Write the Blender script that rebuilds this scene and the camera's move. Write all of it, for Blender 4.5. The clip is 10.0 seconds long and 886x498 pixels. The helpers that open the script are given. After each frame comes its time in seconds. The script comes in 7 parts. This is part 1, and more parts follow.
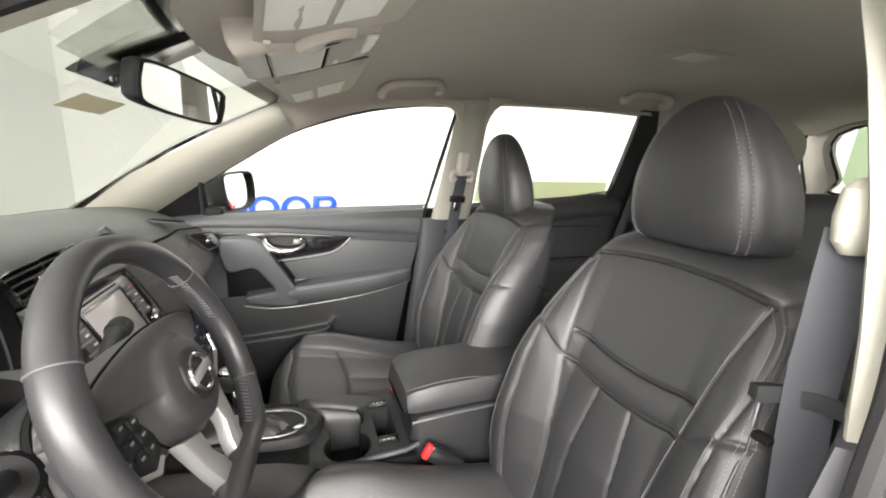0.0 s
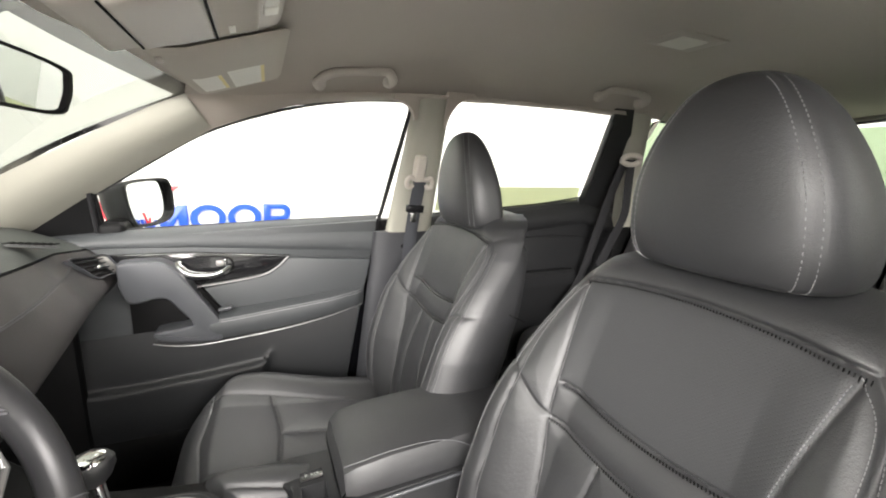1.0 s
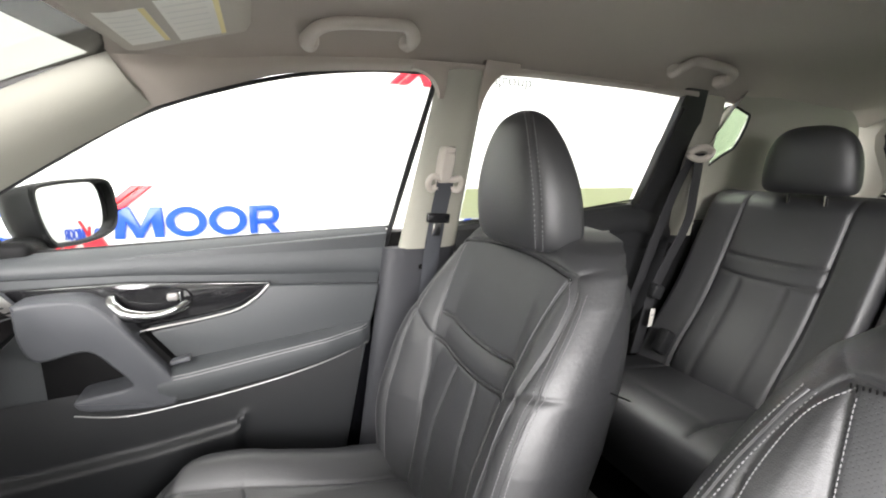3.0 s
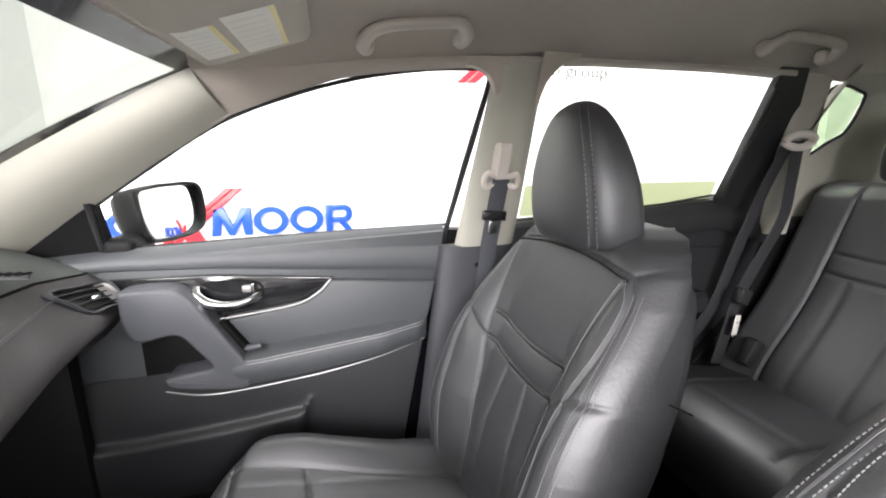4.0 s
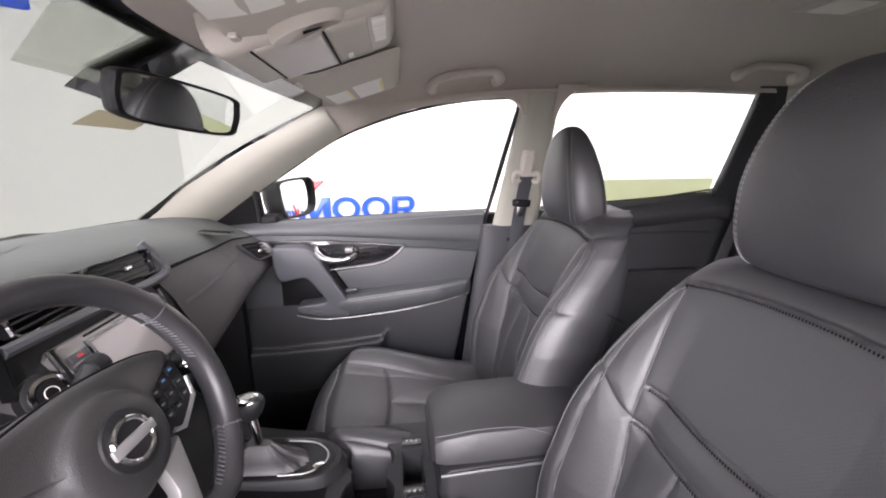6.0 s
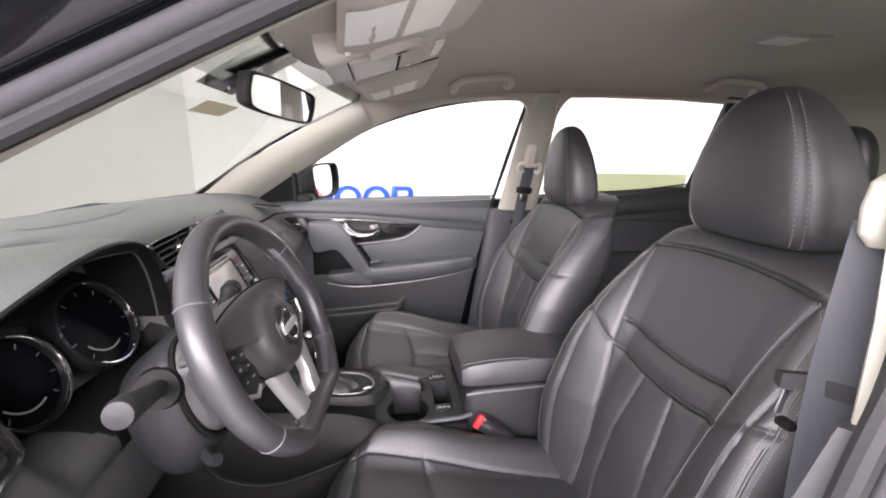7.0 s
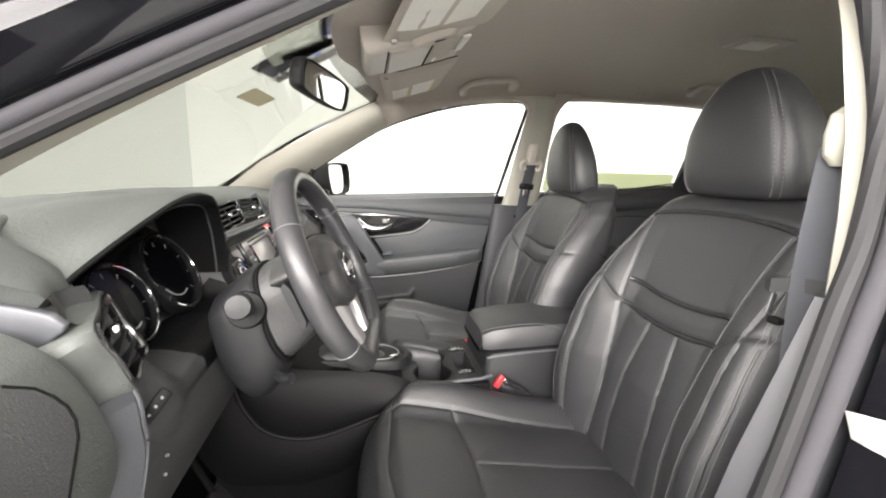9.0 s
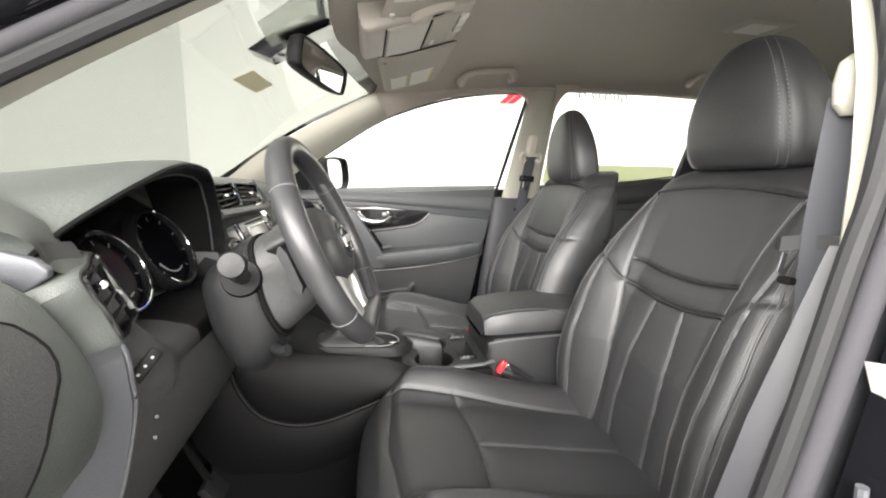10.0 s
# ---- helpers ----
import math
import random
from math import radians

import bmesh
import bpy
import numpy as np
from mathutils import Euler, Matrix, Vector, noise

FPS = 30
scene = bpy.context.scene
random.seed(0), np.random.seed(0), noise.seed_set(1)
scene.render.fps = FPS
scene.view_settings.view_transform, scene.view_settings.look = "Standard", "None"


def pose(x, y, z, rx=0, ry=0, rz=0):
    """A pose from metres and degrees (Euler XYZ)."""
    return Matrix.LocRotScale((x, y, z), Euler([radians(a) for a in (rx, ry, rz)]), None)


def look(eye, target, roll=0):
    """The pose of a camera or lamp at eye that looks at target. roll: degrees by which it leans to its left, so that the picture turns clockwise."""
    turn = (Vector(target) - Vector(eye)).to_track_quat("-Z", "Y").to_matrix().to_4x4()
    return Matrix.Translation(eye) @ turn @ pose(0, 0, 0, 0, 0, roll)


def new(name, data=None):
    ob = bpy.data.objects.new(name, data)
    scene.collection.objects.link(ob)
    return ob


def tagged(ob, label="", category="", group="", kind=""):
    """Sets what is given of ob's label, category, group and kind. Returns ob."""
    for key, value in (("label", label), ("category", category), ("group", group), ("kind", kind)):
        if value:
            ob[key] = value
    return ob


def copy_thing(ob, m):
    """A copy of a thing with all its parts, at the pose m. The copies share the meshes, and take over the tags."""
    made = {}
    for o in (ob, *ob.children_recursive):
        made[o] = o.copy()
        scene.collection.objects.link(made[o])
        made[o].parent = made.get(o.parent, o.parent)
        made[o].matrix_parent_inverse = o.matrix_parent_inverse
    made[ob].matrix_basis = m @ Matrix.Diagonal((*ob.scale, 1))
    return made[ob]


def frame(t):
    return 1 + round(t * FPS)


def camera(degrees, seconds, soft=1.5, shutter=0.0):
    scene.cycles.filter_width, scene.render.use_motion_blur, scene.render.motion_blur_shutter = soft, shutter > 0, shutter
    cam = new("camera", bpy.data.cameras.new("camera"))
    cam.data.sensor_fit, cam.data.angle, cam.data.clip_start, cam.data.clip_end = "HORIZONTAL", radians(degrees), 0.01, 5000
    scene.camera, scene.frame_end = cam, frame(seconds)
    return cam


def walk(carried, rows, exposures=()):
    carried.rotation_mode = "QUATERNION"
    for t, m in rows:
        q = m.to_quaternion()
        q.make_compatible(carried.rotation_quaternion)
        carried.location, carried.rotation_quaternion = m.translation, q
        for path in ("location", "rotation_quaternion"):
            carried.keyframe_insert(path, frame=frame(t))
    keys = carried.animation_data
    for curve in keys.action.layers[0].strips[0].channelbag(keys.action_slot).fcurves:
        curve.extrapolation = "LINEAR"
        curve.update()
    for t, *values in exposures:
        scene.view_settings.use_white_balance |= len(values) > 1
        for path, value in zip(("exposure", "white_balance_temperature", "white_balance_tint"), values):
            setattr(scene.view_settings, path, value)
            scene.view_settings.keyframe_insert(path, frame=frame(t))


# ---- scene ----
cam = camera(93.5, 10.0, soft=2.0)
PATH = [
    (0, (0.291, -0.912, 1.34), (0.936, 0.934, 0.922), 1.7),
    (0.5, (0.37, -0.827, 1.35), (1.076, 1.0, 0.942), 1.5),
    (1, (0.402, -0.713, 1.337), (1.192, 1.082, 0.945), 1.4),
    (1.5, (0.394, -0.557, 1.347), (1.259, 1.205, 0.967), 1.5),
    (2, (0.427, -0.448, 1.338), (1.317, 1.304, 0.965), 1.6),
    (3.3, (0.472, -0.316, 1.322), (1.208, 1.495, 0.903), 0.7),
    (3.5, (0.502, -0.304, 1.316), (1.129, 1.551, 0.908), 0.5),
    (4, (0.491, -0.35, 1.327), (0.989, 1.542, 0.913), -0.3),
    (4.5, (0.462, -0.422, 1.336), (0.855, 1.492, 0.912), -0.8),
    (5, (0.427, -0.517, 1.346), (0.749, 1.407, 0.908), -0.8),
    (5.2, (0.422, -0.558, 1.359), (0.719, 1.367, 0.907), -0.9),
    (6.3, (0.451, -0.849, 1.359), (0.67, 1.089, 0.916), -0.4),
    (6.5, (0.4, -0.889, 1.358), (0.667, 1.036, 0.887), 0.6),
    (7, (0.31, -1.0, 1.346), (0.603, 0.922, 0.878), 1.4),
    (7.5, (0.257, -1.072, 1.338), (0.58, 0.85, 0.886), 1.9),
    (8, (0.227, -1.107, 1.312), (0.569, 0.817, 0.885), 2.0),
    (8.5, (0.2, -1.116, 1.278), (0.556, 0.812, 0.88), 1.9),
    (9, (0.198, -1.114, 1.242), (0.556, 0.82, 0.878), 1.5),
    (9.5, (0.199, -1.113, 1.206), (0.558, 0.824, 0.864), 1.2),
    (10, (0.2, -1.109, 1.174), (0.558, 0.831, 0.849), 1.0),
]
EXPOSURE = [(0, 0.68, 6550, 13), (2, 0.88, 6450, 13), (4.5, 0.86, 6200, 19), (6.5, 0.64, 6200, 26), (7.5, 0.64, 6450, 22), (8.5, 0.66, 6550, 17), (10, 0.74, 6500, 13)]
walk(cam, [(t, look(eye, target, roll)) for t, eye, target, roll in PATH], EXPOSURE)

# x: towards the rear of the car, y: towards its passenger side, z: up from the studio floor
MID = -0.02            # the car's middle line
DRIVER, PASSENGER = -0.37, 0.33   # middles of the front seats

# ---------------------------------------------------------------- light
world = bpy.data.worlds.new("studio_air")
world.use_nodes = True
world.node_tree.nodes["Background"].inputs[0].default_value = (0.9, 0.95, 1.0, 1)
world.node_tree.nodes["Background"].inputs[1].default_value = 0.06
scene.world = world


def area_lamp(name, place, target, sx, sy, watts, colour=(1, 1, 1)):
    data = bpy.data.lights.new(name, "AREA")
    data.shape, data.size, data.size_y, data.energy, data.color = "RECTANGLE", sx, sy, watts, colour
    ob = new(name, data)
    ob.matrix_world = look(place, target)
    return ob


WARM = (1.0, 0.975, 0.925)
area_lamp("ceiling_lamp", (-2.2, -1.7, 3.52), (-2.2, -1.7, 0.0), 2.0, 2.4, 150, WARM)
# Fill lights, added out of view to brighten the seats and dashboard.
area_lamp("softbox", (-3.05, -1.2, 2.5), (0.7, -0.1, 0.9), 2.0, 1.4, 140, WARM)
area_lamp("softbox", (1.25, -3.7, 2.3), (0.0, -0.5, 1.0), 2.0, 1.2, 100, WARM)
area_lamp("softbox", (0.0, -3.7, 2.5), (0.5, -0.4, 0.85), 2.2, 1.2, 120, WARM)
for px in (1.2, 3.6):
    area_lamp("ceiling_lamp", (px, 1.75, 3.52), (px, 1.75, 0), 2.4, 0.9, 56, WARM)
# One more added fill, unseen at the front left, for the seat bolsters.
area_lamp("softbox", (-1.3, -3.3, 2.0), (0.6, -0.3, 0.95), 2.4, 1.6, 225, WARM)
area_lamp("ceiling_lamp", (4.2, 0.0, 3.52), (4.2, 0.0, 0), 0.9, 2.4, 30, WARM)



# ---------------------------------------------------------------- materials
def material(name):
    m = bpy.data.materials.new(name)
    m.use_nodes = True
    return m, m.node_tree.nodes, m.node_tree.links, m.node_tree.nodes["Principled BSDF"]


def surf(name, colour, rough=0.5, metal=0.0, grain=(0, 0), mottle=(6, 0.1), coat=0.0, spec=0.5, sheen=0.0, cells=(0, 0), rvar=0.08):
    """A painted, woven, moulded or leather surface: mottled colour, uneven gloss, fine relief."""
    m, n, l, b = material(name)
    tc = n.new("ShaderNodeTexCoord")
    big = n.new("ShaderNodeTexNoise")
    big.inputs["Scale"].default_value, big.inputs["Detail"].default_value = mottle[0], 5
    l.new(tc.outputs["Object"], big.inputs["Vector"])
    mix = n.new("ShaderNodeMix")
    mix.data_type = "RGBA"
    a = mottle[1]
    mix.inputs[6].default_value = (*[c * (1 - a) for c in colour], 1)
    mix.inputs[7].default_value = (*[min(1, c * (1 + a)) for c in colour], 1)
    l.new(big.outputs["Fac"], mix.inputs[0])
    l.new(mix.outputs[2], b.inputs["Base Color"])
    mr = n.new("ShaderNodeMapRange")
    mr.inputs["To Min"].default_value, mr.inputs["To Max"].default_value = max(0.02, rough - rvar), min(1, rough + rvar)
    l.new(big.outputs["Fac"], mr.inputs["Value"])
    l.new(mr.outputs[0], b.inputs["Roughness"])
    b.inputs["Metallic"].default_value = metal
    b.inputs["Coat Weight"].default_value = coat
    b.inputs["Coat Roughness"].default_value = 0.04
    b.inputs["Specular IOR Level"].default_value = spec
    b.inputs["Sheen Weight"].default_value = sheen
    last = None
    if grain[0]:
        fine = n.new("ShaderNodeTexNoise")
        fine.inputs["Scale"].default_value, fine.inputs["Detail"].default_value = grain[0], 3
        l.new(tc.outputs["Object"], fine.inputs["Vector"])
        bump = n.new("ShaderNodeBump")
        bump.inputs["Strength"].default_value, bump.inputs["Distance"].default_value = grain[1], 0.002
        l.new(fine.outputs["Fac"], bump.inputs["Height"])
        last = bump
    if cells[0]:
        v = n.new("ShaderNodeTexVoronoi")
        v.inputs["Scale"].default_value = cells[0]
        l.new(tc.outputs["Object"], v.inputs["Vector"])
        bump = n.new("ShaderNodeBump")
        bump.inputs["Strength"].default_value, bump.inputs["Distance"].default_value = cells[1], 0.001
        l.new(v.outputs["Distance"], bump.inputs["Height"])
        if last:
            l.new(last.outputs[0], bump.inputs["Normal"])
        last = bump
    if last:
        l.new(last.outputs[0], b.inputs["Normal"])
    return m


def perforated(name, colour, rough):
    """Leather with rows of tiny punched holes."""
    m = surf(name, colour, rough, grain=(350, 0.12), cells=(420, 0.1))
    n, l, b = m.node_tree.nodes, m.node_tree.links, m.node_tree.nodes["Principled BSDF"]
    tc = n.new("ShaderNodeTexCoord")
    sep = n.new("ShaderNodeSeparateXYZ")
    l.new(tc.outputs["Object"], sep.inputs[0])
    waves = []
    for axis in (1, 2):
        mul = n.new("ShaderNodeMath")
        mul.operation = "MULTIPLY"
        mul.inputs[1].default_value = 2 * math.pi / 0.0052
        l.new(sep.outputs[axis], mul.inputs[0])
        sine = n.new("ShaderNodeMath")
        sine.operation = "SINE"
        l.new(mul.outputs[0], sine.inputs[0])
        waves.append(sine)
    both = n.new("ShaderNodeMath")
    both.operation = "MULTIPLY"
    l.new(waves[0].outputs[0], both.inputs[0])
    l.new(waves[1].outputs[0], both.inputs[1])
    ramp = n.new("ShaderNodeMapRange")
    ramp.inputs["From Min"].default_value, ramp.inputs["From Max"].default_value = 0.45, 0.8
    ramp.inputs["To Min"].default_value, ramp.inputs["To Max"].default_value = 1, 0
    l.new(both.outputs[0], ramp.inputs["Value"])
    bump = n.new("ShaderNodeBump")
    bump.inputs["Strength"].default_value, bump.inputs["Distance"].default_value = 0.32, 0.001
    l.new(ramp.outputs[0], bump.inputs["Height"])
    old = b.inputs["Normal"].links[0].from_node
    l.new(old.outputs[0], bump.inputs["Normal"])
    l.new(bump.outputs[0], b.inputs["Normal"])
    return m


def glass(name, tint, gloss=1.0):
    m, n, l, b = material(name)
    n.remove(b)
    out = n["Material Output"]
    clear, shine, fres, mix = n.new("ShaderNodeBsdfTransparent"), n.new("ShaderNodeBsdfGlossy"), n.new("ShaderNodeLayerWeight"), n.new("ShaderNodeMixShader")
    steep, gain = n.new("ShaderNodeMath"), n.new("ShaderNodeMath")
    steep.operation, gain.operation = "POWER", "MULTIPLY_ADD"
    steep.inputs[1].default_value = 5
    gain.inputs[1].default_value, gain.inputs[2].default_value = 0.92, 0.03
    clear.inputs[0].default_value = (*tint, 1)
    shine.inputs["Roughness"].default_value = 0.02
    shine.inputs["Color"].default_value = (gloss, gloss, gloss, 1)
    fres.inputs[0].default_value = 0.5
    l.new(fres.outputs["Facing"], steep.inputs[0])
    l.new(steep.outputs[0], gain.inputs[0])
    l.new(gain.outputs[0], mix.inputs[0])
    l.new(clear.outputs[0], mix.inputs[1])
    l.new(shine.outputs[0], mix.inputs[2])
    l.new(mix.outputs[0], out.inputs[0])
    return m


def film(name, colour, clearness):
    """A printed translucent sheet on glass."""
    m, n, l, b = material(name)
    n.remove(b)
    out = n["Material Output"]
    clear, paper, mix, noise_ = n.new("ShaderNodeBsdfTransparent"), n.new("ShaderNodeBsdfTranslucent"), n.new("ShaderNodeMixShader"), n.new("ShaderNodeTexNoise")
    paper.inputs[0].default_value = (*colour, 1)
    noise_.inputs["Scale"].default_value = 30
    mr = n.new("ShaderNodeMapRange")
    mr.inputs["To Min"].default_value, mr.inputs["To Max"].default_value = 1 - clearness - 0.03, 1 - clearness + 0.03
    l.new(noise_.outputs[0], mr.inputs["Value"])
    l.new(mr.outputs[0], mix.inputs[0])
    l.new(clear.outputs[0], mix.inputs[1])
    l.new(paper.outputs[0], mix.inputs[2])
    l.new(mix.outputs[0], out.inputs[0])
    return m


LEATHER = surf("black_leather", (0.016, 0.0165, 0.018), 0.52, rvar=0.06, spec=0.95, grain=(160, 0.2), cells=(650, 0.18), mottle=(9, 0.15))
PERF = perforated("perforated_leather", (0.031, 0.032, 0.0335), 0.52)
LEATHER_DOOR = surf("padded_vinyl", (0.052, 0.056, 0.059), 0.45, grain=(180, 0.2), cells=(600, 0.3))
LEATHER_DASH = surf("stitched_dash_leather", (0.040, 0.037, 0.037), 0.50, grain=(180, 0.2), cells=(600, 0.3))
THREAD = surf("pale_thread", (0.20, 0.20, 0.205), 0.6, mottle=(200, 0.2))
DARKTHREAD = surf("dark_thread", (0.085, 0.085, 0.09), 0.6, mottle=(200, 0.2))
PLASTIC = surf("grained_black_plastic", (0.014, 0.0145, 0.0155), 0.50, spec=0.4, grain=(300, 0.15), cells=(900, 0.25))
# Darker copy of the black plastic, mainly to put footwell shade into colour.
LOWPLASTIC = surf("darkened_black_plastic", (0.006, 0.006, 0.0063), 0.5, spec=0.15, grain=(300, 0.15), cells=(900, 0.25))
MIDPLASTIC = surf("satin_black_plastic", (0.050, 0.051, 0.052), 0.48, grain=(220, 0.3), cells=(700, 0.4))
DASHSOFT = surf("soft_grey_black_dash_skin", (0.083, 0.091, 0.085), 0.55, grain=(160, 0.3), cells=(650, 0.4), mottle=(14, 0.12))
GREYPLASTIC = surf("satin_charcoal_plastic", (0.070, 0.073, 0.080), 0.38, grain=(300, 0.08), cells=(900, 0.15))
PIANO = surf("gloss_black_plastic", (0.012, 0.012, 0.013), 0.12, coat=0.6, rvar=0.04)
# Near-black without sheen; in slots and wells it paints in their shade.
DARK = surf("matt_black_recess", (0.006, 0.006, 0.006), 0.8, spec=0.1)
CARPET = surf("black_carpet", (0.006, 0.006, 0.006), 0.95, spec=0.08, grain=(900, 0.9), mottle=(30, 0.3))
HEAD = surf("greige_headliner_knit", (0.42, 0.375, 0.325), 0.95, grain=(1200, 0.35), mottle=(3, 0.05), sheen=0.2)
TRIM = surf("beige_grained_trim", (0.33, 0.322, 0.272), 0.6, grain=(400, 0.15), cells=(900, 0.25), mottle=(4, 0.05))
VISOR = surf("greige_visor_cloth", (0.50, 0.46, 0.40), 0.8, grain=(700, 0.2), mottle=(5, 0.05))
OVERHEAD = surf("greige_overhead_plastic", (0.50, 0.46, 0.41), 0.5, grain=(400, 0.1), mottle=(5, 0.05))
LABEL = surf("printed_white_label", (0.78, 0.76, 0.70), 0.5, mottle=(25, 0.06))
LABELYELLOW = surf("yellow_label_edge", (0.75, 0.65, 0.30), 0.5)
FAINTPRINT = surf("faint_grey_print", (0.69, 0.675, 0.63), 0.6)
PILLARGREY = surf("grey_lower_pillar_trim", (0.031, 0.032, 0.036), 0.5, grain=(300, 0.08), cells=(900, 0.15))
PRINT = surf("grey_print", (0.25, 0.25, 0.26), 0.6)
CHROME = surf("bright_chrome", (0.80, 0.80, 0.80), 0.10, 1.0, rvar=0.04)
SATINCHROME = surf("satin_chrome", (0.44, 0.44, 0.44), 0.22, 1.0, rvar=0.06)
SILVER = surf("satin_silver_plastic", (0.34, 0.337, 0.333), 0.34, 0.45, rvar=0.05)
SILVERPAINT = surf("silver_grey_bezel", (0.30, 0.29, 0.28), 0.35, 0.5, rvar=0.05)
RED = surf("red_release_button", (0.62, 0.03, 0.035), 0.35)
# Far darker than the upper door panel: footwell shade is put into it.
DOORLOW = surf("shade_darkened_door_plastic", (0.012, 0.013, 0.0142), 0.48, grain=(300, 0.1), cells=(900, 0.2))
BELTBLACK = surf("black_belt_webbing", (0.018, 0.018, 0.02), 0.7, grain=(900, 0.4))
BELT = surf("grey_belt_webbing", (0.042, 0.045, 0.052), 0.7, grain=(900, 0.4))
RUBBER = surf("black_rubber_seal", (0.016, 0.016, 0.017), 0.6, spec=0.25, grain=(500, 0.15))
SEALGREY = surf("grey_flock_seal", (0.036, 0.035, 0.039), 0.75, spec=0.2, grain=(700, 0.25))
PAINT = surf("black_car_paint", (0.004, 0.004, 0.005), 0.06, rvar=0.02, spec=0.25)
# Pale because the reflection on the blank screen is put into the colour.
SCREEN = surf("screen_with_pale_reflection", (0.42, 0.39, 0.38), 0.16, rvar=0.03)
GAUGE = surf("gauge_glass", (0.003, 0.003, 0.004), 0.15, rvar=0.03, spec=0.03)
HUBSATIN = surf("satin_hub_plastic", (0.034, 0.034, 0.034), 0.45, grain=(300, 0.1), cells=(900, 0.2))
RIMLEATHER = surf("steering_wheel_leather", (0.032, 0.032, 0.034), 0.36, grain=(200, 0.08), cells=(900, 0.12))
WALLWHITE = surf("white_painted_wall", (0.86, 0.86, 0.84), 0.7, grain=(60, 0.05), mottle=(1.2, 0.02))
# Unseen wall; its grey sets how much fill reaches the driver's side.
WALLDIM = surf("unseen_wall_fill_grey", (0.50, 0.50, 0.48), 0.7, grain=(60, 0.05), mottle=(1.2, 0.03))
# Copies of the white wall, darker to stand in for weaker light.
WALLFRONT = surf("white_wall_toned_down_front", (0.42, 0.433, 0.406), 0.7, grain=(60, 0.05), mottle=(1.2, 0.02))
WALLCORNER = surf("white_wall_toned_down_cove", (0.66, 0.672, 0.645), 0.7, grain=(60, 0.05), mottle=(1.2, 0.02))
WALLEND = surf("white_wall_toned_down_rear", (0.54, 0.555, 0.52), 0.7, grain=(60, 0.05), mottle=(1.2, 0.02))
FLOORMAT = surf("grey_epoxy_floor", (0.55, 0.55, 0.54), 0.35, mottle=(2, 0.08))
BLUE = surf("blue_sign_acrylic", (0.012, 0.075, 0.58), 0.3)
SIGNRED = surf("red_sign_acrylic", (0.66, 0.018, 0.035), 0.3)
PAPER = surf("sticker_paper", (0.36, 0.355, 0.335), 0.6)
SIGNFAINT = surf("pale_grey_sign_paint", (0.13, 0.135, 0.13), 0.7)
SIGNGREY = surf("grey_sign_acrylic", (0.20, 0.21, 0.20), 0.4)
BUTTONBLUE = surf("blue_printed_mark", (0.08, 0.28, 0.65), 0.5)
MIRROR = surf("mirror_glass", (0.72, 0.73, 0.73), 0.015, 1.0, rvar=0.005)
CLEAR = glass("clear_side_glass", (0.93, 0.95, 0.93))
# Tinted far darker than real glass, to dim the bright wall beyond.
GREENISH = glass("green_laminated_windscreen", (0.275, 0.291, 0.268))
PRIVACY = glass("tinted_rear_glass", (0.62, 0.70, 0.58))
REARDOOR = glass("rear_door_glass", (0.90, 0.92, 0.90))
FILM = film("translucent_window_sheet", (0.42, 0.445, 0.32), 0.12)
PATCHFILM = film("grey_green_windscreen_patch", (0.065, 0.072, 0.058), 0.35)
STICKFILM = film("yellowed_sticker_back", (0.075, 0.068, 0.042), 0.08)


# ---------------------------------------------------------------- geometry helpers
def join(*geos):
    verts, faces = [], []
    for v, f in geos:
        k = len(verts)
        verts += [tuple(p) for p in v]
        faces += [tuple(i + k for i in q) for q in f]
    return verts, faces


def mesh_of(name, geo, mat, sharp=35):
    me = bpy.data.meshes.new(name)
    me.from_pydata([tuple(map(float, p)) for p in geo[0]], [], [tuple(map(int, q)) for q in geo[1]])
    bm = bmesh.new()
    bm.from_mesh(me)
    bmesh.ops.recalc_face_normals(bm, faces=bm.faces)
    bm.to_mesh(me)
    bm.free()
    me.polygons.foreach_set("use_smooth", [True] * len(me.polygons))
    me.set_sharp_from_angle(angle=radians(sharp))
    for m in mat if isinstance(mat, (list, tuple)) else [mat]:
        me.materials.append(m)
    return me


def part(name, geo, mat, parent=None, label="", sharp=35):
    ob = new(name, mesh_of(name, geo, mat, sharp))
    ob.parent = parent
    if label:
        tagged(ob, label)
    return ob


def thing(name, label, category, group="", kind=""):
    return tagged(new(name), label, category, group, kind)


def solid(name, geo, mat, label, category, group="", kind="", sharp=35):
    return tagged(part(name, geo, mat, None, "", sharp), label, category, group, kind)


def moved(geo, m):
    return [tuple(m @ Vector(p)) for p in geo[0]], geo[1]


def mirrored(geo, mid=MID):
    return [(p[0], 2 * mid - p[1], p[2]) for p in geo[0]], [tuple(reversed(q)) for q in geo[1]]


def grid(f, us, vs, loop_u=False, loop_v=False):
    verts = [f(u, v) for v in vs for u in us]
    nu, nv, faces = len(us), len(vs), []
    for j in range(nv if loop_v else nv - 1):
        for i in range(nu if loop_u else nu - 1):
            faces.append((j * nu + i, j * nu + (i + 1) % nu, ((j + 1) % nv) * nu + (i + 1) % nu, ((j + 1) % nv) * nu + i))
    return verts, faces


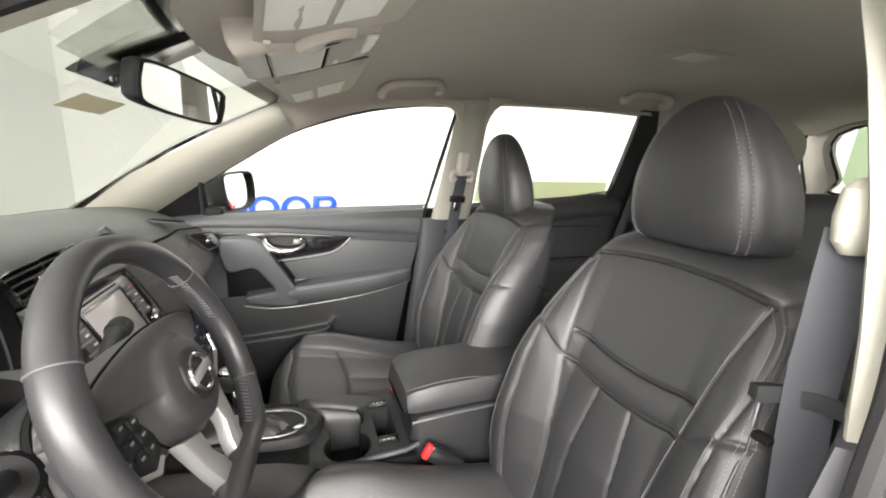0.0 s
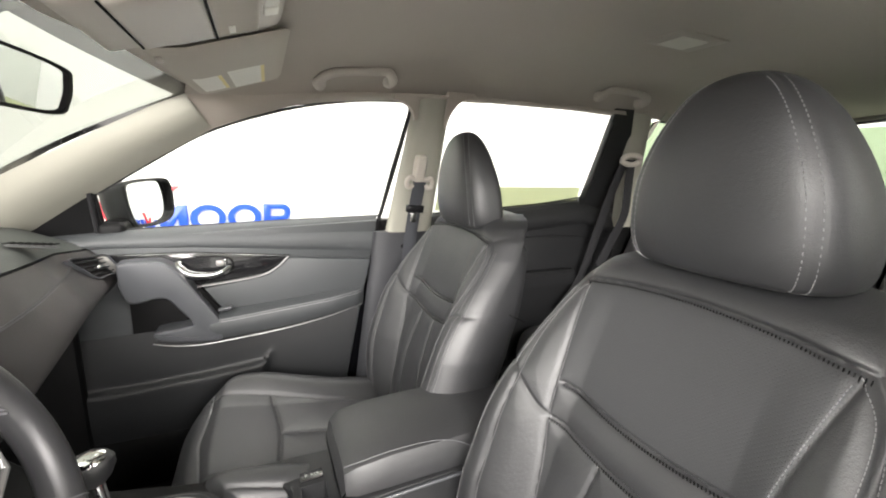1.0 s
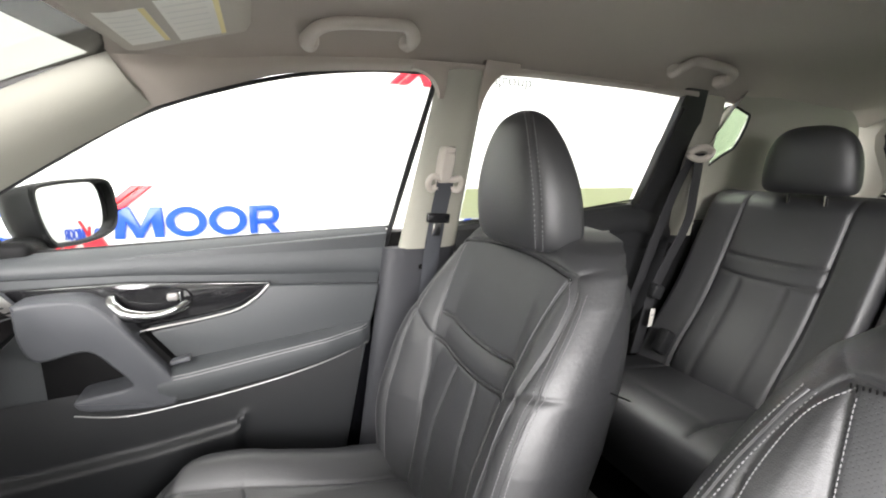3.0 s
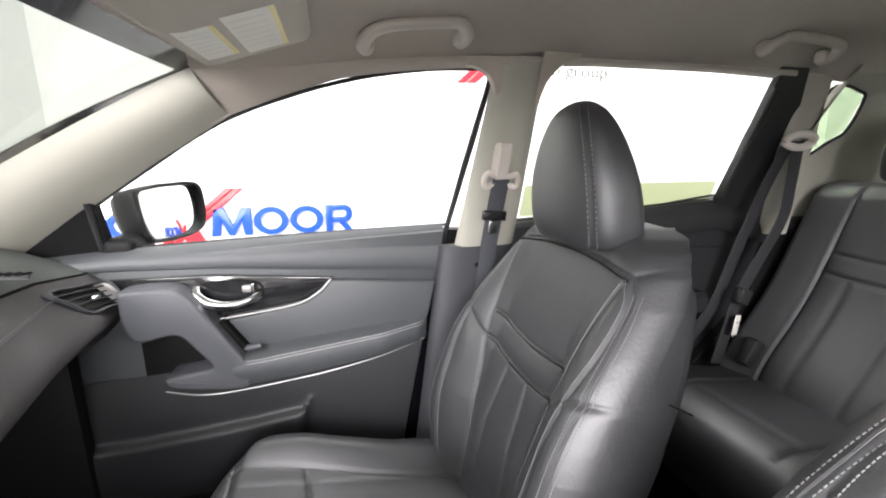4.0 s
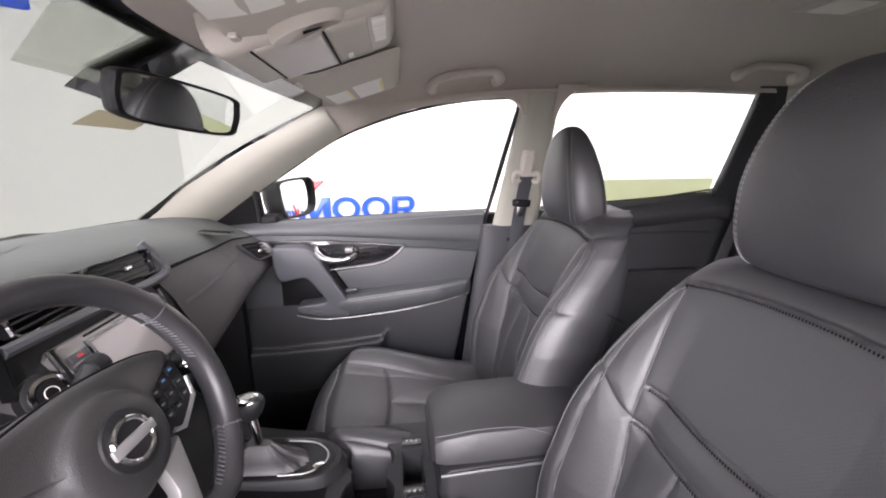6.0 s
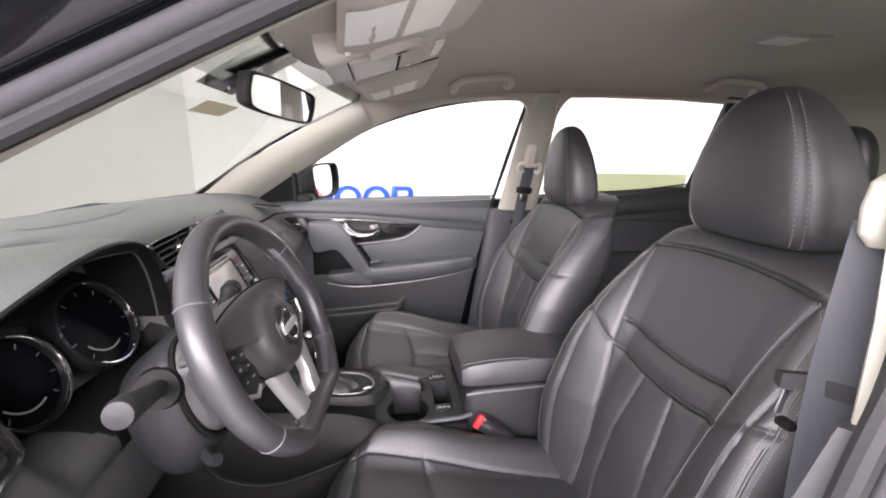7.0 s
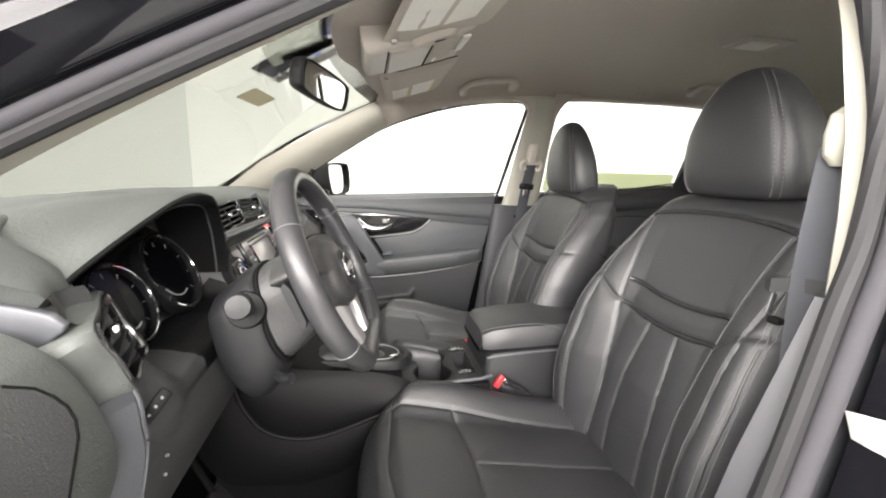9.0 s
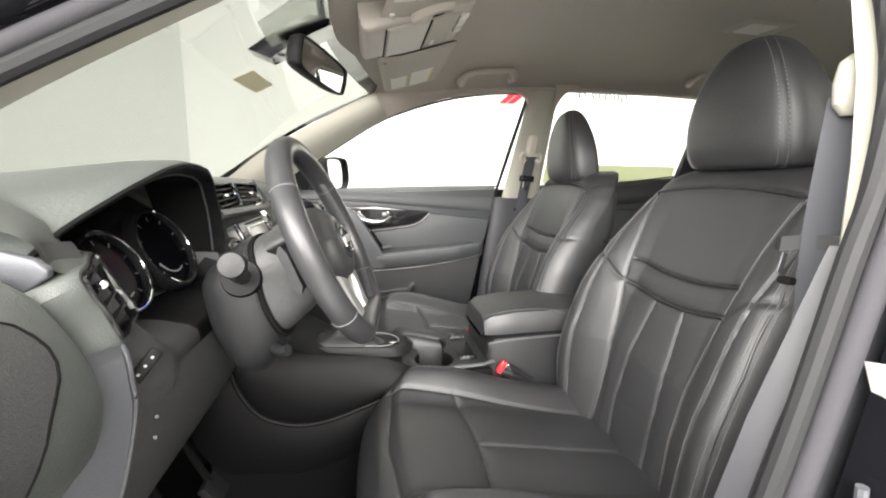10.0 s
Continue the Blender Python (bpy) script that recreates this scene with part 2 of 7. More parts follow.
def loft(rings, caps=True, closed=True):
    n, verts, faces = len(rings[0]), [], []
    for r in rings:
        verts += [tuple(p) for p in r]
    for j in range(len(rings) - 1):
        for i in range(n if closed else n - 1):
            faces.append((j * n + i, j * n + (i + 1) % n, (j + 1) * n + (i + 1) % n, (j + 1) * n + i))
    if caps and closed:
        faces += [tuple(range(n - 1, -1, -1)), tuple(range((len(rings) - 1) * n, len(rings) * n))]
    return verts, faces


def smooth(pts, n=8, closed=False):
    """A Catmull-Rom curve through the points."""
    p = [np.array(q, float) for q in pts]
    out, m = [], len(p)
    for i in range(m if closed else m - 1):
        a, b, c, d = (p[(i + k) % m] if closed else p[min(max(i + k, 0), m - 1)] for k in (-1, 0, 1, 2))
        for s in range(n):
            t = s / n
            out.append(0.5 * (2 * b + (c - a) * t + (2 * a - 5 * b + 4 * c - d) * t * t + (3 * b - a - 3 * c + d) * t**3))
    if not closed:
        out.append(p[-1])
    return out


def tube(pts, r, n=8, closed=False, flat=1.0, up=(0, 0, 1)):
    """A round (or flattened) rod along the points. r: one radius or one for each point."""
    p = [Vector(q) for q in pts]
    rs = r if isinstance(r, (list, tuple)) else [r] * len(p)
    rings = []
    for i, q in enumerate(p):
        d = (p[(i + 1) % len(p)] - p[i - 1]) if closed else (p[min(i + 1, len(p) - 1)] - p[max(i - 1, 0)])
        d.normalize()
        a = d.cross(Vector(up))
        if a.length < 1e-3:
            a = d.cross(Vector((1, 0, 0)))
        a.normalize()
        b = a.cross(d)
        rings.append([q + rs[i] * (math.cos(t) * a + flat * math.sin(t) * b) for t in (2 * math.pi * k / n for k in range(n))])
    if closed:
        rings.append(rings[0])
    return loft(rings, not closed)


def strip(pts, width, thick, across=(1, 0, 0)):
    """A flat band along the points; across: the way its width lies (one, or one for each point)."""
    p = [Vector(q) for q in pts]
    rings = []
    for i, q in enumerate(p):
        d = (p[min(i + 1, len(p) - 1)] - p[max(i - 1, 0)]).normalized()
        a = Vector(across[i] if isinstance(across[0], (list, tuple)) else across)
        a = (a - a.dot(d) * d).normalized()
        b = d.cross(a)
        w, h = width / 2, thick / 2
        rings.append([q + s * w * a + t * h * b for s, t in ((-1, -0.4), (-0.9, -1), (0.9, -1), (1, -0.4), (1, 0.4), (0.9, 1), (-0.9, 1), (-1, 0.4))])
    return loft(rings)


def from_bm(bm):
    bm.verts.index_update()
    geo = [tuple(v.co) for v in bm.verts], [tuple(v.index for v in f.verts) for f in bm.faces]
    bm.free()
    return geo


def box(centre, size, bevel=0.004, turn=(0, 0, 0), seg=2):
    bm = bmesh.new()
    bmesh.ops.create_cube(bm, size=1)
    for v in bm.verts:
        v.co = Vector((v.co.x * size[0], v.co.y * size[1], v.co.z * size[2]))
    if bevel:
        bmesh.ops.bevel(bm, geom=list(bm.edges), offset=min(bevel, 0.45 * min(size)), segments=seg, affect="EDGES", profile=0.5)
    bmesh.ops.transform(bm, matrix=pose(*centre, *turn), verts=bm.verts)
    return from_bm(bm)


def prism(poly, a, b, axis="y", bevel=0.004, seg=2, round_=0):
    """A plate: the outline poly in the plane across axis, from a to b, with rounded edges."""
    if round_:
        poly = [tuple(q) for q in smooth(poly, round_, True)]
    put = {"y": lambda p, d: (p[0], d, p[1]), "x": lambda p, d: (d, p[0], p[1]), "z": lambda p, d: (p[0], p[1], d)}[axis]
    bm = bmesh.new()
    lo = [bm.verts.new(put(p, a)) for p in poly]
    hi = [bm.verts.new(put(p, b)) for p in poly]
    n = len(poly)
    f1 = bm.faces.new(lo)
    f2 = bm.faces.new(list(reversed(hi)))
    for i in range(n):
        bm.faces.new((lo[i], hi[i], hi[(i + 1) % n], lo[(i + 1) % n]))
    bmesh.ops.recalc_face_normals(bm, faces=bm.faces)
    if bevel:
        rim = [e for f in (f1, f2) for e in f.edges]
        bmesh.ops.bevel(bm, geom=rim, offset=min(bevel, 0.45 * abs(b - a)), segments=seg, affect="EDGES", profile=0.5)
    return from_bm(bm)


def turned(profile, m, n=32):
    """A turned body: profile of (radius, height) about the z axis of m."""
    rings = [[m @ Vector((r * math.cos(t), r * math.sin(t), h)) for t in (2 * math.pi * k / n for k in range(n))] for r, h in profile]
    return loft(rings)


def facing(place, normal, up=(0, 0, 1)):
    """A pose at place whose z axis is the normal."""
    zed = Vector(normal).normalized()
    x = Vector(up).cross(zed).normalized()
    y = zed.cross(x)
    m = Matrix((x, y, zed)).transposed().to_4x4()
    m.translation = Vector(place)
    return m


def lerp(table, v):
    return float(np.interp(v, [t[0] for t in table], [t[1] for t in table]))


def ring_frame(m, outline, width, depth, lift=0.0):
    """A raised frame along a closed outline (x, y of m)."""
    c = np.mean(outline, axis=0)
    rings = []
    for s, h in ((1, -depth), (1, 0), (0.999 - width * 0.2, lift), (1 - width, lift), (1 - width, -depth)):
        rings.append([m @ Vector((c[0] + (p[0] - c[0]) * s, c[1] + (p[1] - c[1]) * s, h)) for p in outline])
    rings.append(rings[0])
    return loft(rings, False)

# ---------------------------------------------------------------- the studio
WALL_Y, FRONT_X, REAR_X, BACK_Y, TOP = 3.45, -3.3, 6.2, -5.0, 3.6
solid("floor", box((1.45, -0.78, -0.05), (9.7, 8.7, 0.1), 0), FLOORMAT, "grey sealed floor of the photo studio", "floor", kind="structure")
solid("wall_east", box((2.35, WALL_Y + 0.05, TOP / 2), (7.7, 0.1, TOP), 0), WALLWHITE, "bright white studio wall with raised signs", "wall", kind="structure")
COVE = [(-1.5 - 1.8 * math.sin(t), 1.65 + 1.8 * math.cos(t)) for t in np.linspace(0, math.pi / 2, 41)]
solid("wall_corner", loft([[(x, y, 0), (x, y, TOP), (x + (x + 1.5) * 0.055, y + (y - 1.65) * 0.055, TOP), (x + (x + 1.5) * 0.055, y + (y - 1.65) * 0.055, 0)] for x, y in COVE]), WALLCORNER, "curved white corner of the studio wall, toned down for weaker light", "wall", kind="structure")
solid("wall_north", box((FRONT_X - 0.05, -1.725, TOP / 2), (0.1, 6.75, TOP), 0), WALLFRONT, "white studio end wall ahead of the car, toned down for weaker light", "wall", kind="structure")
solid("wall_west", box((1.45, BACK_Y - 0.05, TOP / 2), (9.7, 0.1, TOP), 0), WALLDIM, "unseen studio wall on the camera side, its grey set for fill", "wall", kind="structure")
solid("wall_south", box((REAR_X + 0.05, -0.78, TOP / 2), (0.1, 8.6, TOP), 0), WALLEND, "white studio wall behind the car, toned down for weaker light", "wall", kind="structure")
solid("ceiling", box((1.45, -0.78, TOP + 0.05), (9.7, 8.7, 0.1), 0), WALLWHITE, "white studio ceiling", "ceiling", kind="structure")


def sign_block(name, poly, mat, label, thick=0.03, group="wall sign pieces", hole=None):
    solid(name, prism(poly, WALL_Y - thick - 0.015, WALL_Y, "y", 0.004), mat, label, "sign", group)


def sign_ring(cx, cz, rx, rz, bar, mat, label):
    rings = []
    for s, y in ((0, WALL_Y), (0, WALL_Y - 0.035), (1, WALL_Y - 0.035), (1, WALL_Y)):
        rings.append([(cx + (rx - s * bar) * math.cos(t), y, cz + (rz - s * bar * 0.8) * math.sin(t)) for t in np.linspace(0, 2 * math.pi, 40, endpoint=False)])
    rings.append(rings[0])
    solid("sign_ring", loft(rings, False), mat, label, "sign", "wall sign pieces")


def sign(x0, z0, s, lift=0.0):
    """A wall sign as plain shapes: a ring, crossed slanting bars, a zigzag, two rings and a stepped block."""
    sign_ring(x0 - 0.60 * s, z0 + 0.115 * s, 0.155 * s, 0.118 * s, 0.05 * s, BLUE, "blue acrylic ring of a wall sign")
    for k in (0, 0.075):
        sign_block("sign_bar", [(x0 - 0.43 * s + k * s, z0 - 0.09 * s), (x0 - 0.37 * s + k * s, z0 - 0.09 * s), (x0 + 0.20 * s + k * s, z0 + 0.40 * s), (x0 + 0.14 * s + k * s, z0 + 0.40 * s)], SIGNRED, "slanting red acrylic bar of a wall sign")
    sign_block("sign_bar", [(x0 - 0.33 * s, z0 + 0.27 * s), (x0 - 0.20 * s, z0 + 0.27 * s), (x0 - 0.03 * s, z0 - 0.09 * s), (x0 - 0.17 * s, z0 - 0.09 * s)], SIGNRED, "slanting red acrylic bar of a wall sign", 0.025)
    h = 0.235 * s
    z0 += lift
    zig = [(0.0, 0), (0.062, 0), (0.083, 0.13), (0.135, 0), (0.178, 0), (0.243, 0.13), (0.256, 0), (0.318, 0), (0.318, 0.235), (0.240, 0.235), (0.168, 0.085), (0.108, 0.235), (0.030, 0.235)]
    sign_block("sign_stroke", [(x0 + p * s, z0 + q * s) for p, q in zig], BLUE, "blue acrylic zigzag stroke of a wall sign")
    sign_ring(x0 + 0.475 * s, z0 + 0.115 * s, 0.140 * s, 0.120 * s, 0.055 * s, BLUE, "blue acrylic ring of a wall sign")
    sign_ring(x0 + 0.77 * s, z0 + 0.115 * s, 0.140 * s, 0.120 * s, 0.055 * s, BLUE, "blue acrylic ring of a wall sign")
    sign_block("sign_stroke", [(x0 + 0.93 * s, z0), (x0 + 0.99 * s, z0), (x0 + 0.99 * s, z0 + h), (x0 + 0.93 * s, z0 + h)], BLUE, "blue acrylic stroke of a wall sign")
    arc = [radians(a) for a in np.linspace(90, -90, 14)]
    bowl = [(0.99, 0.235), (1.08, 0.235)] + [(1.095 + 0.072 * math.cos(a), 0.157 + 0.078 * math.sin(a)) for a in arc] + [(0.99, 0.079), (0.99, 0.124)] + [(1.085 + 0.028 * math.cos(a), 0.157 + 0.033 * math.sin(a)) for a in arc[::-1]] + [(0.99, 0.190)]
    sign_block("sign_stroke", [(x0 + p * s, z0 + q * s) for p, q in bowl], BLUE, "blue acrylic bowl of a wall sign", 0.028)
    sign_block("sign_stroke", [(x0 + 1.04 * s, z0 + 0.085 * s), (x0 + 1.10 * s, z0 + 0.085 * s), (x0 + 1.17 * s, z0), (x0 + 1.10 * s, z0)], BLUE, "blue acrylic stroke of a wall sign", 0.024)


CW = Matrix.Translation((-2.745, 2.895, 2.45)) @ Matrix.Rotation(radians(45), 4, "Z") @ Matrix.Scale(1.13, 4)
for k in range(4):
    solid("sign_letter_bar", moved(box((-0.20 + 0.13 * k, -0.012, -0.09), (0.085, 0.02, 0.11), 0.004), CW), SIGNGREY, "small grey block of a wall sign", "sign", "wall sign pieces")
for k in range(3):
    solid("sign_stroke", moved(box((-0.22 + 0.30 * k, -0.015, 0.16), (0.20, 0.03, 0.24), 0.06, (0, 0, 0), 4), CW), BLUE, "rounded blue block of a wall sign", "sign", "wall sign pieces")
sign(-0.49, 0.725, 0.98)
sign(2.18, 2.13, 1.30, 0.15)
sign(3.15, 0.60, 0.98)

# ---------------------------------------------------------------- the car's shell
car = thing("car", "black five-door estate car with beige headliner and open driver's door", "car")
HEADMID = [(0.10, 1.535), (0.24, 1.555), (0.45, 1.605), (0.8, 1.645), (1.3, 1.655), (1.9, 1.645), (2.4, 1.63), (2.95, 1.60)]


def head_z(x, y):
    r = abs(y - MID) / 0.645
    edge = lerp([(0.1, 1.515), (0.24, 1.50), (0.45, 1.508), (0.7, 1.545), (1.0, 1.553), (1.7, 1.558), (2.3, 1.545), (2.95, 1.52)], x)
    return edge + (lerp(HEADMID, x) - edge) * max(0.0, 1 - r**5)


def header_x(y):
    return 0.122 + 0.118 * (abs(y - MID) / 0.63) ** 2


solid_ys = [MID + 0.645 * v for v in np.linspace(-1, 1, 41)]
part("headliner", grid(lambda y, v: (header_x(y) * (1 - v) + 2.95 * v, y, head_z(header_x(y) * (1 - v) + 2.95 * v, y)), solid_ys, np.linspace(0, 1, 60)), HEAD, car, "greige knitted headliner")
part("roof_panel", grid(lambda y, v: (header_x(y) * (1 - v) + 3.0 * v - 0.02, MID + (y - MID) * 1.09, head_z(header_x(y) * (1 - v) + 2.95 * v, y) + 0.045), solid_ys, np.linspace(0, 1, 40)), PAINT, car, "black roof panel")

# side openings: the upper line of the windows, from the front pillar's foot to the rear pillar
TOPLINE = [(-0.22, 1.105), (-0.05, 1.215), (0.11, 1.318), (0.27, 1.413), (0.43, 1.472), (0.57, 1.508), (0.72, 1.530), (0.85, 1.536)]


def side_y(z, side):
    """The side glass leans inwards with height."""
    y = 0.773 - (z - 1.152) * 0.388
    return y if side > 0 else 2 * MID - y


def lean(poly, side, off=0.0, thick=0.004):
    """A plate in the slanting plane of the side glass; off: metres inwards."""
    n = len(poly)
    s = 1 if side > 0 else -1
    verts = [(x, side_y(z, side) - s * off, z) for x, z in poly] + [(x, side_y(z, side) - s * (off + thick), z) for x, z in poly]
    faces = [tuple(range(n)), tuple(range(2 * n - 1, n - 1, -1))] + [(i, n + i, n + (i + 1) % n, (i + 1) % n) for i in range(n)]
    return verts, faces


FRONTWIN = [(p[0], p[1]) for p in smooth(TOPLINE, 5)] + [(0.866, 1.515), (0.862, 1.49), (0.83, 1.33), (0.797, 1.151), (0.45, 1.142), (0.0, 1.125), (-0.15, 1.112)]
REARWIN = [(0.985, 1.155), (0.985, 1.40), (0.998, 1.49), (1.02, 1.548), (1.06, 1.572), (1.35, 1.582), (1.72, 1.575), (1.73, 1.50), (1.715, 1.40), (1.715, 1.215), (1.5, 1.185), (1.2, 1.165)]


def rim_on(poly, side, off, r, mat, name, label, closed=True):
    s = 1 if side > 0 else -1
    return part(name, tube([(x, side_y(z, side) - s * off, z) for x, z in poly], r, 6, closed), mat, car, label)


def pane(name, poly, mat, side, label):
    w = tagged(new(name), label, "window", kind="structure")
    p = part("pane", lean(poly, side, -0.02), mat, w)
    p.visible_shadow = False
    return w


pane("window_1", FRONTWIN, CLEAR, 1, "clear side window of the front passenger door")
pane("window_2", REARWIN, REARDOOR, 1, "clear side window of the rear door")
pane("window_3", REARWIN, REARDOOR, -1, "clear side window of the rear door")
for side in (1, -1):
    if side > 0:
        rim_on(FRONTWIN, side, -0.005, 0.005, RUBBER, "window_seal", "black rubber window seal")
    rim_on(REARWIN, side, -0.005, 0.004, RUBBER, "window_seal", "black rubber window seal")


def side_sheet(top, bottom, nx, side, bulge=0.012, inset=0.0):
    """A moulded strip between two edge lines given as (x, y_inwards, z); y is for the passenger side."""
    a, b = smooth(top, 6), smooth(bottom, 6)
    n = min(len(a), len(b))

    def f(u, v):
        p, q = a[u], b[u]
        r = p * (1 - v) + q * v
        r = r + np.array([0, -bulge * math.sin(math.pi * v), -0.3 * bulge * math.sin(math.pi * v)])
        return tuple(r)
    geo = grid(f, range(n), np.linspace(0, 1, nx))
    return geo if side > 0 else mirrored(geo)


def gy(z):
    return 0.773 - (z - 1.152) * 0.388


# front pillar, roof rail, trims
APILIN = [(-0.37, 0.64, 1.165), (-0.18, 0.628, 1.28), (0.03, 0.617, 1.40), (0.236, 0.611, 1.511)]
APILOUT = [(-0.20, gy(1.118), 1.118), (-0.03, gy(1.228), 1.228), (0.13, gy(1.33), 1.33), (0.29, gy(1.424), 1.424)]
RAILDRVIN = [(0.20, 0.56, 1.492), (0.30, 0.575, 1.512), (0.45, 0.59, 1.535), (0.60, 0.60, 1.550), (0.85, 0.60, 1.556), (1.3, 0.59, 1.567), (1.75, 0.585, 1.566)]
RAILDRV = [(0.20, 0.607, 1.430), (0.28, 0.609, 1.468), (0.43, 0.622, 1.528), (0.57, 0.64, 1.553), (0.85, 0.63, 1.552), (1.3, gy(1.556), 1.556), (1.78, gy(1.548), 1.548)]
RAILIN = [(0.20, 0.612, 1.492), (0.236, 0.612, 1.511), (0.40, 0.600, 1.513), (0.55, 0.595, 1.532), (0.85, 0.59, 1.556), (1.3, 0.59, 1.567), (1.75, 0.585, 1.566)]
RAILOUT = [(0.255, gy(1.405) - 0.004, 1.405), (0.29, gy(1.424) - 0.003, 1.424), (0.43, gy(1.475), 1.475), (0.57, gy(1.511), 1.511), (0.85, gy(1.538), 1.538), (1.3, gy(1.556), 1.556), (1.78, gy(1.548), 1.548)]
for side in (1, -1):
    if side > 0:
        part("front_pillar_trim", side_sheet(APILIN, APILOUT, 9, side, 0.02), TRIM, car, "beige grained front pillar trim")
    part("roof_rail_trim", side_sheet(RAILIN if side > 0 else RAILDRVIN, RAILOUT if side > 0 else RAILDRV, 7, side, 0.008), HEAD, car, "greige headliner edge over the doors")


def pillar(name, lo, hi, mat, side, label, parent=None):
    """A post of four-sided section with rounded edges between two quads given as lists of (x, y, z)."""
    rings = []
    for k in range(13):
        t = k / 12
        quad = [np.array(a) * (1 - t) + np.array(b) * t for a, b in zip(lo, hi)]
        ring = []
        n = len(quad)
        for i in range(n):
            p, q, r = quad[i - 1], quad[i], quad[(i + 1) % n]
            a, b = q + (p - q) * 0.36, q + (r - q) * 0.36
            ring += [a * (1 - w) ** 2 + q * 2 * w * (1 - w) + b * w * w for w in (0.0, 0.2, 0.4, 0.6, 0.8, 1.0)]
        rings.append(ring)
    geo = loft(rings)
    return part(name, geo if side > 0 else mirrored(geo), mat, parent or car, label)


def corner_fillet(name, cx, cz, dx, dz, label):
    """A concave corner piece that rounds a window's upper corner."""
    arc = [(cx + dx - dx * math.sin(a), cz - dz + dz * math.cos(a)) for a in np.linspace(0, math.pi / 2, 14)]
    poly = arc + [(cx, cz - dz), (cx - 0.012 * math.copysign(1, dx), cz - dz), (cx - 0.012 * math.copysign(1, dx), cz + 0.012), (cx + dx, cz + 0.012)]
    poly = arc + poly[len(arc) + 1:]
    part(name, lean(poly, 1, 0.006, 0.022), HEAD, car, label)


corner_fillet("window_corner_trim", 0.874, 1.536, -0.075, 0.055, "greige rounded window corner")
corner_fillet("window_corner_trim", 0.992, 1.560, 0.085, 0.10, "greige rounded window corner")
# middle pillar on the passenger side
pillar("middle_pillar_trim", [(0.80, 0.735, 1.10), (0.815, 0.695, 1.10), (0.955, 0.695, 1.10), (0.99, 0.74, 1.10)], [(0.868, 0.635, 1.545), (0.90, 0.595, 1.56), (0.985, 0.595, 1.56), (1.015, 0.635, 1.55)], TRIM, 1, "beige middle pillar trim")
pillar("lower_pillar_trim", [(0.668, 0.738, 0.45), (0.700, 0.695, 0.45), (0.93, 0.69, 0.45), (0.98, 0.74, 0.45)], [(0.757, 0.744, 1.102), (0.778, 0.702, 1.102), (0.957, 0.697, 1.102), (0.99, 0.742, 1.102)], PILLARGREY, 1, "grey lower pillar trim")
part("door_seal", tube([(0.875, 0.652, 1.52), (0.855, 0.70, 1.40), (0.825, 0.752, 1.25), (0.795, 0.768, 1.14), (0.765, 0.785, 1.0), (0.71, 0.79, 0.7), (0.68, 0.79, 0.5)], 0.007, 8), RUBBER, car, "black rubber door seal")
# rear door quarter: black frame with a slanting bar
part("rear_door_frame", lean([(1.700, 1.20), (1.706, 1.42), (1.708, 1.575), (1.80, 1.575), (1.975, 1.135), (1.85, 1.12), (1.70, 1.14)], 1, 0.0, 0.02), PLASTIC, car, "black rear door frame")
part("window_channel", tube([(1.708, side_y(1.205, 1) - 0.024, 1.205), (1.714, side_y(1.52, 1) - 0.024, 1.52)], 0.009, 8), RUBBER, car, "black window channel")
part("rear_door_frame", lean([(1.700, 1.20), (1.706, 1.42), (1.708, 1.575), (1.80, 1.575), (1.975, 1.135), (1.85, 1.12), (1.70, 1.14)], -1, 0.0, 0.02), PLASTIC, car, "black rear door frame")
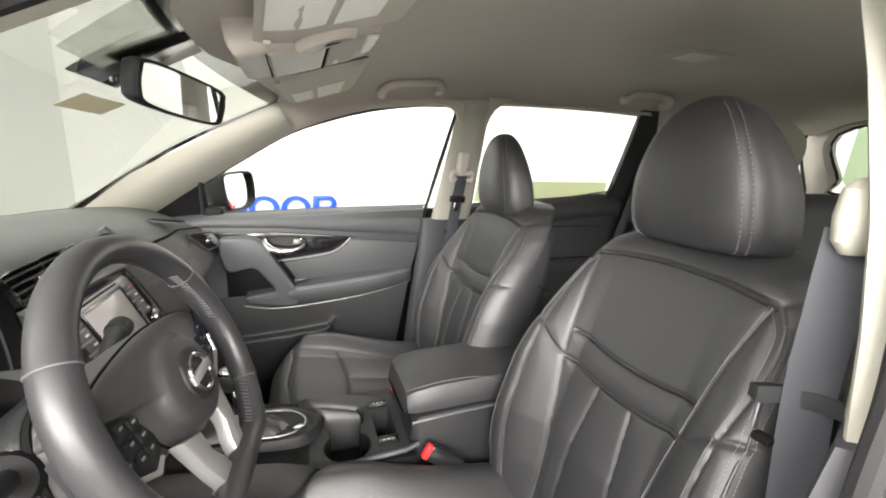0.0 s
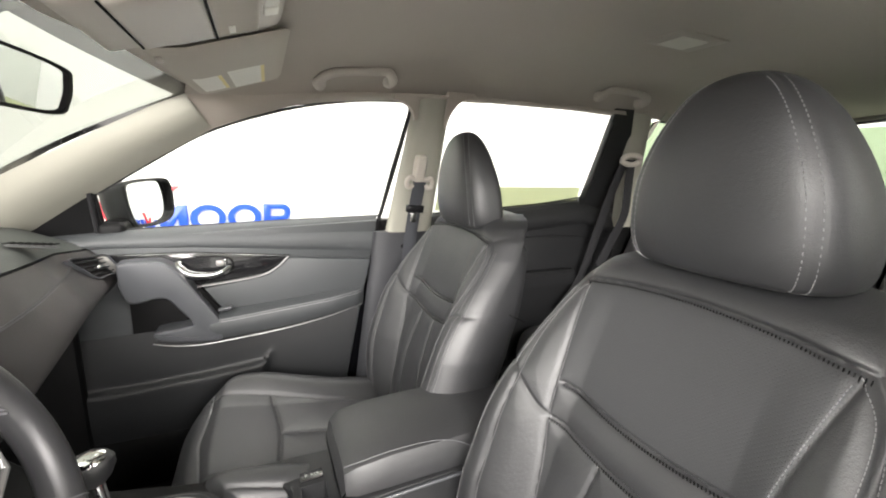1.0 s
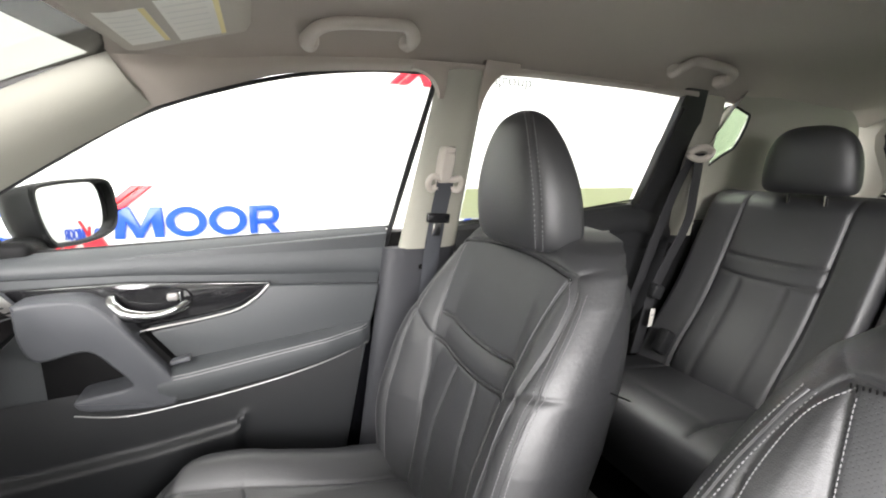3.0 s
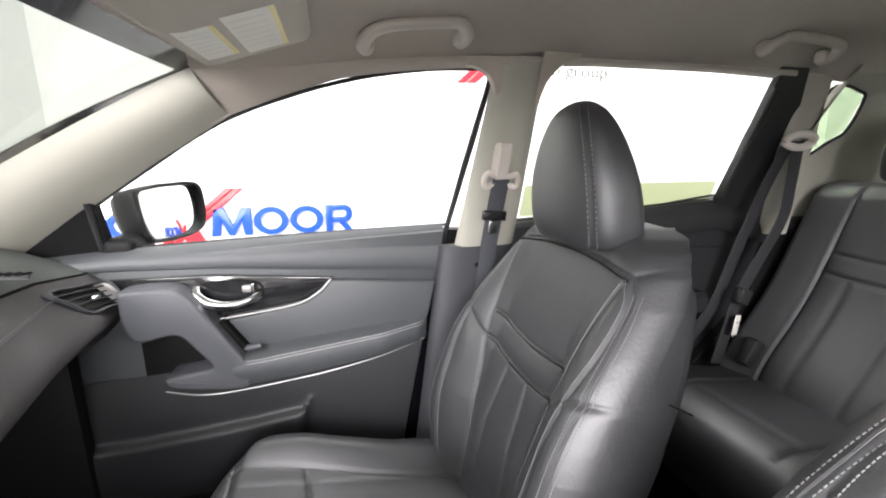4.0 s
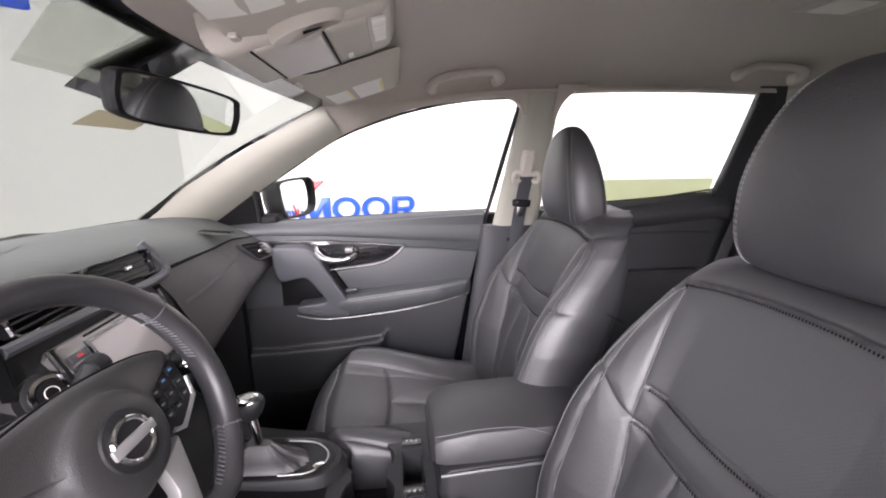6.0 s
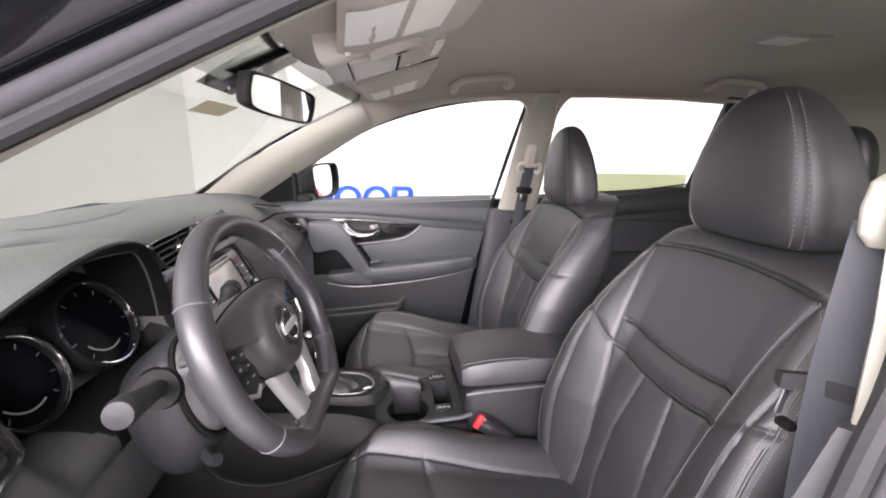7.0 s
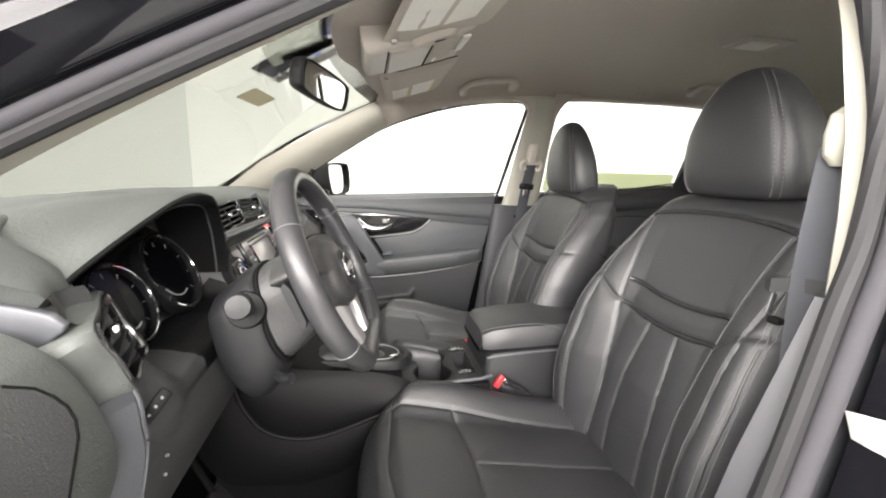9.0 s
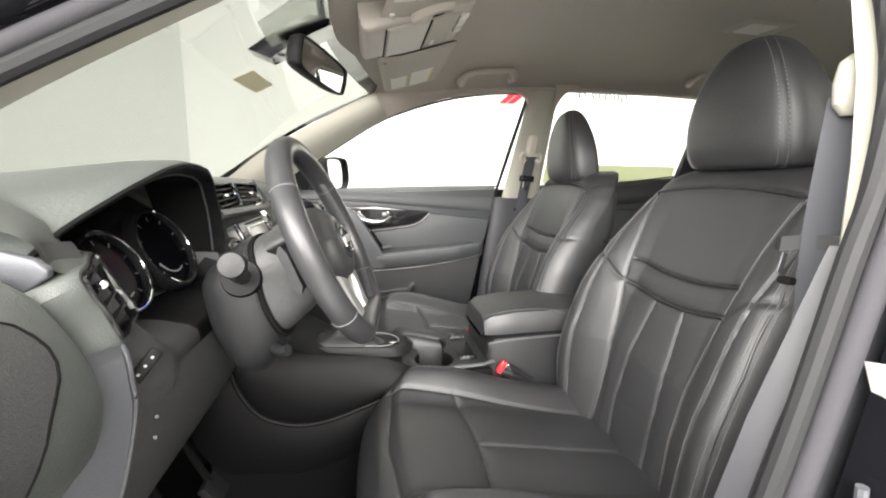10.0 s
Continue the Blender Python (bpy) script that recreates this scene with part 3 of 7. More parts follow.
for side in (1, -1):
    pillar("rear_pillar_trim", [(1.885, 0.745, 1.08), (1.90, 0.70, 1.08), (1.97, 0.69, 1.08), (1.985, 0.745, 1.08)], [(1.795, 0.640, 1.55), (1.81, 0.605, 1.575), (1.93, 0.605, 1.575), (1.945, 0.640, 1.55)], TRIM, side, "beige rear pillar trim")
    # quarter panel with its window
    q_in = [(1.968, 1.530), (2.095, 1.530), (2.128, 1.505), (2.132, 1.420), (2.09, 1.385), (1.975, 1.328)]
    q_out = [(1.95, 1.585), (2.20, 1.60), (2.62, 1.57), (2.85, 1.42), (2.75, 1.10), (1.95, 1.10)]
    a, b = smooth([(x, gy(z) + 0.012, z) for x, z in q_in], 6, True), smooth([(x, gy(z) - 0.05, z) for x, z in q_out], 6, True)
    geo = loft([a, [p * 0.8 + q * 0.2 + np.array([0, -0.012, 0]) for p, q in zip(a, b)], b], False)
    part("quarter_trim", geo if side > 0 else mirrored(geo), TRIM, car, "beige luggage quarter trim")
    qw = tagged(new("window_4" if side > 0 else "window_5"), "tinted fixed quarter window", "window", kind="structure")
    qp = part("pane", lean([(x + (x - 2.05) * 0.15, z + (z - 1.44) * 0.15) for x, z in q_in], side, -0.03), PRIVACY, qw)
    geo = tube(a, 0.005, 6, True)
    part("quarter_seal", geo if side > 0 else mirrored(geo), RUBBER, car, "black rubber seal round the quarter window")
    qp.visible_shadow = False
    part("luggage_side_trim", box((2.5, (0.74 if side > 0 else 2 * MID - 0.74), 0.85), (1.0, 0.06, 0.56), 0.02), PLASTIC, car, "dark luggage side trim")
    part("body_side", box((0.6, (0.85 if side > 0 else 2 * MID - 0.85), 0.36), (3.6, 0.06, 0.2), 0.03), PAINT, car, "black body sill")
    part("middle_pillar_shell", box((0.80, (0.80 if side > 0 else 2 * MID - 0.83), 0.74), (0.52, 0.05, 0.80), 0.02) if side > 0 else box((0.95, 2 * MID - 0.83, 0.74), (0.10, 0.05, 0.80), 0.02), PAINT, car, "black pillar shell")
    arch = prism([(1.50, 0.32), (2.15, 0.32), (2.15, 1.10), (1.93, 1.10), (1.86, 0.84), (1.62, 0.60), (1.50, 0.52)], 0.715, 0.79, "y", 0.01)
    part("wheel_arch_trim", arch if side > 0 else mirrored(arch), LOWPLASTIC, car, "black wheel arch trim")
    part("rear_wing", box((2.45, (0.85 if side > 0 else 2 * MID - 0.85), 0.74), (1.1, 0.08, 0.72), 0.05), PAINT, car, "black rear wing")
    part("front_wing", box((-1.0, (0.82 if side > 0 else 2 * MID - 0.82), 0.72), (1.5, 0.12, 0.62), 0.06), PAINT, car, "black front wing")

# tailgate with the rear window
tail_o = [(-0.66, 0.60), (0.62, 0.60), (0.63, 1.15), (0.60, 1.60), (-0.64, 1.60), (-0.67, 1.15)]
tail_i = [(-0.48, 1.22), (0.44, 1.22), (0.49, 1.30), (0.47, 1.555), (-0.51, 1.555), (-0.53, 1.30)]
a, b = smooth([(2.95, y, z) for y, z in tail_o], 6, True), smooth([(2.93, y, z) for y, z in tail_i], 6, True)
part("tailgate_trim", loft([a, [p * 0.2 + q * 0.8 + np.array([-0.02, 0, 0]) for p, q in zip(a, b)], b, [p + np.array([0.04, 0, 0]) for p in b]], False), TRIM, car, "beige tailgate trim")
part("tailgate_seal", tube(a, 0.010, 8, True), RUBBER, car, "black rubber tailgate seal")
part("rear_window_seal", tube(b, 0.007, 8, True), RUBBER, car, "black rubber rear window seal")
rw = tagged(new("window_6"), "tinted rear window of the tailgate", "window", kind="structure")
rp = part("pane", prism(tail_i, 2.965, 2.97, "x", 0), PRIVACY, rw)
rp.visible_shadow = False

# windscreen
wsc = tagged(new("window_7"), "greenish laminated windscreen with a dark edge", "window", kind="structure")


def screen_pt(y, v, off=0.0):
    r = abs(y - MID) / 0.63
    top = np.array([header_x(y) + 0.0, y, 1.545 - 0.032 * r**2])
    low = np.array([-0.57 + 0.20 * r**2, MID + (y - MID) * 1.03, 1.150])
    p = top * (1 - v) + low * v + np.array([-0.025, 0, 0.035]) * math.sin(math.pi * v) * 0.6
    return tuple(p + off * np.array([0.45, 0, -0.9]))


wys = [MID + 0.64 * v for v in np.linspace(-1, 1, 25)]
wp = part("pane", grid(lambda y, v: screen_pt(y, v), wys, np.linspace(-0.02, 1.02, 13)), GREENISH, wsc)
wp.visible_shadow = False
band = part("dark_edge", join(grid(lambda y, v: screen_pt(y, v, 0.004), wys, np.linspace(-0.03, 0.035, 3)), grid(lambda y, v: screen_pt(y, v, 0.004), [MID + 0.64 * v for v in np.linspace(0.968, 1.01, 3)], np.linspace(0, 1, 13)),
                        grid(lambda y, v: screen_pt(y, v, 0.004), [MID - 0.64 * v for v in np.linspace(0.968, 1.01, 3)], np.linspace(0, 1, 13)),
                        grid(lambda y, v: screen_pt(y, v, 0.004), [0.0 + 0.075 * v for v in np.linspace(-1, 1, 3)], np.linspace(0, 0.16, 3))), PIANO, wsc, "black ceramic edge band")
part("cowl", box((-0.62, MID, 1.10), (0.2, 1.35, 0.06), 0.02), PLASTIC, car, "black windscreen cowl")
part("bonnet", grid(lambda x, v: (x, MID + 0.80 * v, 1.09 - 0.06 * v * v - 0.16 * ((-0.6 - x) / 1.1) ** 2), np.linspace(-1.75, -0.6, 14), np.linspace(-1, 1, 13)), PAINT, car, "black bonnet")
part("front_bumper", box((-1.75, MID, 0.62), (0.16, 1.6, 0.6), 0.07), PAINT, car, "black front bumper")

# floor and bulkhead
part("cabin_floor", box((1.25, MID, 0.30), (3.3, 1.5, 0.06), 0.01), CARPET, car, "black carpeted floor")
part("bulkhead", box((-0.48, MID, 0.66), (0.06, 1.5, 0.84), 0.01), CARPET, car, "black carpeted bulkhead")
for side in (1, -1):
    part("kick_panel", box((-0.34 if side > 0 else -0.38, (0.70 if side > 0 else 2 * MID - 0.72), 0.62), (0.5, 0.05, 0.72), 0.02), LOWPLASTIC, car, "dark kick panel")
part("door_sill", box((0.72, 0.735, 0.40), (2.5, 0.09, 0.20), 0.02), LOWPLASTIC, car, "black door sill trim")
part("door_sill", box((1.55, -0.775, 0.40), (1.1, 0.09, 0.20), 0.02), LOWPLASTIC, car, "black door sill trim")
part("luggage_floor", box((2.5, MID, 0.62), (0.9, 1.35, 0.05), 0.01), CARPET, car, "black luggage floor")

# driver's door opening: rubber lip, flock seal, painted pillar and roof edge
PILLAR_Z = [(-0.32, 1.153), (-0.20, 1.221), (-0.10, 1.275), (0.0, 1.327), (0.10, 1.377), (0.20, 1.427), (0.28, 1.465)]
LIP_LINE = [(x, -0.65, z) for x, z in PILLAR_Z] + [(0.43, -0.662, 1.526), (0.57, -0.680, 1.551), (0.655, -0.690, 1.545), (0.718, -0.696, 1.500), (0.758, -0.704, 1.41), (0.768, -0.724, 1.30), (0.742, -0.744, 1.18), (0.708, -0.754, 1.08), (0.660, -0.762, 0.90), (0.61, -0.764, 0.70), (0.54, -0.767, 0.42)]
SEAL_LINE = [(x, -0.656, z + 0.0165) for x, z in PILLAR_Z] + [(0.43, -0.672, 1.543), (0.57, -0.694, 1.566), (0.668, -0.706, 1.562), (0.738, -0.714, 1.508), (0.780, -0.724, 1.41), (0.792, -0.742, 1.30), (0.766, -0.758, 1.18), (0.732, -0.766, 1.08), (0.684, -0.772, 0.90), (0.634, -0.775, 0.70), (0.565, -0.780, 0.42)]
along = np.linspace(0, 1, len(smooth(LIP_LINE, 6)))
part("door_opening_lip", tube(smooth(LIP_LINE, 6), [lerp([(0, 0.0105), (0.4, 0.0105), (0.55, 0.0125), (1, 0.0125)], t) for t in along], 10), RUBBER, car, "black rubber door opening lip")
part("door_opening_seal", tube(smooth(SEAL_LINE, 6), [lerp([(0, 0.0105), (0.4, 0.0105), (0.55, 0.0135), (1, 0.0135)], t) for t in along], 12), SEALGREY, car, "lilac-grey flocked door opening seal")
face_z = [(x, z + 0.022) for x, z in PILLAR_Z] + [(0.43, 1.552), (0.57, 1.572), (0.95, 1.572)]
edge_z = [(-0.32, 1.236), (-0.20, 1.295), (-0.10, 1.344), (0.0, 1.392), (0.10, 1.439), (0.20, 1.485), (0.28, 1.522), (0.43, 1.585), (0.57, 1.610), (0.95, 1.615)]
face_xs = np.linspace(-0.32, 0.95, 60)


def face_line(t, dy, dz):
    """A line along the painted pillar: t from the seal (0) to the outer edge (1)."""
    return [(x, lerp([(-0.32, -0.665), (0.28, -0.665), (0.57, -0.715), (0.95, -0.72)], x) - 0.027 * t - dy, lerp(face_z, x) * (1 - t) + lerp(edge_z, x) * t + dz) for x in face_xs]


part("painted_door_frame", loft([face_line(0.0, -0.012, -0.004), face_line(0.05, 0.004, 0.0), face_line(0.25, 0.007, 0.0), face_line(0.6, 0.003, 0.0), face_line(0.95, 0.001, 0.0), face_line(1.0, -0.001, 0.002), face_line(1.08, -0.003, 0.003), face_line(1.3, -0.011, 0.010), face_line(1.6, -0.028, 0.022), face_line(1.85, -0.055, 0.034), face_line(1.95, -0.10, 0.042)], False, False), PAINT, car, "glossy black painted door frame")
drv_edge = [(-0.32, 1.135), (-0.20, 1.207), (-0.10, 1.266), (0.0, 1.321), (0.10, 1.374), (0.20, 1.425), (0.28, 1.464)]
part("front_pillar_trim", loft([smooth([(x - 0.03, -0.575, z + 0.035) for x, z in drv_edge], 5), smooth([(x - 0.008, -0.602, z + 0.006) for x, z in drv_edge], 5), smooth([(x, -0.612, z) for x, z in drv_edge], 5), smooth([(x, -0.624, z + 0.002) for x, z in drv_edge], 5), smooth([(x, -0.648, z) for x, z in PILLAR_Z], 5)], False, False), TRIM, car, "beige grained front pillar trim")

# ---------------------------------------------------------------- front seats
BACKX = [(0.52, 0.728), (0.595, 0.738), (0.70, 0.752), (0.80, 0.772), (0.944, 0.822), (1.0, 0.846), (1.157, 0.905), (1.20, 0.925), (1.215, 0.94)]
BACKW = [(0.52, 0.240), (0.60, 0.260), (0.72, 0.275), (0.90, 0.276), (0.99, 0.266), (1.06, 0.254), (1.12, 0.239), (1.16, 0.221), (1.19, 0.194), (1.205, 0.165), (1.215, 0.11)]
BOLST = [(0.52, 0.02), (0.62, 0.045), (0.75, 0.06), (0.92, 0.060), (0.99, 0.053), (1.06, 0.032), (1.12, 0.012), (1.16, 0.002), (1.22, 0.0)]
TOPZ = 1.215

BACKSEAMS = []      # each: a list of (i, z), depth of its groove
for s_ in (-1, 1):
    BACKSEAMS += [
        ([(s_ * i, z) for i, z in ((0.181, 1.157), (0.203, 1.12), (0.213, 1.06), (0.209, 0.992))], 0.0035),
        ([(s_ * i, z) for i, z in ((0.209, 0.992), (0.208, 0.90), (0.205, 0.80), (0.198, 0.70), (0.19, 0.58))], 0.0035),
        ([(s_ * i, z) for i, z in ((0.176, 1.150), (0.158, 1.05), (0.146, 0.955), (0.130, 0.87), (0.120, 0.78), (0.118, 0.70), (0.124, 0.60))], 0.0030),
        ([(s_ * i, z) for i, z in ((0.138, 0.944), (0.165, 0.957), (0.209, 0.992), (0.24, 1.0), (0.27, 1.0))], 0.0040),
        ([(s_ * i, z) for i, z in ((0.040, 0.927), (0.055, 0.80), (0.06, 0.70), (0.058, 0.58))], 0.0025),
        ([(s_ * i, z) for i, z in ((0.181, 1.157), (0.21, 1.172), (0.23, 1.165))], 0.002),
    ]
BACKSEAMS += [([(i, 1.172 - 0.46 * i * i) for i in np.linspace(-0.181, 0.181, 9)], 0.004),
              ([(i, 0.982 + 0.85 * i * i) for i in np.linspace(-0.142, 0.142, 9)], 0.006),
              ([(i, 0.926 + 0.95 * i * i) for i in np.linspace(-0.14, 0.14, 9)], 0.006)]


def seam_fields(P, seams):
    """For points P (n, 2): the groove's depth, and the distance to the nearest seam."""
    depth, near = np.zeros(len(P)), np.full(len(P), 9.0)
    for line, d in seams:
        q = np.array([(p[0], p[1]) for p in smooth([(a, b, 0) for a, b in line], 4)])
        dist = np.full(len(P), 9.0)
        for a, b in zip(q[:-1], q[1:]):
            ab = b - a
            t = np.clip(((P - a) @ ab) / (ab @ ab + 1e-12), 0, 1)
            dist = np.minimum(dist, np.hypot(*(P - a - t[:, None] * ab).T))
        depth = np.maximum(depth, d * np.exp(-((dist / 0.0035) ** 2)))
        near = np.minimum(near, dist)
    return depth, near


def back_front(i, z):
    """The seat back's front without its seams: x at a height and a distance from its middle."""
    xc, hw, bo = lerp(BACKX, z), lerp(BACKW, z), lerp(BOLST, z)
    a = abs(i)
    x = xc + 0.010 * (1 - min(1, a / 0.14) ** 2) * (1 if z < 1.1 else max(0, (1.2 - z) / 0.1)) * 0.5
    t = min(1, max(0, (a - 0.112) / (hw - 0.112)))
    x -= 1.12 * bo * math.sin(0.60 * math.pi * t) ** 1.4
    r = min(0.072, hw * 0.5)
    e = max(0.0, a - (hw - r)) / r
    x += r * (1 - math.sqrt(max(0.0, 1 - min(1, e) ** 2)))
    return x


def crest(z):
    """Rounding of the top edge, as a shift to the rear."""
    t = max(0.0, (z - (TOPZ - 0.05)) / 0.05)
    return 0.05 * (1 - math.sqrt(max(0.0, 1 - min(1, t) ** 2)))


def seat_back_geo(yc, inb):
    zs = np.concatenate([np.linspace(0.52, 0.62, 14)[:-1], np.linspace(0.62, 1.19, 230)[:-1], np.linspace(1.19, TOPZ, 16)])
    fr = np.linspace(-1, 1, 200)
    P = np.array([(u * lerp(BACKW, z), z) for z in zs for u in fr])
    groove, near = seam_fields(P, BACKSEAMS)
    puff = 0.007 * (1 - np.exp(-near / 0.022))
    verts, k = [], 0
    for z in zs:
        hw, ring = lerp(BACKW, z), []
        for u in fr:
            i = u * hw
            fade = 1 - min(1, max(0, (abs(u) - 0.9) / 0.1))
            x = back_front(i, z) + crest(z) + groove[k] * (0.4 + 0.6 * fade) - puff[k] * fade
            x += 0.0012 * noise.noise(Vector((i * 14 + yc, z * 14, 3.0)))
            ring.append((x, yc + inb * i, z))
            k += 1
        deep = lerp([(0.52, 0.10), (0.7, 0.125), (1.0, 0.12), (1.15, 0.10), (1.215, 0.045)], z)
        xe = lerp(BACKX, z) + crest(z)
        tail = []
        for s, w in ((0.35, 1.0), (0.7, 0.985), (0.9, 0.95), (1.0, 0.86), (1.04, 0.5), (1.05, 0.0), (1.04, -0.5), (1.0, -0.86), (0.9, -0.95), (0.7, -0.985), (0.35, -1.0)):
            fall = min(1, max(0, (z - 1.09) / 0.125)) ** 1.5 * min(1, s) * min(1, abs(w) * 1.2)
            tail.append((max(xe + deep * s, ring[-1][0] + 0.004 * s), yc + inb * w * hw, z - 0.042 * fall))
        verts.append(ring + tail)
    return loft(verts)


def back_point(i, z, yc, inb, lift=0.0):
    return (back_front(i, z) + crest(z) - lift, yc + inb * i, z)


def on_back(pts, yc, inb, lift=0.0010):
    """Places on the seat back's finished surface, for a list of (i, z)."""
    P = np.array([(p[0], p[1]) for p in pts])
    groove, near = seam_fields(P, BACKSEAMS)
    out = []
    for (i, z), g, n in zip(P, groove, near):
        fade = 1 - min(1, max(0, (abs(i) / lerp(BACKW, z) - 0.9) / 0.1))
        out.append((back_front(i, z) + crest(z) + g * (0.4 + 0.6 * fade) - 0.007 * (1 - math.exp(-n / 0.022)) * fade - lift, yc + inb * i, z))
    return out


def stitch_row(line, yc, inb, gap=0.0050, size=(0.0034, 0.0008, 0.0010)):
    """Separate short threads along a line sewn into the seat back."""
    pts = [Vector(p) for p in on_back(smooth([(a, b, 0) for a, b in line], 10), yc, inb)]
    out, acc = [], 0.0
    for a, b in zip(pts[:-1], pts[1:]):
        d = b - a
        ln = d.length
        while ln > 1e-6 and acc < ln:
            out.append(moved(box((0, 0, 0), size, 0), Matrix.Translation(a + d * (acc / ln)) @ d.to_track_quat("X", "Z").to_matrix().to_4x4()))
            acc += gap
        acc -= ln
    return join(*out)


def stitches(line, to3d, gap=0.0068, size=(0.0040, 0.0012, 0.0012)):
    """Separate short threads along a seam."""
    pts = [Vector(to3d(*p[:2])) for p in smooth([(a, b, 0) for a, b in line], 10)]
    out, acc = [], 0.0
    for a, b in zip(pts[:-1], pts[1:]):
        d = b - a
        ln = d.length
        if ln < 1e-6:
            continue
        while acc < ln:
            out.append(moved(box((0, 0, 0), size, 0), Matrix.Translation(a + d * (acc / ln)) @ d.to_track_quat("X", "Z").to_matrix().to_4x4()))
            acc += gap
        acc -= ln
    return join(*out)


CUSHX = [(0.0, 0.225, 0.40), (0.10, 0.190, 0.47), (0.22, 0.172, 0.56), (0.32, 0.182, 0.62), (0.40, 0.215, 0.655), (0.48, 0.262, 0.672), (0.62, 0.410, 0.650), (0.80, 0.60, 0.618), (1.0, 0.80, 0.585)]
CUSHSEAMS = []
for s_ in (-1, 1):
    CUSHSEAMS += [([(s_ * i, x) for i, x in ((0.172, 0.245), (0.163, 0.41), (0.150, 0.60), (0.143, 0.78))], 0.0035),
                  ([(s_ * i, x) for i, x in ((0.255, 0.60), (0.250, 0.42), (0.232, 0.30), (0.19, 0.235))], 0.003)]
CUSHSEAMS += [([(i, 0.415 - 0.6 * i * i) for i in np.linspace(-0.165, 0.165, 7)], 0.004), ([(0.0, 0.415), (0.0, 0.78)], 0.003), ([(i, 0.235 + 0.1 * abs(i)) for i in np.linspace(-0.19, 0.19, 7)], 0.0025)]


def cushion_pt(i, t):
    x = float(np.interp(t, [c[0] for c in CUSHX], [c[1] for c in CUSHX]))
    z = float(np.interp(t, [c[0] for c in CUSHX], [c[2] for c in CUSHX]))
    a = abs(i)
    s = min(1, max(0, (a - 0.13) / 0.08))
    top = min(1, max(0, (t - 0.3) / 0.2))
    z += (0.030 + 0.026 * math.exp(-(((t - 0.58) / 0.17) ** 2))) * (3 * s * s - 2 * s**3) * top
    x += 0.085 * (a / 0.265) ** 4 * min(1, max(0, (0.66 - t) / 0.2))
    e = max(0.0, a - 0.215) / 0.05
    z -= 0.055 * (1 - math.sqrt(max(0, 1 - min(1, e) ** 2))) * top
    return x, z


def cushion_geo(yc, inb):
    ts = np.concatenate([np.linspace(0, 0.4, 50)[:-1], np.linspace(0.4, 1, 190)])
    si = np.sort(np.concatenate([np.linspace(-0.265, 0.265, 270)]))
    # smooth the profile a little
    pts = np.array([[cushion_pt(i, t) for i in si] for t in ts])
    for _ in range(6):
        pts[1:-1] = 0.25 * pts[:-2] + 0.5 * pts[1:-1] + 0.25 * pts[2:]
    P = np.array([(si[b], pts[a, b, 0]) for a in range(len(ts)) for b in range(len(si))])
    groove, near = seam_fields(P, CUSHSEAMS)
    rows, k = [], 0
    for a in range(len(ts)):
        row = []
        topw = min(1, max(0, (ts[a] - 0.3) / 0.12))
        for b in range(len(si)):
            x, z = pts[a, b]
            z += (0.008 * (1 - math.exp(-near[k] / 0.025)) - groove[k]) * topw
            z += 0.0015 * noise.noise(Vector((si[b] * 10 + yc, x * 10, 7.0))) * topw
            row.append((x, yc + inb * si[b], z))
            k += 1
        lo = min(row[0][2], row[-1][2])
        rows.append([(row[0][0], row[0][1] - inb * 0.004, 0.50 if lo > 0.5 else lo - 0.01), (row[0][0], row[0][1] - inb * 0.004, lo - 0.03 if lo > 0.53 else lo - 0.005)] + row + [(row[-1][0], row[-1][1] + inb * 0.004, lo - 0.03 if lo > 0.53 else lo - 0.005), (row[-1][0], row[-1][1] + inb * 0.004, 0.50 if lo > 0.5 else lo - 0.01)])
    return loft(rows, False, False)


HR = [(1.205, 0.088, 0.055), (1.209, 0.120, 0.070), (1.220, 0.134, 0.078), (1.25, 0.141, 0.083), (1.30, 0.138, 0.081), (1.34, 0.127, 0.075), (1.38, 0.108, 0.065), (1.41, 0.088, 0.054), (1.433, 0.066, 0.042), (1.447, 0.043, 0.028), (1.454, 0.022, 0.014), (1.456, 0.005, 0.004)]


def headrest_geo(yc, inb, xc0, drop=0.0, wide=1.0):
    hz = smooth([(a, b, c) for a, b, c in HR], 8)
    rings = []
    for z, hw, hd in hz:
        hw, hd = hw * wide, hd * wide
        xc = xc0 - 0.03 * (z - 1.207) / 0.24
        ring = []
        for k in range(96):
            t = 2 * math.pi * k / 96
            c, s = math.cos(t), math.sin(t)
            px = hd * math.copysign(abs(c) ** 0.62, c)
            py = hw * math.copysign(abs(s) ** 0.72, s)
            if c > 0:
                px *= 0.54
            for line in (-1, 1):
                d = abs(py - line * (0.80 * hw))
                if c < 0.3 and d < 0.01:
                    px += 0.0030 * math.exp(-((d / 0.003) ** 2))
            ring.append((xc + px, yc + inb * py, z - drop))
        rings.append(ring)
    return loft(rings)


def headrest_line(yc, inb, xc0, frac, shift, drop=0.0, wide=1.0):
    out = []
    for z, hw, hd in smooth([(a, b, c) for a, b, c in HR], 8)[4:-18]:
        hw, hd = hw * wide, hd * wide
        s = frac + shift / hw
        t = math.copysign(abs(s) ** (1 / 0.72), s)
        c = -math.sqrt(max(0, 1 - t * t))
        px = hd * math.copysign(abs(c) ** 0.62, c)
        out.append((xc0 - 0.03 * (z - 1.207) / 0.24 + px - 0.0006 + 0.002 * math.exp(-((shift / 0.004) ** 2)), yc + inb * s * hw, z - drop))
    return out


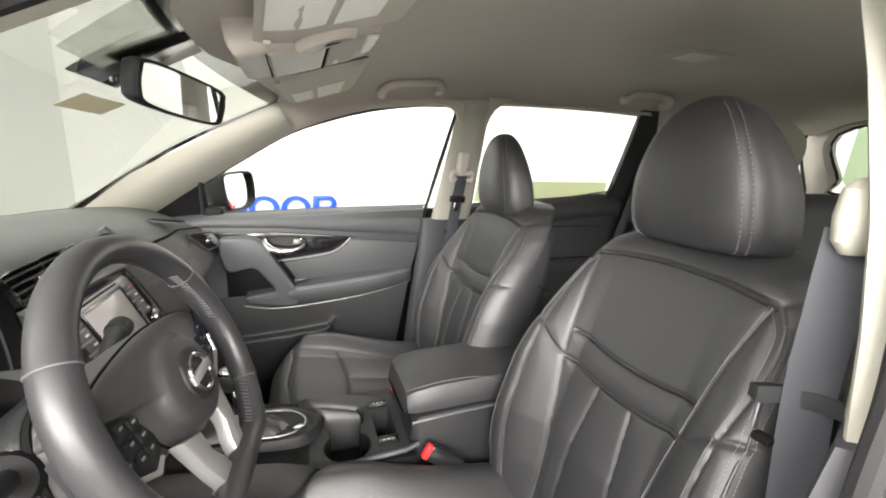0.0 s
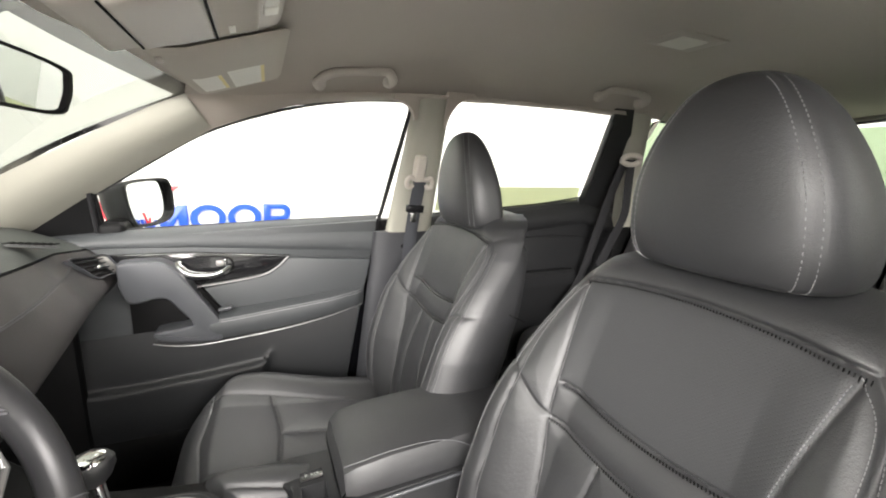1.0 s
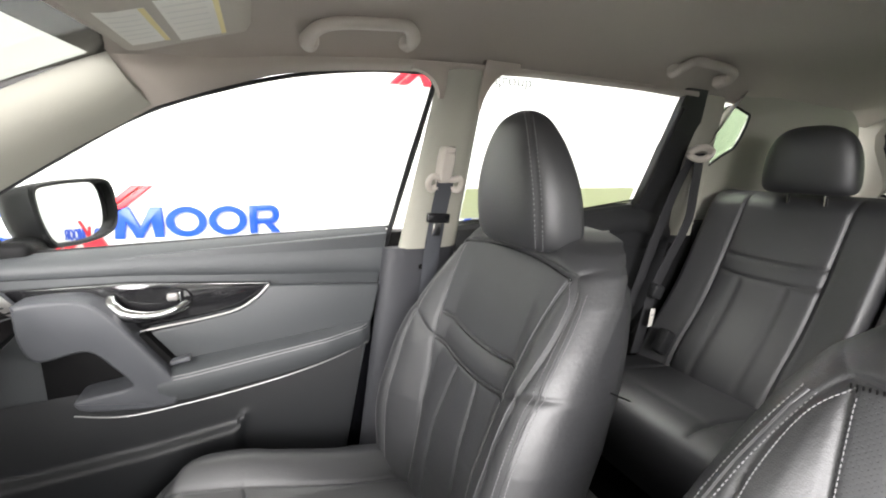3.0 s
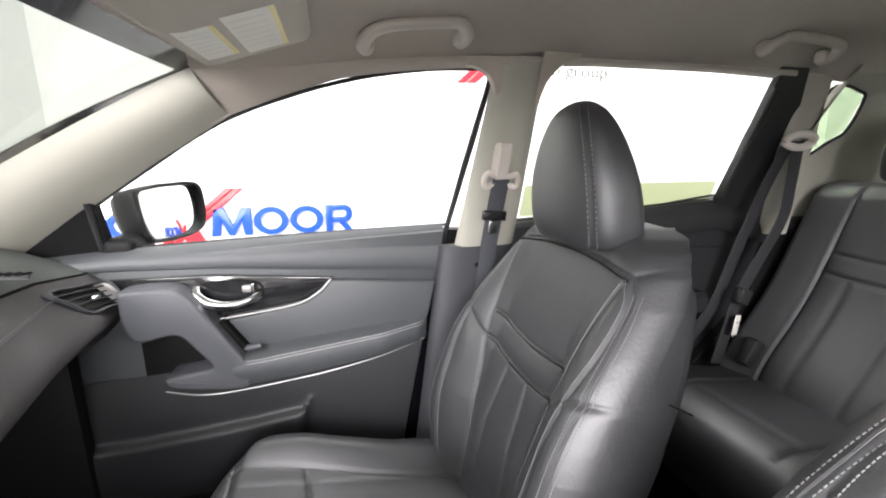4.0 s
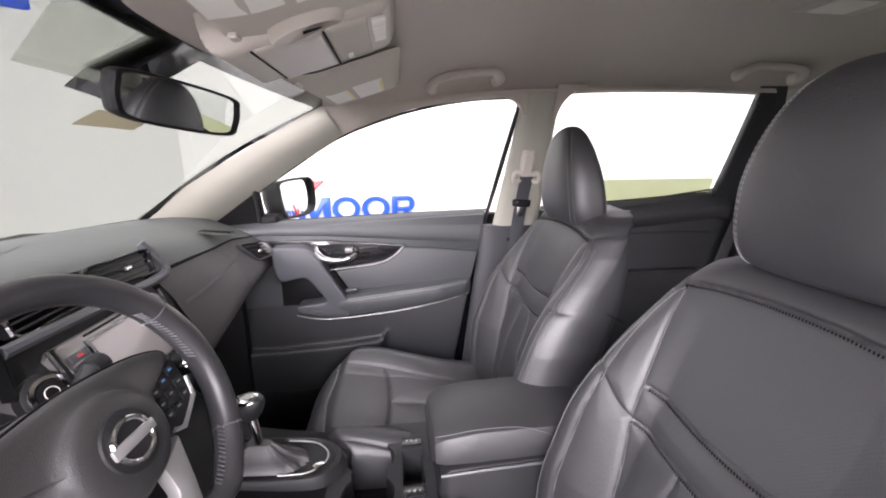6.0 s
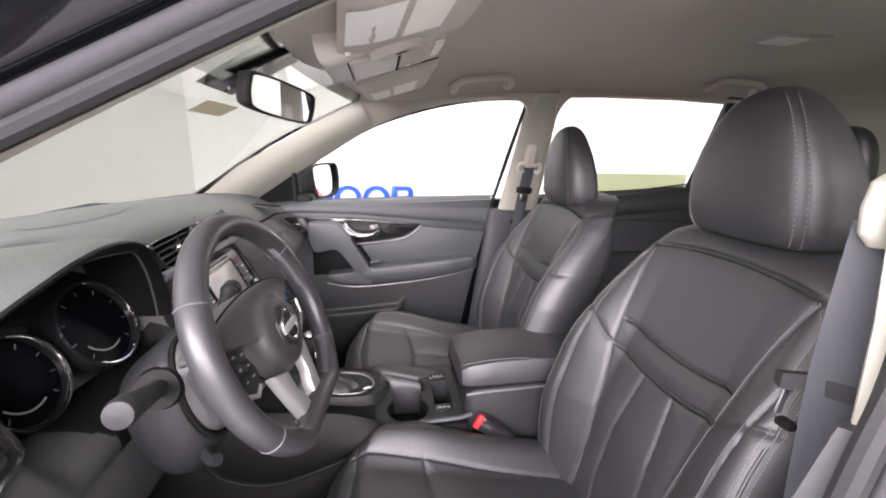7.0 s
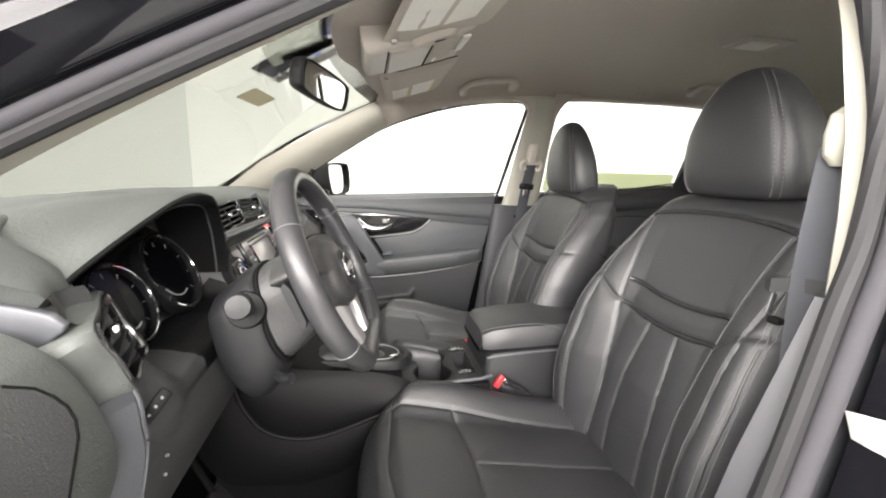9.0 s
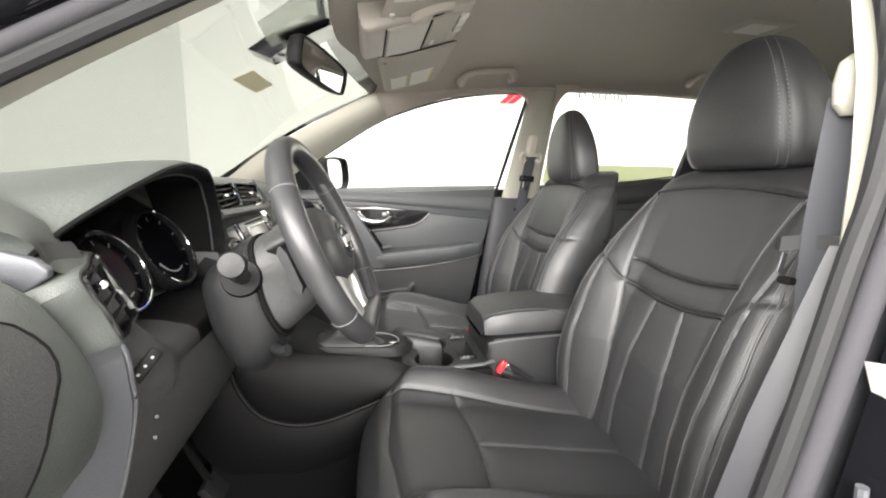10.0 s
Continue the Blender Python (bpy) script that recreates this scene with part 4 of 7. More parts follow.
def front_seat(label, yc, inb, hx, drop=0.0, wide=1.0):
    seat = thing("front_seat", label, "seat", "front seats")
    back = part("seat_back", seat_back_geo(yc, inb), [LEATHER, PERF], seat, "black leather seat back with sewn bolsters", 60)
    for f in back.data.polygons:
        c = f.center
        i = (c.y - yc) * inb
        if 0.985 + 0.85 * i * i < c.z < 1.170 - 0.46 * i * i and abs(i) < lerp([(0.95, 0.147), (1.05, 0.156), (1.15, 0.174)], c.z) and c.x < back_front(i, c.z) + 0.03:
            f.material_index = 1
    part("cushion", cushion_geo(yc, inb), LEATHER, seat, "black leather seat cushion", 60)
    part("seat_base", box((0.50, yc, 0.42), (0.50, 0.46, 0.16), 0.03), PLASTIC, seat, "black plastic seat base")
    part("side_shield", box((0.52, yc - inb * 0.262, 0.50), (0.46, 0.03, 0.13), 0.012), PLASTIC, seat, "black plastic side shield")
    for s in (-1, 1):
        part("seat_rail", box((0.45, yc + s * 0.19, 0.345), (0.62, 0.05, 0.03), 0.004), DARK, seat, "dark steel rail")
    part("headrest", headrest_geo(yc, inb, hx, drop, wide), LEATHER, seat, "black leather headrest", 60)
    for s in (-1, 1):
        part("headrest_post", tube([(hx + 0.005, yc + s * 0.07, 1.16), (hx + 0.005, yc + s * 0.07, 1.23)], 0.006, 10), CHROME, seat, "chrome headrest post")
        part("post_guide", turned([(0.014, 0), (0.013, 0.008), (0.006, 0.010)], facing((hx + 0.005, yc + s * 0.07, 1.198), (0, 0, 1), (1, 0, 0)), 16), PLASTIC, seat)
    to3d = lambda i, z: back_point(i, z, yc, inb, 0.0)
    threads = []
    for s in (-1, 1):
        for off in (-0.006,):
            threads.append(stitch_row([(s * (i + off), z) for i, z in ((0.181, 1.152), (0.203, 1.12), (0.213, 1.06), (0.209, 0.992), (0.208, 0.90), (0.205, 0.80), (0.198, 0.70), (0.19, 0.6))], yc, inb))
        threads.append(stitch_row([(s * (i - 0.0045), z) for i, z in ((0.175, 1.145), (0.158, 1.05), (0.146, 0.955), (0.130, 0.87), (0.120, 0.78), (0.118, 0.70), (0.124, 0.61))], yc, inb))
        for off in (0.034, 0.021):
            threads.append(stitch_row([(s * (lerp(BACKW, z) - off), z) for z in (1.135, 1.10, 1.05, 0.98, 0.92, 0.85, 0.75, 0.62)], yc, inb, 0.0056))
        for sh in (-0.006, 0.006):
            pts = headrest_line(yc, inb, hx, s * 0.80, s * sh, drop, wide)
            threads.append(join(*[moved(box((0, 0, 0), (0.0034, 0.0009, 0.0010), 0), Matrix.Translation(a) @ (Vector(b) - Vector(a)).to_track_quat("X", "Z").to_matrix().to_4x4()) for a, b in zip([tuple(p) for p in smooth(pts[::6], 8)][:-1:2], [tuple(p) for p in smooth(pts[::6], 8)][1::2])]))
    tagged(part("pale_stitching", join(*threads), THREAD, seat, "pale grey stitching"), kind="stuff")
    dark = [stitches([(i, 1.165 - 0.46 * i * i) for i in np.linspace(-0.181, 0.181, 9)], to3d, 0.0042, (0.0012, 0.0012, 0.009)),
            stitches([(i, 0.978 + 0.85 * i * i) for i in np.linspace(-0.142, 0.142, 9)], to3d, 0.0045, (0.0012, 0.0012, 0.007)),
            stitches([(i, 0.922 + 0.95 * i * i) for i in np.linspace(-0.14, 0.14, 9)], to3d, 0.0045, (0.0012, 0.0012, 0.007))]
    tagged(part("dark_stitching", join(*dark), DARK, seat, "black gathered stitching"), kind="stuff")
    for s in (-1, 1):
        part("piping", tube(on_back([(s * (lerp(BACKW, z) - 0.0275), z) for z in np.linspace(0.60, 1.135, 32)], yc, inb, -0.0015), 0.0026, 8), LEATHER, seat, "black leather piping")
        part("side_seam", tube([(lerp(BACKX, z) + 0.072 + 0.05 * u, yc + inb * s * (lerp(BACKW, z) - 0.0015 * u + 0.0002), z) for u, z in [(v, 1.0 - 0.022 * v) for v in np.linspace(0, 1, 8)]], 0.0013, 6), DARK, seat, "dark side seam")
    return seat


front_seat("black leather driver's seat with grey stitching beside the open door", DRIVER, 1, 0.985)
front_seat("black leather passenger seat with grey stitching", PASSENGER, -1, 0.955, 0.028, 0.92)

# ---------------------------------------------------------------- rear seat
rear = thing("rear_bench", "black leather rear bench with a folding split back", "seat")


def rear_back(y0, y1, name, label):
    yc, hw = (y0 + y1) / 2, (y1 - y0) / 2

    def f(u, v):
        z = 0.60 + 0.655 * v
        x = 1.80 + 0.40 * (z - 0.60) - 0.06 * math.exp(-((v - 0.1) / 0.25) ** 2)
        i = u * hw
        x -= 0.03 * min(1, max(0, (abs(i) - 0.17) / 0.08)) * (1 - v) ** 0.5
        e = max(0, abs(u) - 0.9) / 0.1
        x += 0.05 * (1 - math.sqrt(max(0, 1 - min(1, e) ** 2)))
        x += 0.07 * (1 - math.sqrt(max(0, 1 - max(0, (v - 0.92) / 0.08) ** 2)))
        for zz in (1.035 + 0.35 * i * i, 0.975 + 0.45 * i * i):
            if abs(i) < 0.147:
                x += 0.007 * math.exp(-(((z - zz) / 0.006) ** 2))
        x += 0.007 * math.exp(-(((abs(i) - 0.150) / 0.005) ** 2))
        x -= 0.007 * (1 - math.exp(-abs(abs(i) - 0.150) / 0.02))
        if z < 0.97:
            x += 0.005 * math.exp(-(((abs(i) - 0.07) / 0.012) ** 2))
        return (x, yc + i, z)
    us, vs = np.linspace(-1, 1, 110), np.linspace(0, 1, 110)
    front = grid(f, us, vs)
    rim = [f(-1, v) for v in vs] + [f(u, 1) for u in us] + [f(1, v) for v in vs[::-1]]
    body = loft([rim, [(p[0] + 0.12, p[1], p[2] - 0.01) for p in rim]], False, False)
    part(name, join(front, body), LEATHER, rear, label, 60)


rear_back(0.140, 0.690, "seat_back", "black leather outer back")
rear_back(-0.165, 0.135, "seat_back", "black leather centre back")
rear_back(-0.73, -0.170, "seat_back", "black leather outer back")


def rear_cushion(y0, y1):
    yc, hw = (y0 + y1) / 2, (y1 - y0) / 2

    def f(u, v):
        i = u * hw
        prof = smooth([(1.40, 0.44, 0), (1.37, 0.55, 0), (1.375, 0.63, 0), (1.42, 0.672, 0), (1.52, 0.675, 0), (1.70, 0.65, 0), (1.90, 0.63, 0)], 10)
        p = prof[int(round(v * (len(prof) - 1)))]
        e = max(0, abs(u) - 0.93) / 0.07
        z = p[1] - 0.03 * (1 - math.sqrt(max(0, 1 - min(1, e) ** 2)))
        top = 1 if v > 0.45 else 0
        z -= top * 0.006 * math.exp(-(((abs(i) - 0.16) / 0.005) ** 2))
        z -= 0.008 * math.exp(-(((p[0] - 1.50) / 0.006) ** 2)) * top
        return (p[0], yc + i, z)
    part("cushion", grid(f, np.linspace(-1, 1, 90), np.linspace(0, 1, 61)), LEATHER, rear, "black leather bench cushion", 60)


rear_cushion(0.140, 0.68)
rear_cushion(-0.165, 0.135)
rear_cushion(-0.72, -0.170)
part("bench_base", box((1.68, MID, 0.48), (0.5, 1.3, 0.28), 0.02), CARPET, rear, "black carpeted bench base")
for yc in (0.388, -0.428):
    rings = [[(2.045 + 0.048 * math.copysign(abs(math.cos(t)) ** 0.7, math.cos(t)) * s - 0.10 * h, yc + w * math.copysign(abs(math.sin(t)) ** 0.62, math.sin(t)), 1.258 + h) for t in np.linspace(0, 2 * math.pi, 64, endpoint=False)]
             for h, w, s in smooth([(0.0, 0.095, 0.6), (0.008, 0.116, 0.85), (0.03, 0.125, 1.05), (0.08, 0.124, 1.1), (0.13, 0.116, 1.0), (0.17, 0.098, 0.8), (0.194, 0.072, 0.55), (0.205, 0.038, 0.28), (0.207, 0.006, 0.05)], 4)]
    part("headrest", loft(rings), LEATHER, rear, "black leather rear headrest", 60)
    for s in (-1, 1):
        part("headrest_post", tube([(2.06, yc + s * 0.05, 1.17), (2.05, yc + s * 0.05, 1.28)], 0.006, 8), CHROME, rear, "chrome headrest post")

# ---------------------------------------------------------------- front passenger door
door = thing("front_door", "closed black front passenger door with padded armrest and chrome handle", "door")
part("outer_skin", prism([(-0.25, 0.40), (0.66, 0.40), (0.74, 0.75), (0.80, 1.12), (-0.22, 1.09)], 0.80, 0.84, "y", 0.01), PAINT, door, "black painted outer skin")
part("base_panel", prism([(-0.15, 0.40), (0.635, 0.40), (0.668, 0.585), (0.712, 0.805), (0.757, 1.02), (0.78, 1.14), (-0.2, 1.10)], 0.738, 0.79, "y", 0.006), LEATHER_DOOR, door, "charcoal moulded door panel")


def sill_top(x):
    return lerp([(-0.2, 1.112), (0.0, 1.127), (0.41, 1.143), (0.79, 1.155)], x)


def sill_low(x):
    return lerp([(-0.2, 1.06), (-0.02, 1.072), (0.2, 1.062), (0.481, 1.034), (0.76, 1.010), (0.8, 1.006)], x)


part("upper_sill", grid(lambda x, v: (x - 0.03 * (v if x > 0.75 else 0), 0.782 - 0.050 * math.sin(math.pi * min(1, v * 0.72 + 0.02)) ** 0.6 + 0.03 * max(0, v - 0.8) * 2, sill_top(x) * (1 - v) + sill_low(x) * v + 0.004 * math.sin(math.pi * v)), np.linspace(-0.2, 0.785, 50), np.linspace(0, 1, 16)), LEATHER_DOOR, door, "soft charcoal window sill pad")
part("dark_insert", prism([(-0.10, 1.066), (0.2, 1.062), (0.481, 1.036), (0.455, 1.01), (0.415, 0.982), (0.30, 0.966), (0.195, 0.955), (0.12, 0.985), (0.0, 1.02), (-0.1, 1.03)], 0.722, 0.74, "y", 0.004), PIANO, door, "dark glossy insert")
part("padded_panel", prism([(0.475, 1.030), (0.752, 1.006), (0.735, 0.93), (0.722, 0.885), (0.50, 0.86), (0.25, 0.83), (0.20, 0.945), (0.30, 0.958), (0.405, 0.974), (0.45, 1.002)], 0.716, 0.74, "y", 0.008, 3), LEATHER_DOOR, door, "padded charcoal vinyl panel")
part("silver_strip", tube(smooth([(0.192, 0.712, 0.952), (0.30, 0.712, 0.963), (0.39, 0.712, 0.976), (0.44, 0.713, 1.0), (0.475, 0.716, 1.033)], 6), 0.0024, 8), SILVER, door, "satin silver strip")
# door handle in its cup
CUP = [(p[0], p[1]) for p in smooth([(0.158, 1.02), (0.172, 1.042), (0.24, 1.046), (0.298, 1.038), (0.312, 1.014), (0.295, 0.990), (0.245, 0.980), (0.19, 0.990)], 6, True)]
part("handle_cup", loft([[(0.235 + (x - 0.235) * s, y, 1.013 + (z - 1.013) * s) for x, z in CUP] for s, y in ((1.03, 0.7215), (1.0, 0.7180), (0.95, 0.7225), (0.86, 0.742), (0.4, 0.748))]), PIANO, door, "gloss black handle recess")
paddle = smooth([(0.166, 0.716, 1.036), (0.168, 0.702, 1.020), (0.182, 0.694, 1.004), (0.212, 0.690, 0.994), (0.25, 0.690, 0.993), (0.285, 0.694, 1.002), (0.305, 0.708, 1.012)], 6)
part("handle", tube(paddle, [lerp([(0, 0.008), (0.2, 0.0155), (0.45, 0.0135), (0.75, 0.008), (1, 0.006)], k / (len(paddle) - 1)) for k in range(len(paddle))], 14, False, 0.6, (0, 1, 0)), SATINCHROME, door, "chrome inner handle")
part("handle_back", prism([(0.178, 1.034), (0.222, 1.036), (0.216, 1.006), (0.186, 1.008)], 0.722, 0.730, "y", 0.003, 2, 3), SILVERPAINT, door, "satin inner face of the handle")
part("lock_lever", box((0.276, 0.716, 1.024), (0.022, 0.012, 0.018), 0.005), SILVERPAINT, door, "silver lock lever")
part("lock_bar", box((0.292, 0.705, 1.024), (0.005, 0.010, 0.030), 0.002), CHROME, door, "chrome edge of the lock lever")
# pull handle and armrest
BRACKET = [(0.028, 1.040), (0.032, 1.050), (0.085, 1.053), (0.132, 1.047), (0.166, 1.020), (0.205, 0.962), (0.245, 0.898), (0.268, 0.858), (0.276, 0.830), (0.272, 0.803), (0.258, 0.793), (0.200, 0.797), (0.115, 0.812), (0.098, 0.826), (0.104, 0.840), (0.175, 0.848), (0.196, 0.858), (0.168, 0.900), (0.140, 0.936), (0.112, 0.942), (0.062, 0.932), (0.040, 0.945), (0.028, 0.985)]
part("pull_bracket", prism([(p[0], p[1]) for p in smooth(BRACKET, 3, True)], 0.656, 0.735, "y", 0.007, 4), GREYPLASTIC, door, "satin charcoal pull bracket")
# Dark plate in the grip recess; its shade is in the colour.
part("pocket", prism([(0.03, 0.80), (0.20, 0.80), (0.20, 0.94), (0.03, 0.94)], 0.727, 0.738, "y", 0.003), LOWPLASTIC, door, "grip recess, darkened for shade")
part("window_switch", box((0.283, 0.690, 0.884), (0.040, 0.022, 0.010), 0.003, (0, -8, 0)), GREYPLASTIC, door, "small grey window switch")
part("switch_well", prism([(0.196, 0.948), (0.222, 0.956), (0.272, 0.878), (0.262, 0.866), (0.246, 0.872)], 0.690, 0.735, "y", 0.003), DARK, door, "dark switch well")


def arm_ring(x):
    zt = lerp([(0.24, 0.868), (0.45, 0.885), (0.72, 0.907)], x)
    zb = lerp([(0.24, 0.793), (0.45, 0.806), (0.72, 0.838)], x)
    yo = lerp([(0.24, 0.655), (0.30, 0.652), (0.60, 0.672), (0.70, 0.70), (0.725, 0.725)], x)
    return [(x, 0.735, zt + 0.004), (x, 0.715, zt + 0.002), (x, yo + 0.02, zt - 0.004), (x, yo + 0.006, zt - 0.010), (x, yo, zt - 0.022), (x, yo + 0.002, zb + 0.02), (x, yo + 0.01, zb + 0.004), (x, yo + 0.03, zb), (x, 0.735, zb)]


part("armrest", loft([arm_ring(x) for x in np.linspace(0.24, 0.725, 40)]), LEATHER_DOOR, door, "padded armrest with bright stitching")
for dz in (0.0, 0.007):
    part("armrest_stitching", tube([(x, lerp([(0.24, 0.655), (0.30, 0.652), (0.60, 0.672), (0.70, 0.70), (0.725, 0.725)], x) + 0.004 - 0.3 * dz, lerp([(0.24, 0.868), (0.45, 0.885), (0.72, 0.907)], x) - 0.010 - dz) for x in np.linspace(0.27, 0.715, 30)], 0.0012, 5), THREAD, door, "pale stitching line")
part("armrest_edge_strip", tube(smooth([(0.09, 0.668, 0.803), (0.17, 0.650, 0.793), (0.26, 0.656, 0.790), (0.45, 0.668, 0.803), (0.60, 0.686, 0.822), (0.72, 0.73, 0.838)], 8), 0.0016, 8), SILVER, door, "satin silver strip under the armrest")


def lower_y(x, z):
    """The lower door panel: it bellies out, and a map pocket stands proud towards the front."""
    belly = 0.022 * math.sin(math.pi * min(1, max(0, (0.86 - z) / 0.5))) ** 0.7
    brim = lerp([(0.0, 0.655), (0.24, 0.667), (0.395, 0.682), (0.41, 0.712), (0.8, 0.75)], x)
    proud = 0.020 / (1 + math.exp((z - brim) / 0.003)) / (1 + math.exp((x - 0.405) / 0.006))
    return 0.734 - belly - proud


part("lower_panel", grid(lambda u, v: (lerp([(0.40, 0.625), (0.585, 0.660), (0.805, 0.704), (0.86, 0.716)], 0.82 - 0.42 * v) * u + 0.0 * (1 - u), lower_y(0.70 * u, 0.82 + 0.02 * u - 0.42 * v), 0.82 + 0.02 * u - 0.42 * v), np.linspace(-0.22, 1, 110), np.linspace(0, 1, 80)), DOORLOW, door, "charcoal lower door panel with a map pocket, darkened for shade")
part("mirror_sail", lean([(-0.225, 1.095), (-0.21, 1.112), (-0.05, 1.220), (-0.02, 1.238), (-0.02, 1.10)], 1, -0.02, 0.03), LOWPLASTIC, door, "black mirror sail panel")
part("window_bar", tube([(-0.034, side_y(1.12, 1) - 0.012, 1.12), (-0.028, side_y(1.24, 1) - 0.012, 1.24)], 0.007, 8), RUBBER, door, "black window bar")

# door mirror
dm = thing("door_mirror", "black door mirror with wide-angle glass outside the passenger window", "mirror")
MN = Vector((0.94, -0.30, 0.085)).normalized()
mm = facing((0.062, 0.942, 1.197), MN)
mo = [(-0.112, 0.058), (-0.06, 0.066), (0.0, 0.069), (0.085, 0.068), (0.116, 0.056), (0.124, 0.020), (0.118, -0.030), (0.092, -0.060), (0.03, -0.072), (-0.06, -0.070), (-0.098, -0.060), (-0.116, -0.020), (-0.120, 0.030)]
mo = [(p[0], p[1]) for p in smooth(mo, 5, True)]
part("housing", loft([[mm @ Vector((x * s, y * s, h)) for x, y in mo] for h, s in ((-0.10, 0.55), (-0.085, 0.80), (-0.05, 1.02), (-0.01, 1.10), (0.008, 1.10), (0.014, 1.06), (0.011, 0.985), (-0.004, 0.955))], True), LOWPLASTIC, dm, "black mirror housing")
part("glass", loft([[mm @ Vector((x * s, y * s, 0.002 - (x * x + y * y) * s * s / 2.2)) for x, y in mo] for s in (0.95, 0.8, 0.6, 0.4, 0.2, 0.02)], True), MIRROR, dm, "silvered mirror glass")
part("arm", box((0.0, 0.825, 1.128), (0.07, 0.13, 0.050), 0.016, (0, 0, 0), 4), LOWPLASTIC, dm, "black mirror arm")

# ---------------------------------------------------------------- rear passenger door
rdoor = thing("rear_door", "closed black rear door seen behind the passenger seat", "door", "rear doors")
part("outer_skin", prism([(0.84, 0.40), (1.60, 0.40), (1.95, 0.75), (1.95, 1.12), (0.86, 1.12)], 0.80, 0.84, "y", 0.01), PAINT, rdoor, "black painted outer skin")
part("base_panel", prism([(0.96, 0.40), (1.55, 0.40), (1.90, 0.80), (1.965, 1.14), (1.72, 1.20), (0.99, 1.15)], 0.745, 0.80, "y", 0.006), PLASTIC, rdoor, "black moulded door panel")
part("upper_sill", grid(lambda x, v: (x, 0.788 - 0.065 * math.sin(math.pi * min(1, v * 0.7 + 0.02)) ** 0.6, lerp([(0.98, 1.158), (1.35, 1.178), (1.72, 1.212), (1.97, 1.14)], x) - v * 0.11), np.linspace(0.98, 1.965, 40), np.linspace(0, 1, 14)), PLASTIC, rdoor, "soft black window sill pad")
part("armrest", loft([[(x, 0.75, 0.90), (x, 0.69, 0.905), (x, 0.675, 0.89), (x, 0.68, 0.84), (x, 0.75, 0.82)] for x in np.linspace(1.10, 1.65, 12)]), PLASTIC, rdoor, "black padded armrest")
part("handle", tube(smooth([(1.15, 0.722, 1.03), (1.18, 0.712, 1.01), (1.24, 0.710, 1.01), (1.27, 0.722, 1.02)], 5), 0.008, 8), CHROME, rdoor, "chrome inner handle")
part("crease_line", tube(smooth([(1.0, 0.742, 1.035), (1.3, 0.738, 1.045), (1.6, 0.738, 1.05), (1.9, 0.742, 1.02)], 6), 0.003, 6), PLASTIC, rdoor)
rdl = thing("rear_door", "closed black rear door behind the driver's seat", "door", "rear doors")
part("base_panel", mirrored(prism([(0.96, 0.40), (1.55, 0.40), (1.90, 0.80), (1.965, 1.14), (1.72, 1.20), (0.99, 1.15)], 0.745, 0.84, "y", 0.006)), PLASTIC, rdl, "black moulded door panel")
part("upper_sill", mirrored(grid(lambda x, v: (x, 0.788 - 0.065 * math.sin(math.pi * min(1, v * 0.7 + 0.02)) ** 0.6, lerp([(0.98, 1.158), (1.35, 1.178), (1.72, 1.212), (1.97, 1.14)], x) - v * 0.11), np.linspace(0.98, 1.965, 40), np.linspace(0, 1, 14))), PLASTIC, rdl, "soft black window sill pad")
sheet = solid("window_sheet", lean([(1.02, 1.165), (1.02, 1.258), (1.695, 1.258), (1.70, 1.200), (1.5, 1.186), (1.2, 1.166)], 1, -0.012, 0.001), FILM, "translucent olive-grey paper sheet taped inside the rear side window", "paper sheet")

# ---------------------------------------------------------------- open driver's door
odoor = thing("front_door", "open driver's door with grained charcoal inner panel", "door")
prof = [(-0.20, 1.10), (-0.135, 1.092), (-0.108, 1.080), (-0.086, 1.062), (-0.063, 1.027), (-0.046, 0.985), (-0.043, 0.955), (-0.055, 0.915), (-0.083, 0.865), (-0.10, 0.80), (-0.105, 0.62), (-0.12, 0.42), (-0.20, 0.40)]
rings = []
for k, (y, s, dx) in enumerate(((-0.685, 0.90, -0.012), (-0.690, 0.97, -0.003), (-0.702, 1.0, 0.0), (-0.80, 1.0, 0.0), (-1.0, 1.0, 0.02), (-1.3, 1.0, 0.06), (-1.75, 1.0, 0.10))):
    rings.append([(-0.16 + (x + 0.16) * s + dx, y, 0.9 + (z - 0.9) * (0.5 + 0.5 * s)) for x, z in [tuple(p) for p in smooth(prof, 5)]])
part("inner_panel", loft(rings), DASHSOFT, odoor, "grained charcoal inner door panel")
skin = sorted(((float(p[1]), float(p[0])) for p in smooth(prof, 5) if 0.58 < p[1] < 1.08))
inset_edge = [(0.58, -0.88), (0.85, -0.84), (0.94, -0.80), (0.985, -0.762), (1.012, -0.730), (1.035, -0.726), (1.055, -0.737), (1.07, -0.760)]


def inset_pt(u, z, lift=0.0025):
    y = lerp(inset_edge, z) * (1 - u) - 1.6 * u
    return (lerp(skin, z) + lerp([(-1.75, 0.10), (-1.3, 0.06), (-1.0, 0.02), (-0.8, 0.0)], y) + lift, y, z)


part("inset_panel", grid(inset_pt, np.linspace(0, 1, 40), np.linspace(0.60, 1.068, 50)), MIDPLASTIC, odoor, "dark inset of the door panel")
part("inset_edge", tube([inset_pt(0, z, 0.002) for z in np.linspace(0.60, 1.066, 40)], 0.0018, 6), DARK, odoor, "dark joint round the inset")
part("outer_skin", box((-0.24, -1.35, 0.78), (0.05, 1.0, 0.72), 0.02), PAINT, odoor, "black painted outer skin")

# ---------------------------------------------------------------- dashboard
dash = thing("dashboard", "soft black dashboard with hooded dials, vents and a leather passenger panel", "dashboard")
